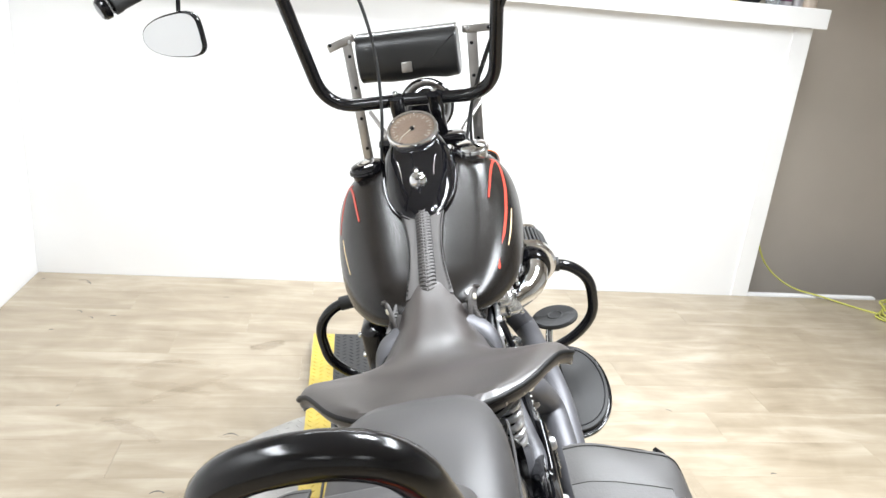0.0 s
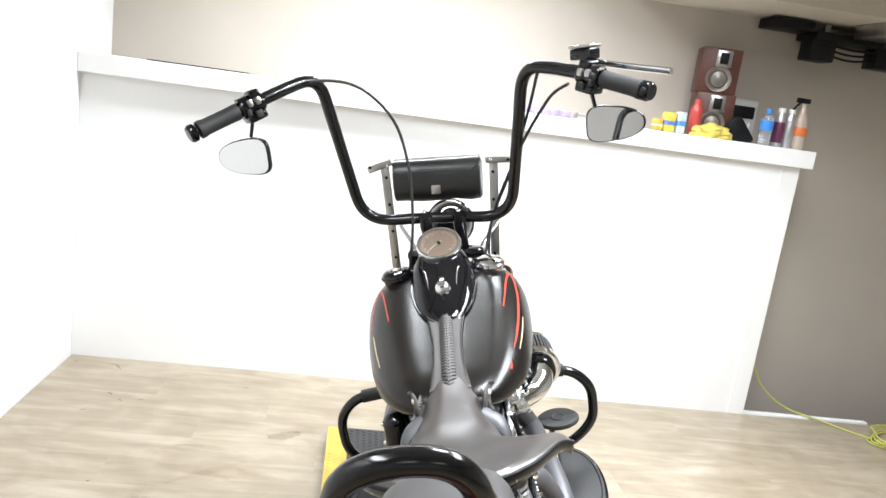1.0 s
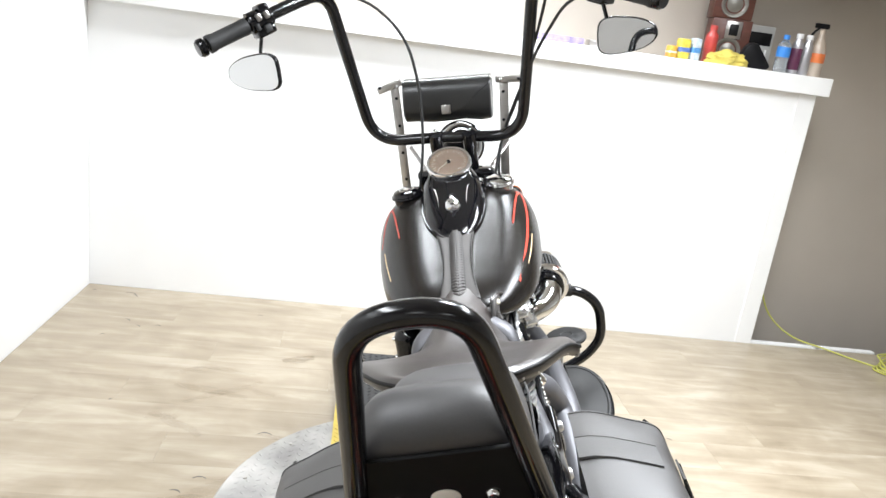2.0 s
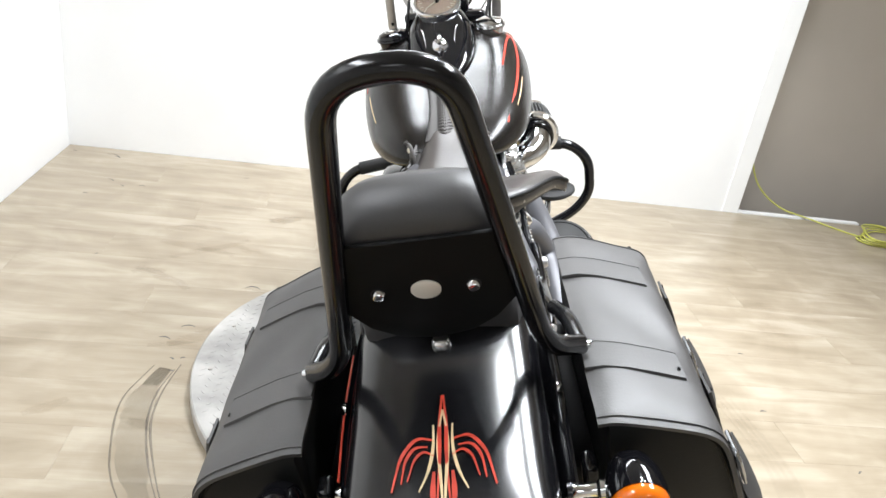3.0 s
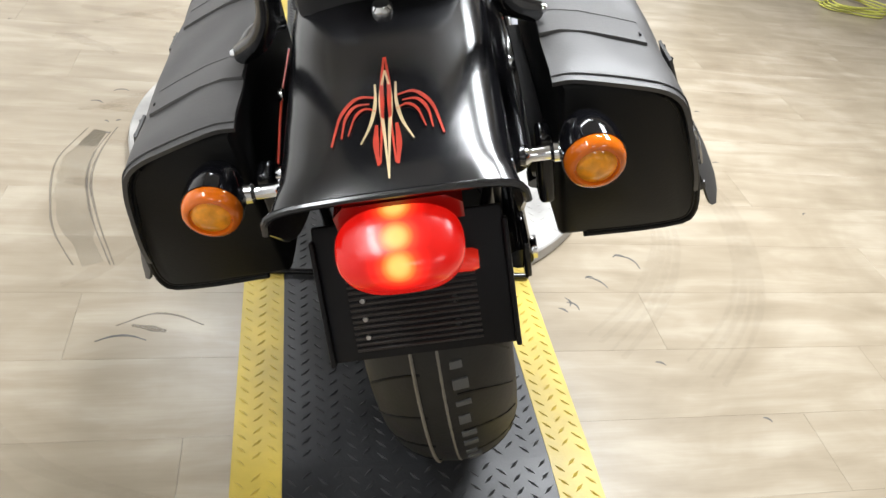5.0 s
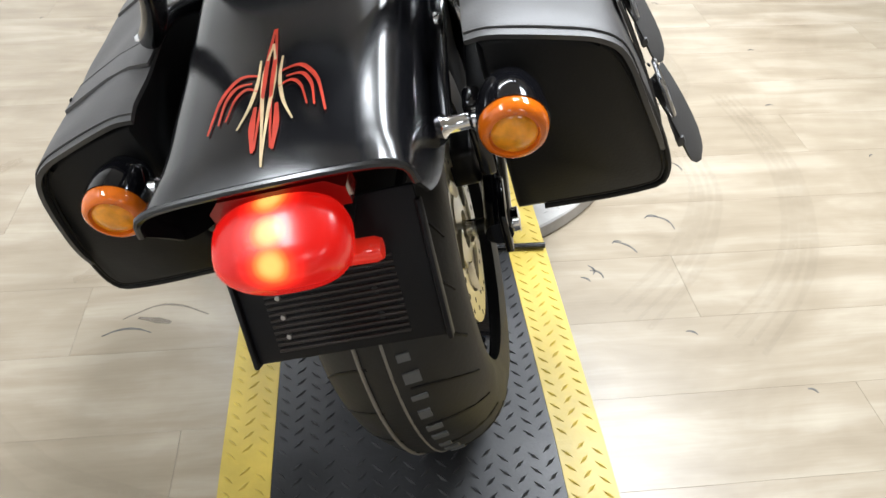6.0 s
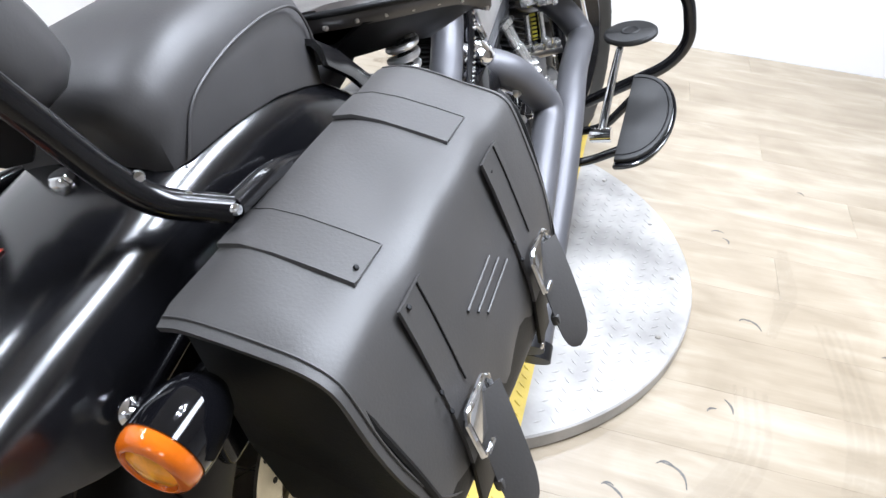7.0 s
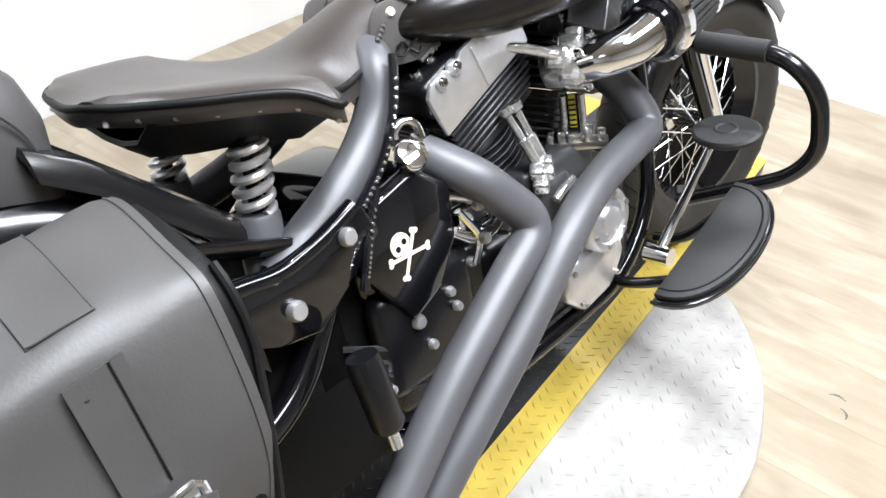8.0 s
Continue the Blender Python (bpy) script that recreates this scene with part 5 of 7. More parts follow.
def build_seat():
    secs = []
    for i in range(49):
        u = 2 * i / 48 - 1
        x = 0.236 * math.copysign(abs(u) ** 0.9, u)
        y0, y1 = spline(SEAT_REAR, abs(x)), spline(SEAT_FRONT, abs(x))
        secs.append([(x, y0 + (y1 - y0) * k / 29, seat_z(x, y0 + (y1 - y0) * k / 29)) for k in range(30)])
    seat = part("solo_seat", thick(loft(secs, caps=False, loop=False), 0.016), M_SEAT, bike, "worn black leather sprung solo seat")
    rim = []
    for k in range(12):
        y = 0.7 - 0.11 * k / 11
        w = spline(SEAT_W, y)
        rim.append((-w, y, seat_z(w, y) - 0.004))
    for x in [-0.172 - 0.064 * k / 9 for k in range(1, 10)]:
        y = spline(SEAT_FRONT, -x)
        rim.append((x, y, seat_z(x, y) - 0.004))
    for k in range(1, 41):
        x = -0.236 * math.cos(math.pi / 2 * k / 40)
        y = spline(SEAT_REAR, -x)
        rim.append((x, y, seat_z(x, y) - 0.004))
    rim += [(-x, y, z) for x, y, z in rim[-2::-1]]
    for _ in range(14):
        rim = [rim[0]] + [(b[0], b[1], (a[2] + 2 * b[2] + c[2]) / 4) for a, b, c in zip(rim, rim[1:], rim[2:])] + [rim[-1]]
    part("rim_piping", tube(rim, 0.0048, 10), M_BAGDARK, seat, "black rolled leather rim")
    skirt = [[(x, y, z - 0.003), (x * 1.003, y - 0.001, z - 0.009), (x * 0.998, y, z - 0.016), (x * 0.975, y + 0.004, z - 0.023)] for x, y, z in rim]
    part("skirt", thick(loft(skirt, caps=False, loop=False), 0.003), M_SEAT, seat, "riveted leather skirt")
    for y in (0.384, 0.404, 0.43, 0.462, 0.498, 0.53, 0.56):
        for s in (-1, 1):
            w = spline(SEAT_W, y)
            bolt((s * (w - 0.009), y, seat_z(w, y) - 0.019), (s * 0.8, -0.5, -0.1), 0.004, seat, M_STEEL, 0.007)
    pan = []
    for y in steps(0.41, 0.75, 16):
        w = spline(SEAT_W, y) * 0.92
        pan.append([(w * c, y, seat_z(w * c, y) - 0.026 - 0.05 * min(1.0, (y - 0.375) / 0.06) * (1 - c ** 4)) for c in (-1, -0.6, -0.2, 0.2, 0.6, 1)])
    part("seat_pan", thick(loft(pan, caps=False, loop=False), 0.006), M_BLACKPLASTIC, seat, "black steel seat pan")
    for s in (-1, 1):
        pts = []
        n = 5.5
        for k in range(int(n * 20) + 1):
            a = 2 * math.pi * k / 20
            pts.append((s * 0.112 + 0.02 * math.cos(a), 0.495 + 0.016 * k / (n * 20) + 0.02 * math.sin(a), 0.672 + 0.088 * k / (n * 20)))
        spring = part("seat_spring", tube(pts, 0.0056, 8), M_ALU, bike, "chrome coil spring under the seat")
        part("spring_core", tube([(s * 0.112, 0.494, 0.665), (s * 0.112, 0.513, 0.80)], 0.0085, 10), M_BAR, spring)
        part("spring_seat", lathe([(0, 0), (0.024, 0), (0.024, 0.006), (0, 0.006)], 20, (s * 0.112, 0.511, 0.76), (s * 0.112, 0.53, 1)), M_BAR, spring)
        part("spring_post", lathe([(0, 0), (0.028, 0), (0.028, 0.07), (0.0255, 0.075), (0, 0.075)], 24, (s * 0.114, 0.485, 0.598), (s * 0.112, 0.494, 0.675)), M_PIPE, bike, "charcoal cylinder carrying the spring")


# tank: half width, top and bottom along its length
TW = [(0.765, 0.045), (0.785, 0.09), (0.82, 0.128), (0.88, 0.165), (0.96, 0.194), (1.06, 0.214), (1.16, 0.225), (1.26, 0.227), (1.33, 0.208), (1.375, 0.165), (1.395, 0.115)]
TT_ = [(0.765, 0.815), (0.785, 0.835), (0.83, 0.858), (0.9, 0.882), (1.0, 0.916), (1.1, 0.952), (1.2, 0.988), (1.28, 1.01), (1.34, 1.008), (1.375, 0.985), (1.395, 0.945)]
TB = [(0.765, 0.79), (0.83, 0.765), (0.95, 0.745), (1.1, 0.745), (1.25, 0.77), (1.35, 0.82), (1.395, 0.87)]


def tank_point(y, x, lift=0.0):
    w, t, b = spline(TW, y), spline(TT_, y), spline(TB, y)
    f = min(abs(x) / w, 0.999)
    mid = b + (t - b) * 0.42
    z = mid + (t - mid) * (1 - f ** 3.1) ** (1 / 2.2)
    groove = 0.012 * math.exp(-(x / 0.02) ** 2)
    return Vector((x, y, z - groove + lift))


def build_tank():
    secs = []
    for y in steps(0.766, 1.394, 64):
        w, t, b = spline(TW, y), spline(TT_, y), spline(TB, y)
        mid = b + (t - b) * 0.42
        ring = []
        for k in range(49):
            a = math.pi * k / 48
            c = math.cos(a)
            f = math.copysign(abs(c) ** 0.62, c)
            x = w * f
            z = mid + (t - mid) * (1 - min(abs(f), 1) ** 3.1) ** (1 / 2.2) - 0.012 * math.exp(-(x / 0.02) ** 2)
            ring.append((x, y, z))
        for k in range(1, 20):
            a = math.pi * k / 20
            c = -math.cos(a)
            ring.append((w * math.copysign(abs(c) ** 0.8, c), y, mid - (mid - b) * math.sin(a) ** 0.8))
        secs.append(ring)
    tank = part("fuel_tank", loft(secs), M_DENIM, bike, "satin charcoal fuel tank with red pinstripes")
    for s in (-1, 1):
        p = Vector((s * 0.132, 1.284, tank_point(1.284, 0.132).z + 0.006))
        cap = part("filler_cap", lathe([(0, -0.03), (0.04, -0.03), (0.043, 0), (0.044, 0.006), (0.04, 0.014), (0.028, 0.019), (0, 0.021)], 40, p, p + Vector((s * 0.06, -0.12, 1))), M_CHROME if s > 0 else M_GLOSS, tank, "chrome filler cap" if s > 0 else "black and chrome gauge cap")
        part("cap_ring", lathe([(0.044, -0.003), (0.048, 0.0), (0.047, 0.005), (0.043, 0.006)], 40, p, p + Vector((s * 0.06, -0.12, 1))), M_CHROME if s > 0 else M_GLOSS, cap)
        part("cap_top", lathe([(0.0, 0.0205), (0.022, 0.0195), (0.026, 0.0185), (0.0, 0.0215)], 24, p, p + Vector((s * 0.06, -0.12, 1))), M_CHROME, cap)
        def stripe(pts, r, mat):
            line = rounded([tank_point(y, s * x, 0.0015) for x, y in pts], 0.05, 4)
            bm = bmesh.new()
            rows = []
            for k, q in enumerate(line):
                d = (line[min(k + 1, len(line) - 1)] - line[max(k - 1, 0)]).normalized()
                side = d.cross(Vector((s * 0.75, 0, 0.66))).normalized() * r * (0.35 + 0.65 * math.sin(math.pi * (0.15 + 0.75 * k / (len(line) - 1))))
                rows.append((bm.verts.new(q - side), bm.verts.new(q + side)))
            for a, b in zip(rows, rows[1:]):
                bm.faces.new((a[0], a[1], b[1], b[0]))
            part("pinstripe", thick(bm, 0.0008), mat, tank, "red stripe" if mat is M_RED else "cream stripe")
        stripe([(0.176, 1.26), (0.19, 1.275), (0.197, 1.24), (0.198, 1.165), (0.186, 1.06), (0.172, 0.985), (0.145, 0.868)] if s > 0 else [(0.176, 1.26), (0.19, 1.275), (0.2, 1.24), (0.207, 1.19), (0.21, 1.13)], 0.0042, M_RED)
        stripe([(0.153, 1.09), (0.163, 1.15), (0.172, 1.21), (0.181, 1.255), (0.19, 1.273)], 0.0036, M_RED)
        stripe([(0.2, 1.09), (0.19, 1.02), (0.175, 0.95)], 0.0018, M_CREAM)
    # leather strap down the middle: two bands with stitched edges and a broad plait between them
    def strap_half(y):
        return spline([(0.78, 0.05), (0.83, 0.042), (0.88, 0.037), (0.95, 0.037), (1.0, 0.042), (1.05, 0.05), (1.08, 0.054)], y)

    def strap_z(y, x):
        return max(tank_point(y, x).z, tank_point(y, 0.036).z - 0.001) + 0.004

    rows = []
    for y in steps(0.79, 1.08, 24):
        w = strap_half(y)
        rows.append([(w * f, y, strap_z(y, w * f) + 0.002 * (abs(f) < 0.98)) for f in (-1, -0.9, -0.66, -0.33, 0, 0.33, 0.66, 0.9, 1)])
    strap = part("tank_strap", thick(loft(rows, caps=False, loop=False), 0.005), M_STRAP, bike, "grey-black leather tank strap with a plaited seam")
    # dark strip under the plait puts the shade between its cords into colour
    part("plait_gap_shade", thick(loft([[(x, y, strap_z(y, 0) + 0.0062 - 0.001 * (x != 0)) for x in (-0.017, 0, 0.017)] for y in steps(0.8, 1.065, 18)], caps=False, loop=False), 0.001), M_BAGDARK, strap, "dark strip for the shade in the plait's gaps")
    for y in steps(0.8, 1.06, 27):
        z = strap_z(y, 0) + 0.0075
        for s in (-1, 1):
            part("plait", tube([(s * 0.0145, y + 0.006, z - 0.0015), (s * 0.008, y, z + 0.002), (-s * 0.003, y - 0.008, z - 0.0005)], 0.0045, 6, flat=0.8), M_STRAP, strap)
    for s in (-1, 1):
        for y in steps(0.8, 1.07, 30):
            w = strap_half(y) * 0.94
            part("stitch", tube([(s * w, y - 0.0038, strap_z(y, w) + 0.003), (s * w, y, strap_z(y, w) + 0.0042), (s * w, y + 0.0038, strap_z(y, w) + 0.003)], 0.0016, 5), M_BAGDARK, strap)
    # console with its instrument
    CONSOLE = ((1.022, 0.008, 0.014), (1.026, 0.022, 0.02), (1.034, 0.036, 0.026), (1.05, 0.052, 0.033), (1.075, 0.066, 0.04), (1.11, 0.078, 0.047), (1.16, 0.087, 0.054), (1.21, 0.09, 0.062), (1.25, 0.087, 0.075), (1.29, 0.077, 0.085), (1.325, 0.064, 0.09), (1.35, 0.044, 0.08), (1.36, 0.012, 0.06))
    cons = []
    for y, w, h in CONSOLE:
        base = spline(TT_, y) - 0.012
        ring = []
        for k in range(20):
            a = math.pi * k / 19
            ring.append((w * math.cos(a), y, base + h * math.sin(a) ** 0.75))
        cons.append(ring)
    console = part("tank_console", loft(cons), M_GLOSS, bike, "gloss black teardrop console on the tank")
    edge = [(w + 0.001, y, tank_point(y, w).z + 0.004) for y, w, _ in CONSOLE[:10]]
    part("console_edge", tube([(-x, y, z) for x, y, z in edge[::-1]] + edge, 0.003, 8), M_GLOSS, console, "thin gloss edge")
    for q in (-1, 1):
        pts = []
        for y, x in ((1.075, 0.028), (1.11, 0.036), (1.16, 0.04), (1.2, 0.047), (1.215, 0.068)):
            base = spline(TT_, y) - 0.012
            w = spline([(1.03, 0.006), (1.065, 0.052), (1.11, 0.071), (1.16, 0.081), (1.21, 0.084), (1.25, 0.081)], y)
            h = spline([(1.03, 0.012), (1.065, 0.034), (1.11, 0.045), (1.16, 0.053), (1.21, 0.062), (1.25, 0.075)], y)
            pts.append((q * x, y, base + h * (1 - (x / w) ** 2) ** 0.375 + 0.0008))
        part("console_line", tube(pts, 0.0014, 5, 0.02), M_STEEL, console, "thin silver line")
    c = Vector((0, 1.272, 1.082))
    way = Vector((0, -0.52, 0.85)).normalized()
    dial = part("speedometer", lathe([(0, -0.03), (0.058, -0.03), (0.064, -0.006), (0.0645, 0.004), (0.062, 0.009), (0.0565, 0.009), (0.055, 0.002), (0, 0.002)], 48, c, c + way), M_CHROME, console, "round gauge with chrome bezel and tan face")
    part("dial_face", lathe([(0, 0.003), (0.0548, 0.003), (0.0548, 0.0038), (0, 0.0038)], 48, c, c + way), M_DIAL, dial)
    right = Vector((1, 0, 0))
    up = right.cross(way) * -1
    for k in range(25):
        a = radians(225 - k * 270 / 24)
        d = right * math.cos(a) + up * math.sin(a)
        L = 0.010 if k % 2 == 0 else 0.005
        part("dial_mark", tube([c + way * 0.0042 + d * (0.05 - L), c + way * 0.0042 + d * 0.05], 0.0009, 4), M_BONE, dial)
    d = (right * math.cos(radians(222)) + up * math.sin(radians(222)))
    part("needle", tube([c + way * 0.006 - d * 0.01, c + way * 0.006 + d * 0.042], (0.0018, 0.0008), 5), M_BONE, dial)
    part("needle_hub", lathe([(0, 0.004), (0.006, 0.004), (0.005, 0.009), (0, 0.0095)], 14, c, c + way), M_BLACKPLASTIC, dial)
    part("gauge_glass", lathe([(0, 0.0105), (0.04, 0.0098), (0.0562, 0.0078), (0.0562, 0.0072), (0, 0.0088)], 48, c, c + way), M_GLASS, dial)
    p = Vector((0, 1.118, 0.985))
    sw = part("ignition_switch", lathe([(0, 0), (0.021, 0), (0.021, 0.012), (0.017, 0.022), (0.012, 0.026), (0, 0.027)], 28, p, p + Vector((0, -0.35, 1))), M_CHROME, console, "chrome ignition switch")
    part("switch_lever", box(-0.006, 0.006, -0.022, 0.02, 0.0, 0.012, 0.004), M_CHROME, sw, m=Matrix.Translation(p + Vector((0, -0.008, 0.022))) @ Matrix.Rotation(radians(20), 4, "X"))
    # side flaps of the strap: leather plates with a plaited edge, a rivet and a laced bow
    for s in (-1, 1):
        out = [(y + 0.02, z - 0.007) for y, z in ((0.722, 0.80), (0.727, 0.832), (0.742, 0.852), (0.77, 0.852), (0.805, 0.838), (0.822, 0.818), (0.824, 0.795), (0.812, 0.775), (0.785, 0.765), (0.75, 0.766), (0.73, 0.78))]
        fm = Matrix(((0, 0, s, s * 0.076), (1, 0, 0, 0), (0, 1, 0, 0), (0, 0, 0, 1)))
        skew = Matrix.Identity(4)
        skew[0][1], skew[0][3] = s * 0.3, -s * 0.3 * 0.765
        fm = skew @ fm
        flap = part("strap_flap", prism(rounded2(out), 0.006, 0.0015, m=fm), M_STRAP, bike, "leather flap with plaited edge and laced bow")
        edge = rounded2(out[3:9])
        for k in range(0, len(edge) - 1):
            p, q = edge[k], edge[k + 1]
            part("plait", tube([(p[0], p[1] + 0.002, 0.006), (q[0], q[1] - 0.002, 0.008)], 0.0036, 6), M_SEAT, flap, m=fm)
        part("rivet", lathe([(0, 0.006), (0.0065, 0.006), (0.005, 0.0095), (0, 0.0105)], 14, (0.777, 0.83, 0), (0.777, 0.83, 1)), M_BONE, flap, "pale rivet", m=fm)
        for dy, dz in ((0.02, 0.012), (0.018, -0.01), (-0.016, 0.012), (-0.02, -0.008)):
            part("lace", tube([(0.792, 0.778, 0.008), (0.792 + dy * 0.6, 0.778 + dz, 0.012), (0.792 + dy, 0.778 + dz * 0.3, 0.008)], 0.0024, 6, 0.008), M_BAGDARK, flap, m=fm)
        # apron of the strap beside the seat nose, with a plaited edge
        rows = []
        for f in steps(0, 1, 12):
            y = 0.885 - 0.145 * f
            w = 0.04 + 0.05 * f ** 1.2
            row = []
            for g in (0, 0.25, 0.5, 0.75, 1):
                x = 0.01 + (w - 0.01) * g
                half = spline(SEAT_W, y)
                row.append((s * x, y, seat_z(min(x, 0.9 * half), y) - 0.007 - 1.6 * max(0.0, x - half) ** 1.4 + 0.006 * f))
            rows.append(row)
        part("strap_apron", thick(loft(rows, caps=False, loop=False), 0.004), M_STRAP, flap, "flared leather apron of the strap")
        line = [Vector(r[-1]) for r in rows]
        for p, q in zip(line, line[1:]):
            for g in (0.0, 0.5):
                e = p.lerp(q, g) + Vector((0, 0, 0.003))
                part("plait", tube([e + Vector((-s * 0.006, 0.003, 0)), e + Vector((0, 0, 0.002)), e + Vector((s * 0.005, -0.006, -0.001))], 0.0033, 6), M_STRAP, flap)


def rounded2(outline):
    """A flat outline with its corners eased."""
    pts = rounded([(x, y, 0) for x, y in outline], 0.012, 3)
    return [(p.x, p.y) for p in pts]


M_GLASS = material("clear_glass", (0.95, 0.96, 0.97), 0.02, trans=1.0, ior=1.45)
lit_lens(M_REDLENS, ((0.0, -0.304, 0.706), (0.0, -0.272, 0.714), (0.0, -0.326, 0.688)), 0.036)
build_rear_wheel()
build_fender()
build_tail()
build_signals()
build_saddlebag(1)
build_saddlebag(-1)
build_sissy_bar()
build_pillion()
build_seat()
build_tank()


# ---- engine, frame and exhaust ----
# dull black is near-black so boxes inside the frame read as unlit
M_DULL = material("dull_black", (0.004, 0.004, 0.004), 0.8, ior=1.25)
M_FIN = material("machined_fin_edge", (0.045, 0.045, 0.048), 0.4, metal=0.5, vary=0.2, scale=20)


def build_engine():
    case = part("crankcase", merge(box(-0.13, 0.13, 0.82, 1.26, 0.2, 0.45, 0.04, 3), box(-0.11, 0.12, 0.62, 0.86, 0.24, 0.46, 0.03, 3)), M_ENGINE, bike, "black engine crankcase")
    cam_cover = part("cam_cover", lathe([(0, 0.0), (0.068, 0.0), (0.068, 0.02), (0.06, 0.028), (0.06, 0.05), (0.054, 0.058), (0.044, 0.058), (0.041, 0.052), (0.0, 0.052)], 44, (0.13, 1.10, 0.385), (1, 1.10, 0.40)), M_ALU, bike, "bare cast-aluminium cam cover")
    part("cover_cap", lathe([(0, 0.052), (0.026, 0.052), (0.026, 0.06), (0.02, 0.064), (0, 0.065)], 28, (0.13, 1.10, 0.385), (1, 1.10, 0.40)), M_ALU, cam_cover)
    part("cam_cover_lower", prism(rounded2([(0.99, 0.33), (1.15, 0.345), (1.165, 0.29), (1.12, 0.235), (1.03, 0.225), (0.985, 0.27)]), 0.05, 0.012, m=Matrix(((0, 0, 1, 0.12), (1, 0, 0, 0), (0, 1, 0, 0), (0, 0, 0, 1)))), M_ALU, bike)
    for k in range(6):
        a = k * math.pi / 3 + 0.3
        bolt((0.186, 1.10 + 0.05 * math.cos(a), 0.388 + 0.05 * math.sin(a)), (1, 0, 0), 0.0058, case, M_STEEL, 0.006)
    for y, z in ((1.005, 0.32), (1.02, 0.25), (1.13, 0.26), (1.145, 0.33)):
        bolt((0.169, y, z), (1, 0, 0), 0.006, case, M_STEEL, 0.006)
    for side, lean in ((-1, -22.5), (1, 22.5)):
        m = Matrix.Translation((0, 1.05, 0.365)) @ Matrix.Rotation(radians(-lean), 4, "X")
        barrel = part("cylinder", lathe([(0, 0.08), (0.062, 0.08), (0.062, 0.25), (0, 0.25)], 36), M_ENGINE, bike, "black finned engine cylinder", m=m)
        for k in range(11):
            z = 0.105 + 0.013 * k
            part("fin", lathe([(0.05, z - 0.0022), (0.084, z - 0.0014), (0.085, z), (0.084, z + 0.0014), (0.05, z + 0.0022)], 36), M_FIN, barrel, m=m)
        head = part("cylinder_head", box(-0.08, 0.098, -0.085, 0.085, 0.252, 0.352, 0.012, 2), M_ENGINE, bike, m=m)
        for k in range(7):
            part("head_fin", box(-0.09, 0.096 + 0.003 * k, -0.09 - 0.002 * k, 0.09 + 0.002 * k, 0.256 + 0.0135 * k, 0.2615 + 0.0135 * k, 0.002, 1), M_FIN, head, m=m)
        shift = m @ Matrix.Translation((0, 0.012 * side, 0.028))
        rocker = part("rocker_cover", merge(box(-0.082, 0.122, -0.106, 0.106, 0.327, 0.346, 0.005, 2), box(-0.08, 0.118, -0.102, 0.102, 0.347, 0.408, 0.012, 3)), M_ENGINE, bike, "black rocker cover with a silver side face", m=shift)
        face = [(-0.106, 0.329), (0.106, 0.329), (0.106, 0.395), (0.09, 0.41), (0.06, 0.41), (0.052, 0.402), (0.03, 0.402), (0.022, 0.41), (-0.022, 0.41), (-0.03, 0.402), (-0.052, 0.402), (-0.06, 0.41), (-0.09, 0.41), (-0.106, 0.395)]
        # front face toned down from silver so it sinks into the dark
        part("side_face", prism(face, 0.009, 0.0025, m=shift @ Matrix(((0, 0, 1, 0.119), (1, 0, 0, 0), (0, 1, 0, 0), (0, 0, 0, 1)))), M_ALU if side < 0 else M_CASE, rocker, "bare cast silver side face" if side < 0 else "side face toned down to dark grey")
        for k in range(3):
            part("cover_rib", box(-0.08, 0.124, -0.108, 0.108, 0.329 + 0.006 * k, 0.3315 + 0.006 * k, 0.001, 1), M_ENGINE, rocker, m=shift)
        for yy in (-0.075, 0.041, -0.041, 0.075):
            part("bolt_boss", lathe([(0, 0), (0.0125, 0), (0.012, 0.007), (0.009, 0.011), (0, 0.011)], 16, shift @ Vector((0.122, yy, 0.398)), shift @ Vector((1, yy, 0.6))), M_ALU, rocker)
            bolt(shift @ Vector((0.131, yy, 0.401)), (1, 0, 0.3), 0.0075, rocker, M_CHROME, 0.008)
            bolt(shift @ Vector((0.085, yy, 0.406)), m.to_3x3() @ Vector((0, 0, 1)), 0.009, rocker, M_CHROME, 0.012)
        part("raised_rib", box(0.1275, 0.1305, -0.003, 0.001, 0.332, 0.402, 0.001, 1), M_ALU, rocker, m=shift)
    # pushrod tubes of the rear cylinder, meeting a chrome knuckle on the case
    for off in (0.0, 0.026):
        p, q = Vector((0.103, 0.949, 0.638)) + Vector((0, off, 0)), Vector((0.140, 0.982, 0.526)) + Vector((0, off * 0.5, 0))
        rod = part("pushrod_tube", tube([p, p.lerp(q, 0.55)], 0.007, 12), M_CAST, bike, "chrome pushrod tube")
        part("lower_tube", tube([p.lerp(q, 0.5), q], 0.0098, 12), M_CAST, rod)
        part("collar", lathe([(0.0, 0), (0.0135, 0), (0.0135, 0.014), (0.008, 0.017)], 16, q, p), M_CAST, rod)
        part("upper_collar", lathe([(0.0, 0), (0.0125, 0), (0.0125, 0.012), (0.007, 0.016)], 16, p, q), M_CAST, rod)
    chest = part("cam_chest", merge(box(-0.02, 0.128, 0.955, 1.15, 0.4, 0.522, 0.016, 3), box(0.02, 0.142, 0.96, 1.06, 0.4, 0.497, 0.014, 3)), M_CASE, bike, "dark grey cast cam chest")
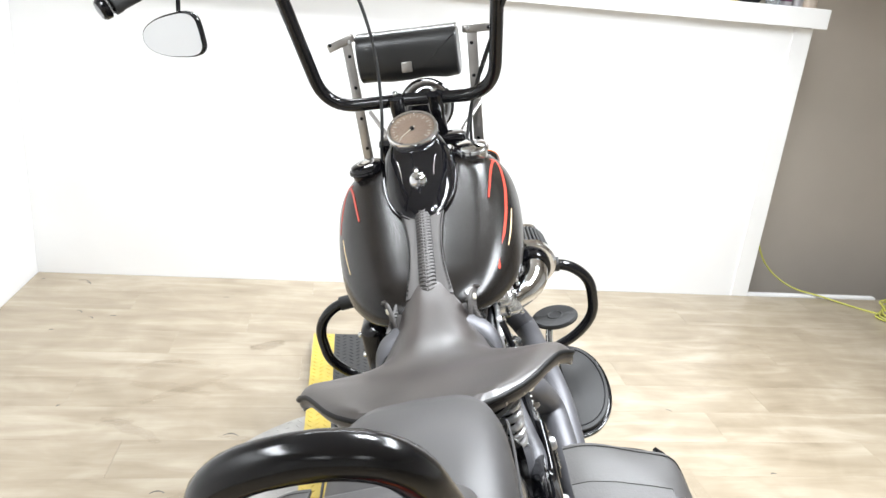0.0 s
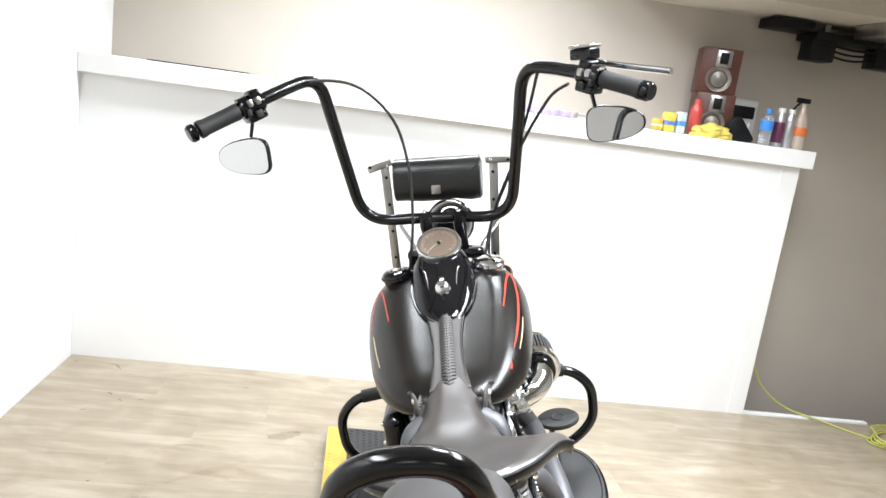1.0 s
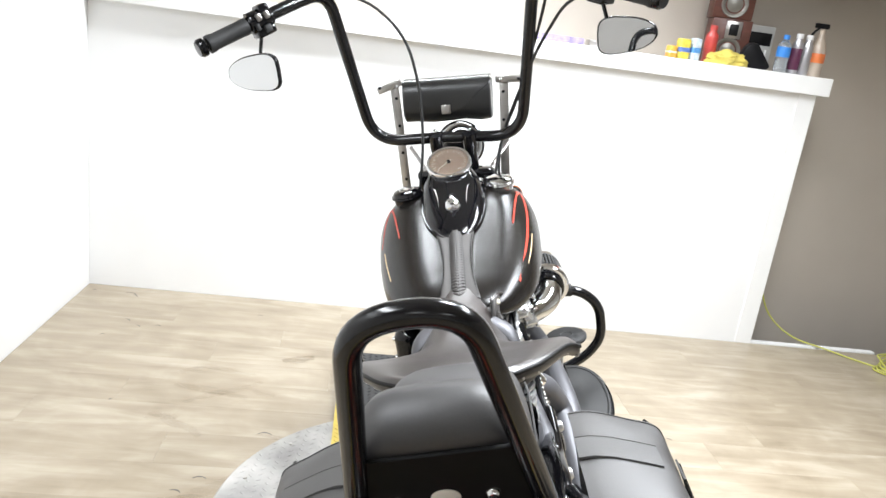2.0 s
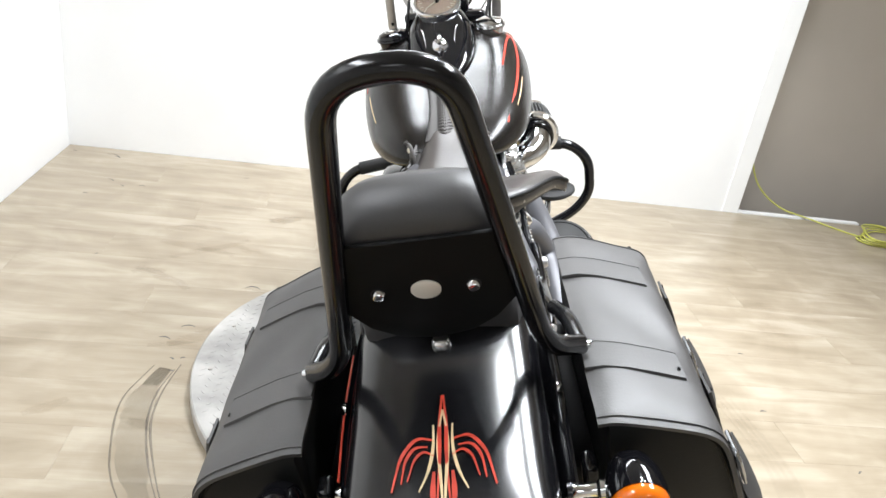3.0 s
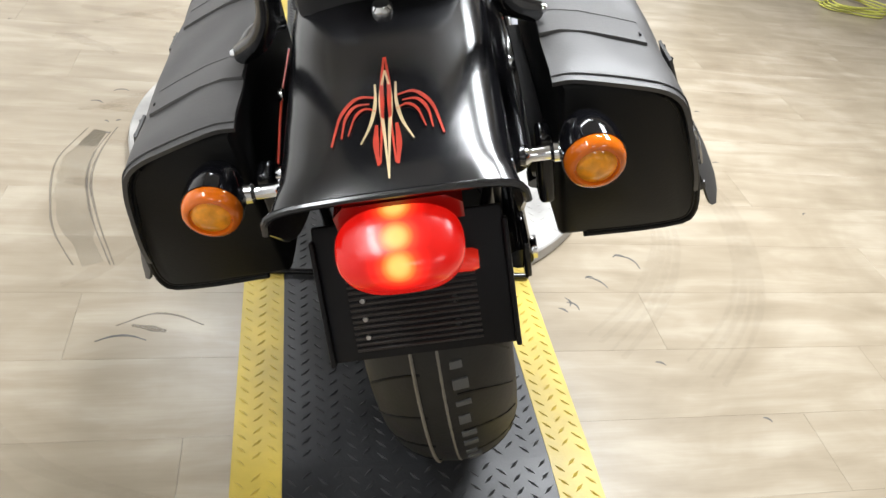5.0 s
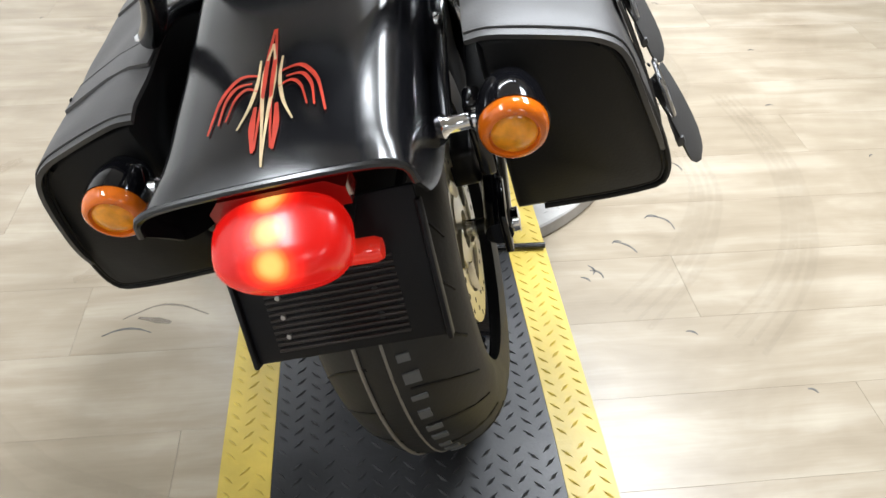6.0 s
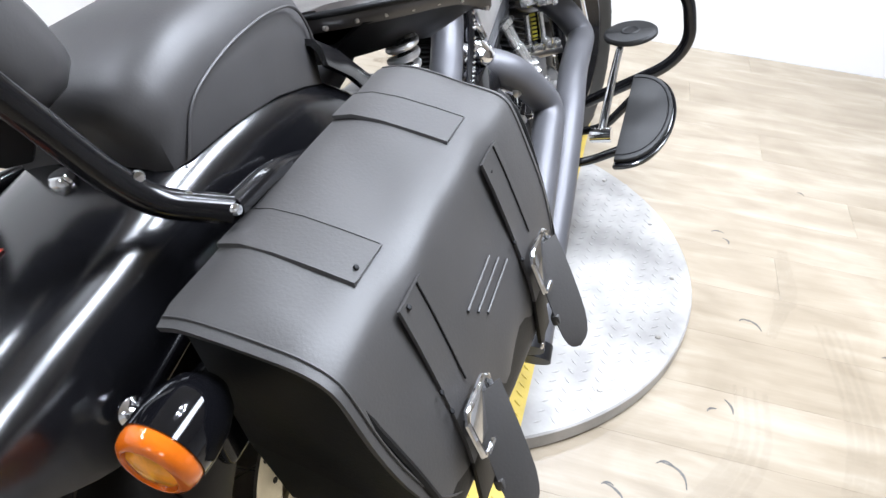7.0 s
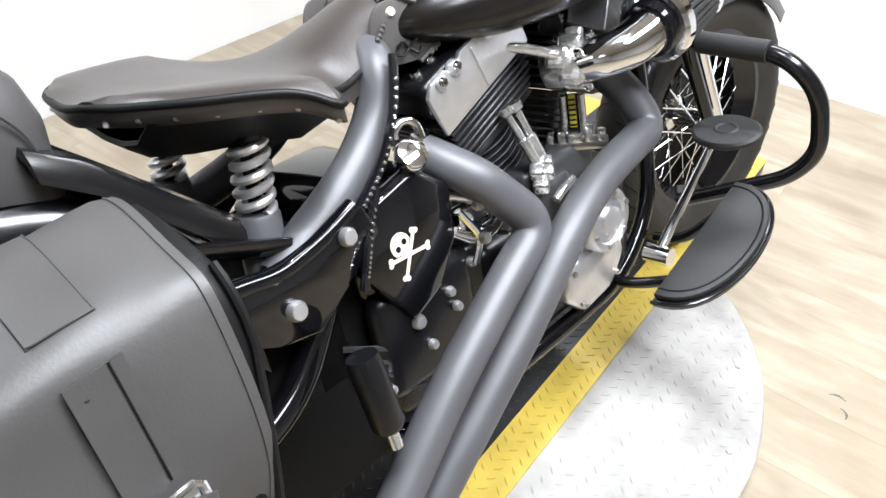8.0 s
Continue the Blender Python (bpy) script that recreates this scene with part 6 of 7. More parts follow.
    for x, y, z, r in ((0.142, 0.968, 0.528, 0.012), (0.15, 0.985, 0.522, 0.011), (0.15, 0.966, 0.508, 0.013), (0.146, 0.99, 0.538, 0.009)):
        part("knuckle", box(-r, r, -r, r, -r, r, r * 0.45, 3), M_CAST, chest, "chrome pushrod knuckle", m=Matrix.Translation((x, y, z)) @ Matrix.Rotation(0.6, 4, "Z") @ Matrix.Rotation(0.5, 4, "X"))
    part("oil_line", tube([(0.152, 1.047, 0.484), (0.156, 1.015, 0.481), (0.156, 0.992, 0.470)], 0.0078, 12, 0.03), M_CAST, chest, "short chrome oil line")
    # front pushrods: a chrome bracket with a striped tag between its bars
    top, low = Vector((0.119, 1.128, 0.609)), Vector((0.119, 1.106, 0.539))
    bm = Matrix.Translation(low) @ Matrix.Rotation(radians(-57), 4, "Z")
    rise = (top - low).z
    post = part("pushrod_bracket", tube([(0.004, -0.016, 0), (0.004, -0.015, rise)], 0.0065, 12), M_CAST, bike, "chrome bracket round the front pushrods", m=bm)
    part("bracket_bar", tube([(0.004, 0.017, 0), (0.004, 0.016, rise)], 0.0065, 12), M_CAST, post, m=bm)
    part("bracket_back", box(-0.006, -0.002, -0.014, 0.014, 0.0, rise, 0.001), M_GLOSS, post, m=bm)
    tag = part("yellow_tag", box(-0.001, 0.003, -0.006, 0.006, 0.012, 0.07, 0.001, 1), material("tag_yellow", (0.62, 0.55, 0.05), 0.4), post, "yellow and black striped tag", m=bm)
    for n in range(6):
        part("tag_stripe", box(0.0032, 0.0038, -0.0055, 0.0055, 0.015 + 0.009 * n, 0.0185 + 0.009 * n), M_BLACKPLASTIC, tag, m=bm)
    for dy, w, h in ((-0.042, 0.006, 0.016), (-0.022, 0.007, 0.022), (0.0, 0.012, 0.016), (0.024, 0.007, 0.024), (0.046, 0.007, 0.016)):
        part("lifter_block", box(-0.012, 0.014, dy - w, dy + w, -0.014, h - 0.012, 0.003, 2), M_CAST, chest, "chrome lifter block", m=bm)
    part("lifter_base", box(-0.02, 0.012, -0.052, 0.056, -0.028, -0.012, 0.003, 2), M_STEEL, chest, m=bm)
    # gearbox cover and starter end on the right, primary on the left
    gear = part("gearbox_cover", box(0.10, 0.142, 0.6, 0.8, 0.3, 0.485, 0.025, 3), M_ENGINE, bike, "black gearbox side cover")
    for y, z in ((0.737, 0.431), (0.668, 0.418), (0.79, 0.455), (0.746, 0.40), (0.685, 0.367)):
        bolt((0.141, y, z), (1, 0, 0.1), 0.0118 if y == 0.668 else 0.0085, gear, M_ALU, 0.012)
    bolt((0.1, 0.59, 0.343), (1, 0, 0.1), 0.0118, gear, M_ALU, 0.06)
    link = part("clutch_arm", tube([(0.13, 0.765, 0.575), (0.15, 0.80, 0.56), (0.165, 0.84, 0.53), (0.168, 0.875, 0.5)], 0.0075, 10, 0.03), M_CHROME, bike, "chrome linkage")
    part("linkage_bracket", merge(box(0.12, 0.15, 0.775, 0.85, 0.5, 0.545, 0.01, 2), tube([(0.14, 0.77, 0.515), (0.155, 0.80, 0.49), (0.158, 0.845, 0.495), (0.15, 0.87, 0.525)], 0.009, 10, 0.02)), M_CHROME, link)
    for pts in ([(0.15, 0.775, 0.55), (0.165, 0.80, 0.5), (0.16, 0.785, 0.46)], [(0.14, 0.79, 0.585), (0.165, 0.835, 0.555), (0.172, 0.88, 0.53)], [(0.15, 0.82, 0.5), (0.168, 0.86, 0.475), (0.16, 0.9, 0.47)]):
        part("link_rod", tube(pts, 0.0055, 8, 0.02), M_CHROME, link)
    for p in ((0.165, 0.80, 0.552), (0.168, 0.86, 0.515), (0.168, 0.80, 0.497), (0.172, 0.878, 0.53)):
        bolt(p, (1, 0, 0.3), 0.0095, link, M_STEEL, 0.012)
    out = []
    for k in range(40):
        a = 2 * math.pi * k / 40
        cy = 1.08 if math.cos(a) > 0 else 0.74
        out.append((cy + 0.115 * math.cos(a), 0.36 + 0.115 * math.sin(a)))
    bm = prism(out, 0.075, 0.018)
    bm.transform(Matrix(((0, 0, -1, -0.125), (1, 0, 0, 0), (0, 1, 0, 0), (0, 0, 0, 1))))
    prim = part("primary_cover", bm, M_GLOSS, bike, "gloss black primary cover")
    part("derby_cover", lathe([(0, 0.0), (0.072, 0.0), (0.072, 0.006), (0.06, 0.012), (0, 0.013)], 36, (-0.199, 0.76, 0.37), (-1, 0.76, 0.37)), M_GLOSS, prim)
    # air filter: chrome elbow and pleated cone ahead of it
    elbow = part("intake_elbow", tube([(0.165, 1.083, 0.672), (0.195, 1.096, 0.681), (0.222, 1.125, 0.69), (0.229, 1.16, 0.699), (0.23, 1.185, 0.705)], (0.033, 0.039), 28, 0.03, steps=10), M_CHROME, bike, "polished chrome intake elbow")
    part("elbow_ring", lathe([(0.038, 0.0), (0.045, 0.002), (0.047, 0.008), (0.047, 0.02), (0.04, 0.024)], 32, (0.2294, 1.165, 0.7005), (0.23, 1.185, 0.705)), M_GLOSS, elbow, "black rubber ring")
    body = part("throttle_body", lathe([(0, 0), (0.03, 0), (0.034, 0.012), (0.034, 0.03), (0.041, 0.034), (0.041, 0.052), (0.035, 0.06), (0.0, 0.062)], 28, (0.105, 1.062, 0.662), (0.195, 1.1, 0.684)), M_CAST, elbow, "pale cast throttle body")
    for c, r in (((0.15, 1.075, 0.70), 0.02), ((0.16, 1.06, 0.665), 0.021), ((0.163, 1.08, 0.645), 0.014), ((0.14, 1.05, 0.69), 0.018), ((0.172, 1.07, 0.685), 0.015), ((0.15, 1.085, 0.715), 0.014)):
        part("casting", box(-r, r, -r * 0.8, r * 0.8, -r, r, r * 0.45, 4), M_CAST, body, m=Matrix.Translation(c) @ Matrix.Rotation(radians(25), 4, "Z") @ Matrix.Rotation(radians(-20), 4, "X"))
    part("throttle_arm", tube([(0.145, 1.055, 0.69), (0.14, 1.02, 0.707), (0.13, 0.975, 0.727), (0.12, 0.95, 0.735)], 0.0085, 12, 0.03), M_CAST, body, "pale throttle arm")
    for dy, dz in ((-0.02, 0.03), (0.02, 0.015), (0.0, -0.03), (0.012, 0.05)):
        bolt((0.178, 1.07 + dy, 0.668 + dz), (1, 0, 0.3), 0.007, body, M_CHROME, 0.01)
    part("fuel_coil", lathe([(0, 0), (0.02, 0), (0.02, 0.004)] + [(0.02 if k % 2 else 0.017, 0.006 + 0.005 * k) for k in range(10)] + [(0.02, 0.056), (0.0, 0.06)], 20, (0.125, 1.06, 0.735), (0.10, 1.1, 0.77)), M_BAR, body, "ribbed black coil")
    f0, f1 = Vector((0.228, 1.185, 0.704)), Vector((0.232, 1.33, 0.725))
    flt = part("air_filter", lathe([(0, 0), (0.058, 0), (0.064, 0.006), (0.064, 0.022), (0.05, 0.026), (0.044, 0.12), (0.05, 0.122), (0.05, 0.138), (0.04, 0.146), (0, 0.148)], 40, f0, f1), M_CHROME, bike, "cone air filter with chrome ends and dark pleats")
    axis = (f1 - f0).normalized()
    sx = Vector((1, 0, 0))
    sz = sx.cross(axis)
    for k in range(32):
        a = 2 * math.pi * k / 32
        d = sx * math.cos(a) + sz * math.sin(a)
        part("pleat", tube([f0 + axis * 0.024 + d * 0.057, f0 + axis * 0.122 + d * 0.047], 0.0042, 5), M_RUBBER, flt)


def build_exhaust():
    rear_pipe = [(0.08, 0.775, 0.635), (0.12, 0.785, 0.618), (0.166, 0.808, 0.592), (0.204, 0.888, 0.487), (0.211, 0.8, 0.446), (0.2235, 0.637, 0.356), (0.232, 0.53, 0.28), (0.24, 0.46, 0.232)]
    front_pipe = [(0.09, 1.19, 0.64), (0.13, 1.205, 0.61), (0.165, 1.222, 0.565), (0.192, 1.225, 0.515), (0.214, 1.03, 0.50), (0.23, 0.92, 0.462), (0.234, 0.8, 0.37), (0.235, 0.637, 0.266), (0.234, 0.5, 0.174)]
    for pts in (rear_pipe, front_pipe):
        pipe = part("exhaust_pipe", tube(pts, 0.0302, 28, 0.085, steps=10), M_PIPE, bike, "charcoal heat-shielded exhaust pipe")
        a, b = Vector(pts[-1]), Vector(pts[-2])
        part("pipe_tip", lathe([(0.025, 0.0), (0.0325, 0.0), (0.0325, 0.03), (0.031, 0.032)], 22, a + (a - b).normalized() * 0.002, b), M_BLACKPLASTIC, pipe)
        p, q = Vector(pts[0]), Vector(pts[1])
        part("flange", lathe([(0.0, 0), (0.036, 0), (0.036, 0.012), (0.03, 0.018), (0, 0.018)], 22, p, q), M_CHROME, pipe)
    part("pipe_clamp", box(0.226, 0.262, 0.475, 0.505, 0.215, 0.275, 0.006, 2), M_CHROME, bike, "chrome pipe bracket")


def build_frame():
    for s in (-1, 1):
        part("frame_tube", tube([(s * 0.06, 0.745, 0.785), (s * 0.094, 0.73, 0.768), (s * 0.1, 0.708, 0.718), (s * 0.108, 0.66, 0.674), (s * 0.122, 0.597, 0.644), (s * 0.14, 0.52, 0.62), (s * 0.145, 0.48, 0.598)], 0.0275, 20, 0.06), M_PIPE, bike, "charcoal frame tube curving down from the seat")
        # gloss casting under the spring post
        out = [(0.60, 0.645), (0.62, 0.60), (0.57, 0.565), (0.50, 0.515), (0.44, 0.53), (0.36, 0.575), (0.3, 0.62), (0.36, 0.635), (0.47, 0.615), (0.54, 0.63)]
        bm = prism([(y, z) for y, z in out], 0.026, 0.006)
        bm.transform(Matrix(((0, 0, s, s * 0.148), (1, 0, 0, 0), (0, 1, 0, 0), (0, 0, 0, 1))))
        cast = part("frame_casting", bm, M_GLOSS, bike, "gloss black frame casting")
        part("casting_edge", tube([(s * 0.16, 0.3, 0.618), (s * 0.163, 0.36, 0.63), (s * 0.163, 0.42, 0.622), (s * 0.163, 0.47, 0.611), (s * 0.163, 0.54, 0.625), (s * 0.16, 0.595, 0.643)], 0.0125, 14, 0.03), M_GLOSS, cast)
        bolt((s * 0.174, 0.566, 0.618), (s, 0, 0.15), 0.0125, cast, M_ALU, 0.012)
        bolt((s * 0.174, 0.472, 0.566), (s, 0, 0.15), 0.0135, cast, M_ALU, 0.014)
        part("down_tube", tube([(s * 0.05, 1.33, 0.84), (s * 0.09, 1.36, 0.6), (s * 0.12, 1.34, 0.3), (s * 0.13, 1.2, 0.19), (s * 0.125, 0.7, 0.19), (s * 0.08, 0.62, 0.2), (s * 0.055, 0.55, 0.27)], 0.017, 12, 0.1), M_GLOSS, bike, "black frame tube")
        # strut between fender and spring post
        part("seat_strut", thick(loft([[(s * (0.118 + dx), y, z) for dx, z in ((-0.03, z0 + 0.004), (0.0, z0), (0.008, z0 - 0.012), (0.01, z1))] for y, z0, z1 in ((0.29, 0.832, 0.80), (0.335, 0.803, 0.768), (0.4, 0.742, 0.70), (0.45, 0.693, 0.645), (0.49, 0.655, 0.605))], caps=False, loop=False), 0.008), M_SATIN, bike, "flat black strut beside the fender")
        # shock canister
        part("shock_canister", lathe([(0, 0), (0.021, 0), (0.0225, 0.006), (0.0225, 0.1), (0.018, 0.108), (0, 0.108)], 24, (s * 0.214, 0.518, 0.485), (s * 0.236, 0.517, 0.38)), M_ENGINE, bike, "black shock canister")
        part("shock_eye", tube([(s * 0.236, 0.517, 0.38), (s * 0.242, 0.516, 0.352)], 0.0095, 12), M_CHROME, bike, "chrome lower eye")
    # oil tank with its painted emblem
    bm = prism([(0.625, 0.628), (0.705, 0.648), (0.765, 0.60), (0.76, 0.52), (0.715, 0.455), (0.655, 0.43), (0.585, 0.545)], 0.03, 0.01)
    bm.transform(Matrix(((0, 0, 1, 0.128), (1, 0, 0, 0), (0, 1, 0, 0), (0, 0, 0, 1))))
    oil = part("oil_tank", merge(bm, box(-0.13, 0.125, 0.6, 0.76, 0.46, 0.63, 0.03, 3)), M_GLOSS, bike, "gloss black oil tank with a skull emblem")
    em = Matrix.Translation((0.1585, 0.663, 0.543)) @ Matrix(((0, 0, 1, 0), (1, 0, 0, 0), (0, 1, 0, 0), (0, 0, 0, 1))) @ Matrix.Rotation(radians(31), 4, "Z")
    skull = [(0.017 * math.cos(a) * (1 if math.sin(a) > -0.3 else 0.72), 0.0155 + 0.02 * math.sin(a)) for a in (2 * math.pi * k / 24 for k in range(24))]
    part("emblem", prism(skull, 0.0012, 0.0, m=em), M_BONE, oil, "ivory skull and crossed bones emblem")
    for ang in (35, 145):
        d = Vector((math.cos(radians(ang)), math.sin(radians(ang)), 0))
        n = Vector((-d.y, d.x, 0))
        o = Vector((0, -0.008, 0))
        depth = 0.0009 if ang < 90 else 0.0006
        shapes = [prism([(p.x, p.y) for p in (o + d * 0.034 + n * 0.0028, o - d * 0.034 + n * 0.0028, o - d * 0.034 - n * 0.0028, o + d * 0.034 - n * 0.0028)], depth, 0.0, m=em)]
        for f in (-1, 1):
            for side in (-1, 1):
                q = o + d * f * 0.034 + n * side * 0.0034
                shapes.append(prism([(q.x + 0.0042 * math.cos(a), q.y + 0.0042 * math.sin(a)) for a in (2 * math.pi * k / 12 for k in range(12))], depth + 0.0001 + 0.00005 * side, 0.0, m=em))
        part("emblem_bone", merge(*shapes), M_BONE, oil)
    for sx in (-1, 1):
        part("emblem_eye", prism([(sx * 0.007 + 0.0042 * math.cos(a), 0.0155 + 0.005 * math.sin(a)) for a in (2 * math.pi * k / 10 for k in range(10))], 0.0017, 0.0, m=em), M_GLOSS, oil)
    cap = part("oil_filler", lathe([(0, 0), (0.017, 0), (0.018, 0.018), (0.0225, 0.02), (0.0235, 0.03), (0.021, 0.036), (0.012, 0.039), (0, 0.04)], 28, (0.13, 0.713, 0.644), (0.19, 0.707, 0.70)), M_CHROME, bike, "chrome oil filler cap")
    part("filler_loop", tube([(0.135, 0.701, 0.687), (0.135, 0.703, 0.698), (0.135, 0.714, 0.705), (0.140, 0.726, 0.705), (0.145, 0.735, 0.695), (0.150, 0.735, 0.679)], 0.0058, 10, 0.012), M_CHROME, cap, "chrome wire loop")
    part("filler_stem", tube([(0.140, 0.739, 0.641), (0.140, 0.726, 0.630), (0.140, 0.714, 0.612)], 0.004, 8), M_CHROME, cap)
    for pts in ([(0.13, 0.73, 0.79), (0.145, 0.705, 0.735), (0.15, 0.665, 0.674), (0.155, 0.622, 0.64), (0.165, 0.58, 0.62)], [(0.155, 0.64, 0.648), (0.17, 0.605, 0.61), (0.178, 0.582, 0.57), (0.178, 0.57, 0.54)]):
        hose = part("braided_hose", tube(pts, 0.0065, 8, 0.05), M_BAR, bike, "black hose with chrome fittings")
        line = rounded(pts, 0.05, 5)
        for k in range(1, len(line) - 1):
            part("hose_stud", lathe([(0, 0), (0.003, 0), (0.002, 0.003), (0, 0.0035)], 8, line[k] + Vector((0.0055, 0, 0.002)), line[k] + Vector((1, 0, 0.4))), M_CHROME, hose)
    # wiring and small black boxes that fill the middle of the frame
    part("battery_box", box(-0.1, 0.1, 0.5, 0.585, 0.36, 0.6, 0.015, 2), M_DULL, bike)
    for k in range(4):
        part("wire", tube([(0.1, 0.56, 0.42 - 0.02 * k), (0.14, 0.62, 0.40 - 0.025 * k), (0.13, 0.7, 0.34 - 0.02 * k)], 0.005, 6, 0.04), M_RUBBER, bike)
    horn = part("horn_cover", box(-0.215, -0.14, 1.06, 1.2, 0.5, 0.675, 0.03, 4), M_GLOSS, bike, "gloss black horn cover")
    for z in (0.53, 0.59, 0.645):
        bolt((-0.214, 1.09, z), (-1, 0, 0.2), 0.007, horn)
    # added box: its deep black stands in for the shaded gap by the wheel
    part("dark_gap_filler", box(0.05, 0.10, 0.34, 0.62, 0.19, 0.52, 0.02, 3), M_DULL, bike, "added black box standing in for the dark gap by the wheel")
    part("side_stand", tube([(-0.16, 0.95, 0.22), (-0.27, 0.93, 0.06), (-0.30, 0.90, -0.075)], 0.012, 10, 0.05), M_BAR, bike, "black side stand")
    part("stand_foot", box(-0.335, -0.275, 0.865, 0.935, -0.09, -0.079, 0.003), M_BAR, bike)


def half_moon(n=26, length=0.17, out=0.118):
    pts = []
    for k in range(n):
        a = math.pi * k / (n - 1)
        pts.append((out * math.sin(a) ** 0.8, -length * math.cos(a)))
    return pts


def build_controls():
    for s in (-1, 1):
        # floorboard, sloping up to the front
        m = Matrix.Translation((s * 0.27, 1.25, 0.283)) @ Matrix.Rotation(radians(15), 4, "X") @ Matrix.Diagonal((s, 1, 1, 1))
        board = part("floorboard", prism(half_moon(), 0.014, 0.004), M_BAR, bike, "black half-moon floorboard with a rubber mat", m=m)
        part("rubber_mat", prism([(x * 0.94 + 0.002, y * 0.95) for x, y in half_moon()], 0.012, 0.004), M_RUBBER, board, "ribbed rubber mat", m=m @ Matrix.Translation((0, 0, 0.0145)))
        part("mat_groove", tube([(x * 0.85 + 0.004, y * 0.86, 0.0268) for x, y in half_moon()], 0.0018, 6), M_BLACKPLASTIC, board, m=m)
        part("board_edge", tube([(x, y, 0.012) for x, y in half_moon()], 0.0035, 8, closed=False), M_BAR, board, m=m)
        for y in (-0.1, 0.09):
            part("board_bracket", tube([(s * 0.13, 1.25 + y, 0.22), (s * 0.2, 1.25 + y - 0.01, 0.235), (s * 0.275, 1.25 + y, 0.285 + y * 0.25)], 0.011, 10, 0.04), M_BAR, board)
        # engine guard with its foam sleeve
        guard = [(s * 0.09, 1.43, 0.66), (s * 0.16, 1.425, 0.612), (s * 0.345, 1.415, 0.598), (s * 0.405, 1.43, 0.53), (s * 0.405, 1.45, 0.41), (s * 0.35, 1.46, 0.345), (s * 0.13, 1.44, 0.26)]
        g = part("engine_guard", tube(guard, 0.0155, 14, 0.06, steps=8), M_BAR, bike, "black tubular engine guard")
        part("foam_sleeve", tube([(s * 0.185, 1.4236, 0.61), (s * 0.32, 1.4163, 0.5999)], 0.0205, 16), M_RUBBER, g, "black foam sleeve")
        if s < 0:
            part("heel_peg", lathe([(0, 0), (0.014, 0), (0.016, 0.004), (0.016, 0.07), (0.012, 0.075), (0, 0.075)], 18, (-0.19, 1.33, 0.42), (-1, 1.33, 0.42)), M_RUBBER, bike, "black rubber shifter peg")
            continue
        # pedal pad
        p = Vector((s * 0.28, 1.343, 0.466))
        pad = part("pedal_pad", lathe([(0, 0), (0.046, 0), (0.05, 0.004), (0.05, 0.011), (0.046, 0.0155), (0, 0.017)], 36), M_RUBBER, bike, "oval black rubber pedal pad", m=Matrix.Translation(p) @ Matrix.Rotation(radians(16), 4, "X") @ Matrix.Diagonal((1.28, 0.92, 1, 1)))
        part("pad_ring", lathe([(0.012, 0.0165), (0.015, 0.019), (0.018, 0.0165)], 28), M_RUBBER, pad, m=Matrix.Translation(p) @ Matrix.Rotation(radians(16), 4, "X") @ Matrix.Diagonal((1.28, 0.92, 1, 1)))
        part("pedal_arm", tube([(s * 0.262, 1.335, 0.468), (s * 0.245, 1.29, 0.40), (s * 0.225, 1.19, 0.285)], (0.007, 0.0085), 10, 0.04, flat=1.5), M_CHROME, pad, "chrome pedal arm")
        part("pedal_pivot", lathe([(0, 0), (0.018, 0), (0.018, 0.05), (0, 0.05)], 18, (s * 0.2, 1.19, 0.28), (s * 1, 1.19, 0.28)), M_CHROME, pad)


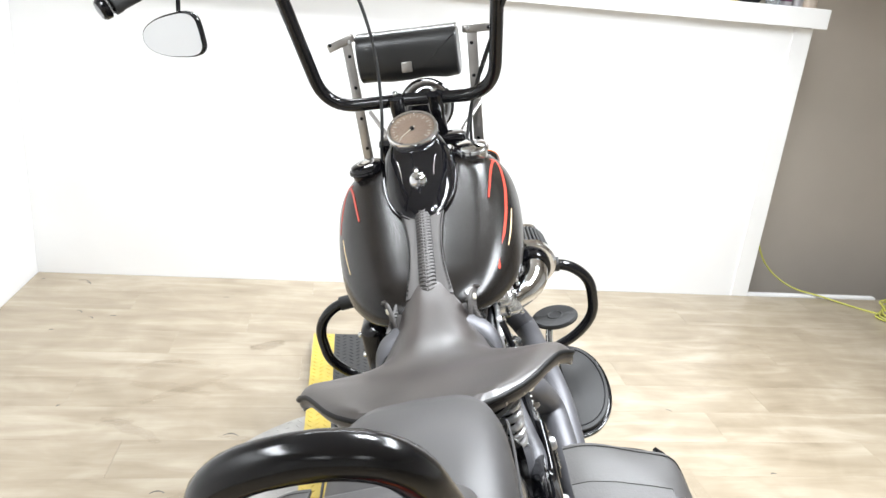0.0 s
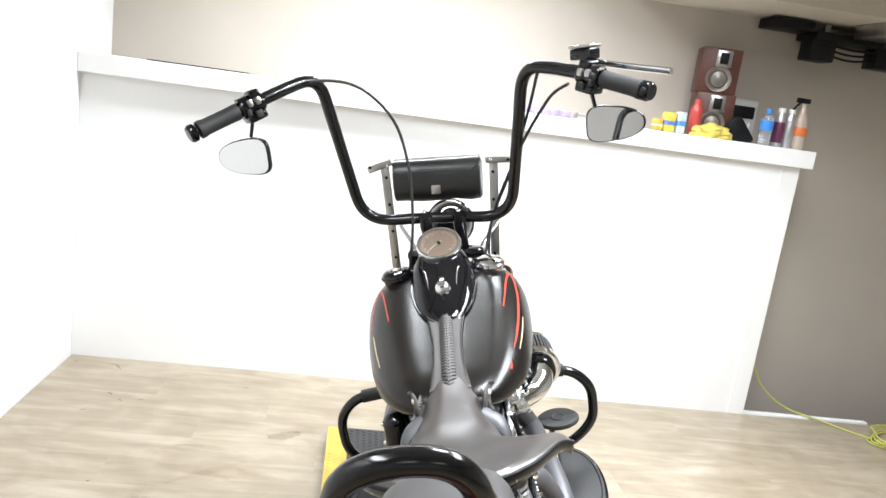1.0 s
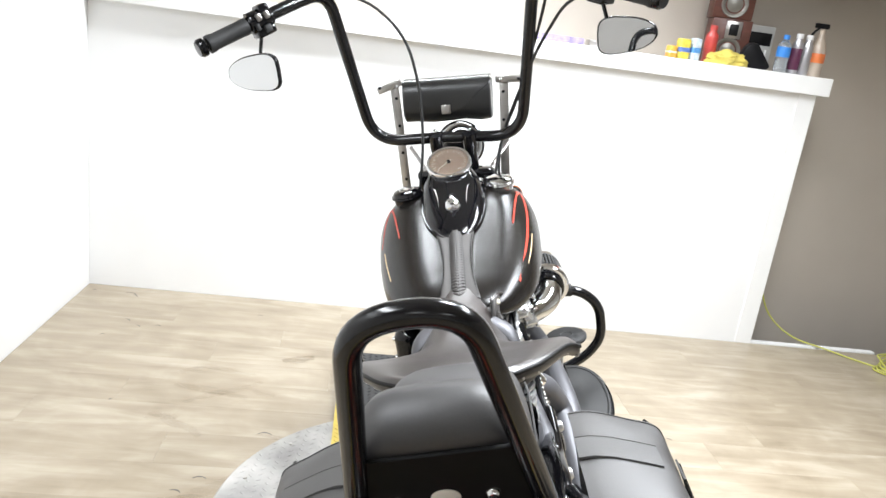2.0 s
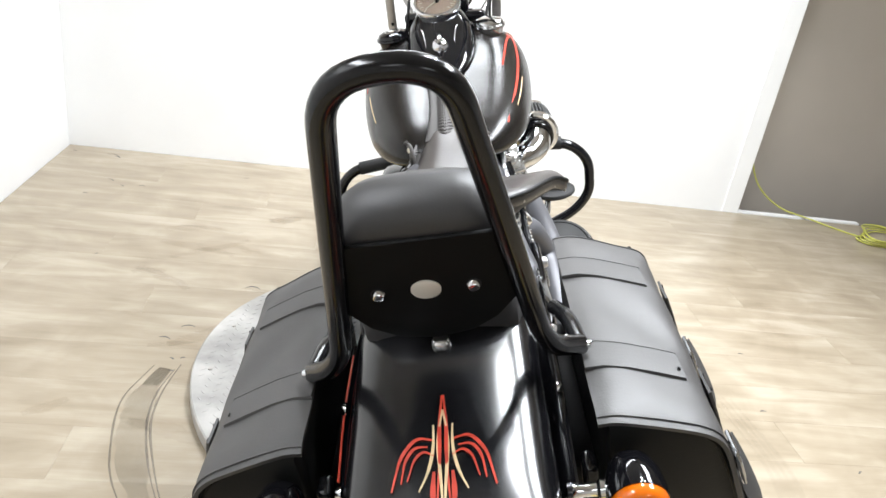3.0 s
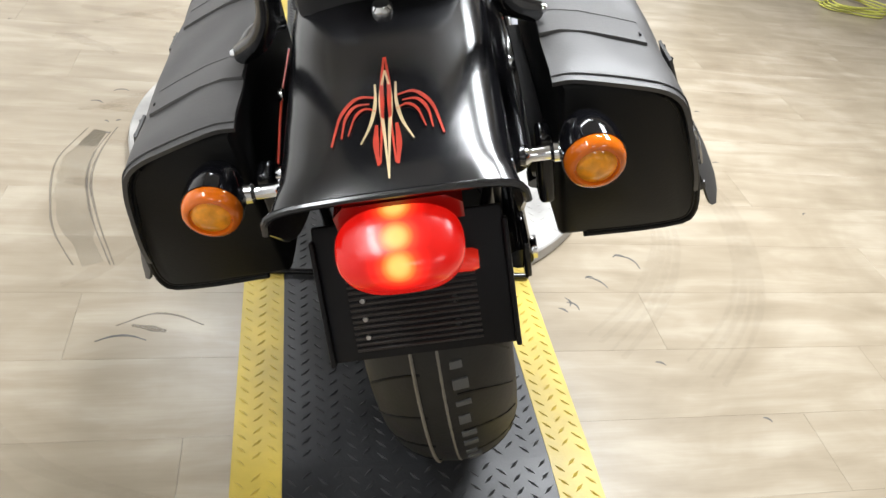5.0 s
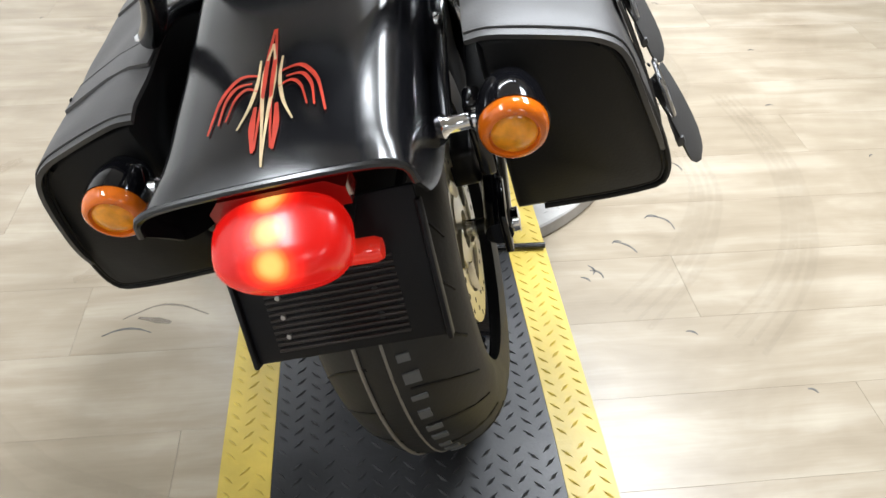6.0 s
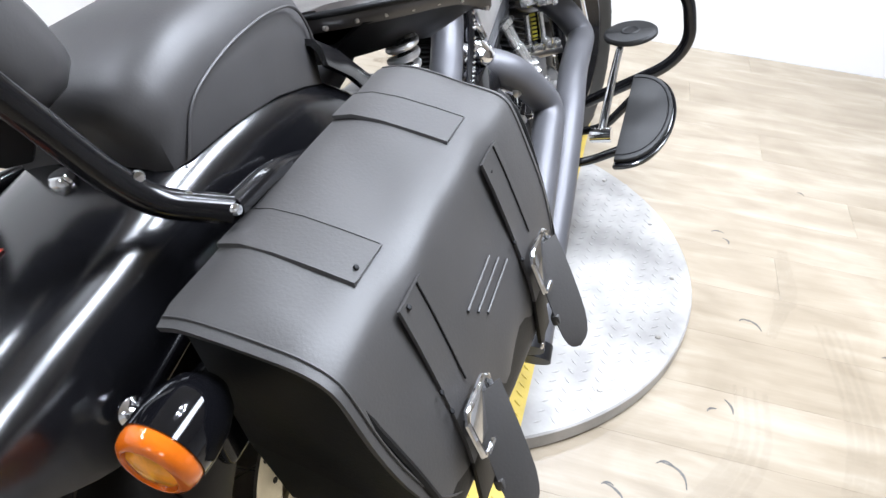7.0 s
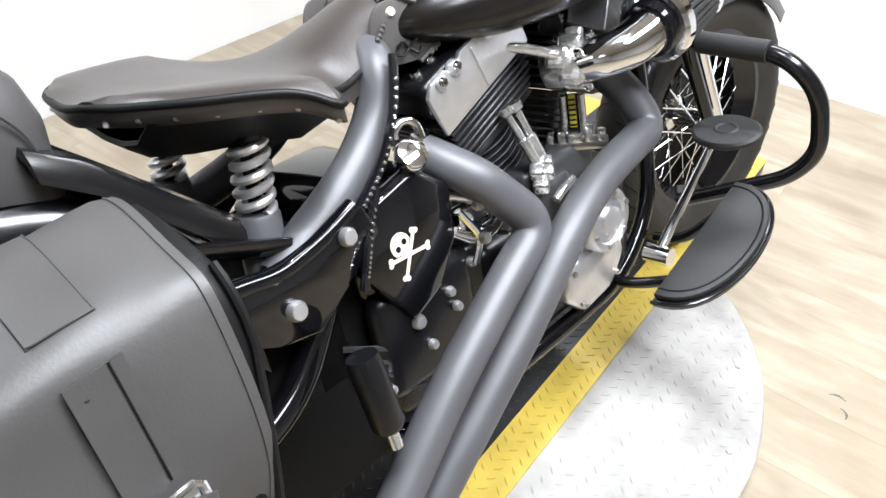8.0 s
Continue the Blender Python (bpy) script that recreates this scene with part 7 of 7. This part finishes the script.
# ---- front end, turned a little to the right ----
def build_front():
    S = STEER
    w = wheel("front_wheel", FRONT, 0.324, 0.13, 0.21, bike, 30, m=S)
    c = Vector(FRONT)
    part("brake_disc", lathe([(0.09, -0.0025), (0.146, -0.0025), (0.146, 0.0025), (0.09, 0.0025), (0.09, -0.0025)], 56, c + Vector((-0.075, 0, 0)), c + Vector((1, 0, 0))), M_DISCROTOR, w, m=S)
    for s in (-1, 1):
        for k, (dx, dy) in enumerate(((0.085, 0.0), (0.095, -0.055))):
            part("fork_leg", tube([(s * dx, 1.735 + dy - 0.02, 0.345 + 0.02 * k), (s * dx, 1.52 + dy, 0.76), (s * dx, 1.40 + dy * 0.6, 1.02)], 0.0155, 14, 0.05), M_GLOSS if k else M_CHROME, bike, "springer fork leg", m=S)
        # flat drilled bars beside the tool roll
        bar = part("bracket_bar", prism([(-0.0135, 0.0), (0.0135, 0.0), (0.0135, 0.34), (-0.0135, 0.34)], 0.004, 0.001, m=Matrix.Translation((s * 0.158 - 0.02, 1.50, 0.955)) @ Matrix.Rotation(radians(90), 4, "X") @ Matrix.Rotation(radians(s * -2), 4, "Z")), M_STEEL, bike, "flat drilled steel bracket bar", m=S)
        for k in range(4):
            p = Vector((s * (0.158 + 0.0028 * k) - 0.02, 1.4955, 1.0 + 0.085 * k))
            part("bar_hole", lathe([(0, 0), (0.005, 0), (0.005, 0.0008), (0, 0.0008)], 10, p, p + Vector((0, -1, 0))), M_BLACKPLASTIC, bar, m=S)
        arm = part("bracket_arm", box(-0.04, 0.04, -0.004, 0.004, -0.011, 0.011, 0.003), M_STEEL, bike, "short steel bracket arm", m=S @ Matrix.Translation((s * 0.185 - 0.02, 1.495, 1.292)) @ Matrix.Rotation(radians(s * 10 - 8), 4, "Y"))
        bolt((s * 0.16 - 0.02, 1.49, 1.292), (0, -1, 0), 0.006, arm, M_CHROME, 0.005).matrix_basis = S
        bolt((s * 0.215 - 0.02, 1.49, 1.29), (0, -1, 0), 0.005, arm, M_BLACKPLASTIC, 0.004).matrix_basis = S
        part("bar_stay", tube([(s * 0.155, 1.5, 1.1), (s * 0.12, 1.46, 1.06), (s * 0.09, 1.42, 1.02)], 0.006, 8, 0.02), M_STEEL, bike, m=S)
        # risers and clamps
        part("riser", lathe([(0, 0), (0.02, 0), (0.018, 0.05), (0.021, 0.075), (0.021, 0.115), (0, 0.115)], 20, (s * 0.05, 1.40, 1.045), (s * 0.05, 1.365, 1.145)), M_GLOSS, bike, "gloss black handlebar riser", m=S)
        bolt((s * 0.05, 1.352, 1.163), (0, -0.3, 1), 0.0075, bpy.data.objects["motorcycle"], M_CHROME, 0.006).matrix_basis = S
        part("fork_spring", tube([(s * 0.03 + 0.017 * math.cos(a), 1.46 - 0.012 * a / 6 + 0.017 * math.sin(a), 0.93 + 0.017 * a / 6) for a in (0.6 * k for k in range(80))], 0.0045, 6), M_CHROME, bike, "chrome fork spring", m=S)
    part("upper_clamp", box(-0.115, 0.115, 1.36, 1.43, 1.015, 1.045, 0.01, 2), M_GLOSS, bike, "gloss black fork yoke", m=S)
    part("lower_clamp", box(-0.11, 0.11, 1.44, 1.52, 0.80, 0.83, 0.01, 2), M_GLOSS, bike, m=S)
    part("steering_neck", lathe([(0, -0.12), (0.036, -0.12), (0.036, 0.12), (0, 0.12)], 24, NECK, NECK + Vector((0, -math.sin(RAKE), math.cos(RAKE)))), M_GLOSS, bike)
    part("neck_junction", tube([(0, 1.36, 0.9), (0, 1.3, 0.87), (0, 1.1, 0.86), (0, 0.8, 0.76)], 0.03, 14, 0.08), M_GLOSS, bike)
    head = part("headlamp", lathe([(0, 0), (0.04, 0.003), (0.06, 0.03), (0.07, 0.07), (0.075, 0.1), (0.073, 0.112), (0, 0.112)], 36, (-0.01, 1.50, 1.085), (-0.01, 1.7, 1.085)), M_GLOSS, bike, "gloss black headlamp shell", m=S)
    part("headlamp_glass", lathe([(0, 0.122), (0.05, 0.119), (0.072, 0.113), (0, 0.113)], 36, (-0.01, 1.50, 1.085), (-0.01, 1.7, 1.085)), M_GLASS, head, m=S)
    part("headlamp_rim", lathe([(0.075, 0.1), (0.079, 0.106), (0.075, 0.116), (0.07, 0.116)], 36, (-0.01, 1.50, 1.085), (-0.01, 1.7, 1.085)), M_GLOSS, head, m=S)
    # handlebar
    half = [(0.0, 1.375, 1.143), (0.202, 1.375, 1.134), (0.258, 1.205, 1.555), (0.365, 1.105, 1.535), (0.527, 0.962, 1.474)]
    full = [(-0.527, 0.962, 1.452), (-0.37, 1.105, 1.53), (-0.284, 1.205, 1.57), (-0.24, 1.375, 1.14)] + half
    bar = part("handlebar", tube(full, 0.0165, 18, 0.092, steps=9), M_BAR, bike, "tall black ape-hanger handlebar", m=S)
    for s in (-1, 1):
        a, b = (Vector((0.447, 1.0325, 1.5045)), Vector((0.532, 0.9575, 1.472))) if s > 0 else (Vector((-0.447, 1.034, 1.4915)), Vector((-0.532, 0.9575, 1.4494)))
        grip = part("grip", lathe([(0, 0), (0.02, 0), (0.0215, 0.006), (0.0205, 0.02), (0.0205, 0.092), (0.0225, 0.1), (0.0225, 0.11), (0, 0.112)], 24, a, b), M_RUBBER, bar, "black rubber grip", m=S)
        d = (b - a).normalized()
        part("grip_end", lathe([(0, 0), (0.0225, 0), (0.0225, 0.012), (0.018, 0.018), (0, 0.019)], 24, b + d * -0.002, b + d), M_GLOSS, grip, "dark grip end", m=S)
        h = a + (a - b).normalized() * 0.036
        sw = part("switch_housing", lathe([(0, -0.034), (0.022, -0.034), (0.0265, -0.028), (0.0265, -0.006), (0.024, -0.003), (0.024, 0.001), (0.0275, 0.004), (0.0275, 0.026), (0.023, 0.032), (0, 0.032)], 24, h, h + d), M_GLOSS, bar, "gloss black switch housing", m=S)
        turn = d.to_track_quat("X", "Z").to_matrix().to_4x4()
        hm = S @ Matrix.Translation(h) @ turn
        part("switch_block", merge(box(-0.026, 0.026, -0.024, 0.024, -0.04, -0.018, 0.006, 3), box(-0.03, 0.0, -0.02, 0.024, 0.012, 0.034, 0.006, 3)), M_GLOSS, bar, m=hm)
        for dx, dz, wide in ((-0.014, 0.006, 0.007), (0.008, 0.008, 0.007), (-0.004, -0.024, 0.009), (0.019, -0.012, 0.005)):
            part("switch_button", box(dx - wide, dx + wide, -s * 0.0255 - 0.006, -s * 0.0255 + 0.006, dz - 0.009, dz + 0.009, 0.003, 2), M_STEEL if dz > 0 else M_RUBBER, bar, "pale grey switch button" if dz > 0 else "", m=hm)
        for dx in (-0.03, 0.03):
            bolt(h + d * dx + Vector((0, -0.018, 0.02)), (0, -0.6, 0.8), 0.005, sw, M_CHROME, 0.006).matrix_basis = S
        lever = [(0.40, 1.11, 1.545), (0.435, 1.105, 1.545), (0.5, 1.055, 1.53), (0.59, 0.98, 1.51)] if s > 0 else [(-0.40, 1.11, 1.52), (-0.435, 1.11, 1.505), (-0.5, 1.06, 1.47), (-0.56, 1.0, 1.44)]
        part("hand_lever", tube(lever, 0.007, 10, 0.03, flat=1.4), M_CHROME if s > 0 else M_BAR, bar, "chrome brake lever" if s > 0 else "black clutch lever", m=S)
        # mirror hanging under the bar
        mc = Vector((0.473, 1.05, 1.40)) if s > 0 else Vector((-0.455, 1.05, 1.376))
        out = []
        for k in range(30):
            t = 2 * math.pi * k / 30
            cx, cz = math.cos(t), math.sin(t)
            out.append((0.068 * math.copysign(abs(cx) ** 0.8, cx), 0.045 * math.copysign(abs(cz) ** 0.6, cz) * (1.0 - 0.16 * cx) + (0.008 * cx if cz < 0 else -0.004 * cx)))
        mm = Matrix.Translation(mc) @ Matrix.Rotation(radians(-11 if s > 0 else -7), 4, "Z") @ Matrix.Rotation(radians(s * 1.5), 4, "Y") @ Matrix.Rotation(radians(94), 4, "X") @ Matrix.Diagonal((s * (0.98 if s > 0 else 1.02), 0.87 if s > 0 else 0.95, 1, 1))
        part("mirror", prism([(x * 1.05, z * 1.06) for x, z in out], -0.016, 0.005), M_BAR, bar, "small black mirror under the bar", m=S @ mm)
        part("mirror_glass", prism([(x * 0.98, z * 0.98) for x, z in out], 0.0015, 0.0), M_MIRROR, bar, "mirror glass", m=S @ mm @ Matrix.Translation((0, 0, 0.0005)))
        part("mirror_stem", tube([(s * 0.416, 1.06, 1.495), (s * 0.424, 1.06, 1.46), (s * 0.432, 1.06, 1.425)], 0.0048, 8, 0.02), M_BAR, bar, m=S)
    res = part("brake_reservoir", box(-0.032, 0.032, -0.02, 0.02, -0.016, 0.012, 0.006, 2), M_GLOSS, bar, "black brake reservoir with a chrome lid", m=S @ Matrix.Translation((0.41, 1.10, 1.568)) @ Matrix.Rotation(radians(-42), 4, "Z"))
    rm = S @ Matrix.Translation((0.41, 1.10, 1.568)) @ Matrix.Rotation(radians(-42), 4, "Z")
    part("reservoir_lid", box(-0.034, 0.034, -0.022, 0.022, 0.0125, 0.02, 0.003, 2), M_STEEL, res, "brushed lid", m=rm)
    for dx in (-0.024, 0.024):
        part("lid_screw", lathe([(0, 0.02), (0.004, 0.02), (0.003, 0.0225), (0, 0.023)], 10, (dx, 0, 0), (dx, 0, 1)), M_CHROME, res, m=rm)
    # cables
    cables = ([(-0.40, 1.09, 1.52), (-0.30, 1.17, 1.56), (-0.19, 1.24, 1.545), (-0.10, 1.30, 1.44), (-0.075, 1.32, 1.28), (-0.08, 1.31, 1.12), (-0.1, 1.30, 1.0), (-0.1, 1.31, 0.9)],
              [(0.36, 1.12, 1.54), (0.3, 1.16, 1.55), (0.272, 1.24, 1.45), (0.2, 1.36, 1.25), (0.14, 1.40, 1.13), (0.11, 1.36, 0.98)],
              [(0.37, 1.13, 1.50), (0.33, 1.18, 1.48), (0.26, 1.25, 1.38), (0.18, 1.37, 1.22), (0.13, 1.42, 1.1), (0.12, 1.45, 0.95)])
    for pts in cables:
        part("cable", tube(pts, 0.0042, 8, 0.12), M_RUBBER, bar, "black control cable", m=S)
    # tool roll strapped ahead of the bar
    secs = []
    for x, sc in ((-0.134, 0.9), (-0.13, 0.98), (-0.1, 1.0), (-0.05, 0.99), (0, 1.0), (0.05, 0.99), (0.1, 1.0), (0.13, 0.98), (0.134, 0.9)):
        ring = []
        for k in range(28):
            a = 2 * math.pi * k / 28
            cy, cz = math.cos(a), math.sin(a)
            ring.append((x, 1.485 + 0.05 * sc * math.copysign(abs(cy) ** 0.7, cy), 1.243 + 0.064 * sc * math.copysign(abs(cz) ** 0.7, cz) + 0.003 * math.sin(x * 45)))
        secs.append(ring)
    SR = S @ Matrix.Translation((-0.022, 0, 0))
    M_POUCH = material("shiny_black_leather", (0.01, 0.01, 0.01), 0.3, vary=0.2, scale=9, bump=0.12, bump_scale=200, ior=1.6)
    roll = part("tool_roll", loft(secs), M_POUCH, bike, "black leather tool roll strapped to the bars", m=SR)
    rows = []
    for k in range(17):
        f = k / 16
        half_w = 0.131 if f < 0.4 else 0.131 * max(0.0, 1 - ((f - 0.4) / 0.62) ** 2.2) + 0.004
        a = radians(70 + f * 132)
        y, z = 1.485 + 0.0545 * math.copysign(abs(math.cos(a)) ** 0.7, math.cos(a)), 1.243 + 0.0685 * math.copysign(abs(math.sin(a)) ** 0.7, math.sin(a))
        rows.append([(half_w * i / 6, y, z) for i in range(-6, 7)])
    part("flap", thick(loft(rows, caps=False, loop=False), 0.004), M_POUCH, roll, "pointed leather flap", m=SR)
    part("clasp", box(-0.014, 0.014, 1.420, 1.427, 1.205, 1.232, 0.003), M_STEEL, roll, "small metal clasp", m=SR)
    # front fender
    fs = []
    for a in steps(40, 150, 20):
        t = radians(a)
        fs.append([(x, 1.735 + (0.35 - d) * math.cos(t), 0.327 + (0.35 - d) * math.sin(t)) for x, d in ((-0.083, 0.06), (-0.078, 0.03), (-0.055, 0.008), (0, 0.0), (0.055, 0.008), (0.078, 0.03), (0.083, 0.06))])
    part("front_fender", thick(loft(fs, caps=False, loop=False), 0.003), M_SATIN, bike, "satin black front fender", m=S)
    for s in (-1, 1):
        p = Vector((s * 0.16, 1.50, 0.93))
        sig = part("front_signal", lathe([(0, -0.06), (0.015, -0.056), (0.027, -0.035), (0.031, 0.0), (0, 0.0)], 24, p, p + Vector((0, 1, 0))), M_GLOSS, bike, "gloss black front turn signal", m=S)
        part("lens", lathe([(0.0315, -0.002), (0.0315, 0.006), (0.02, 0.014), (0, 0.016)], 24, p, p + Vector((0, 1, 0))), M_AMBER, sig, m=S)


build_engine()
build_exhaust()
build_frame()
build_controls()
build_front()
build_floor_planks()
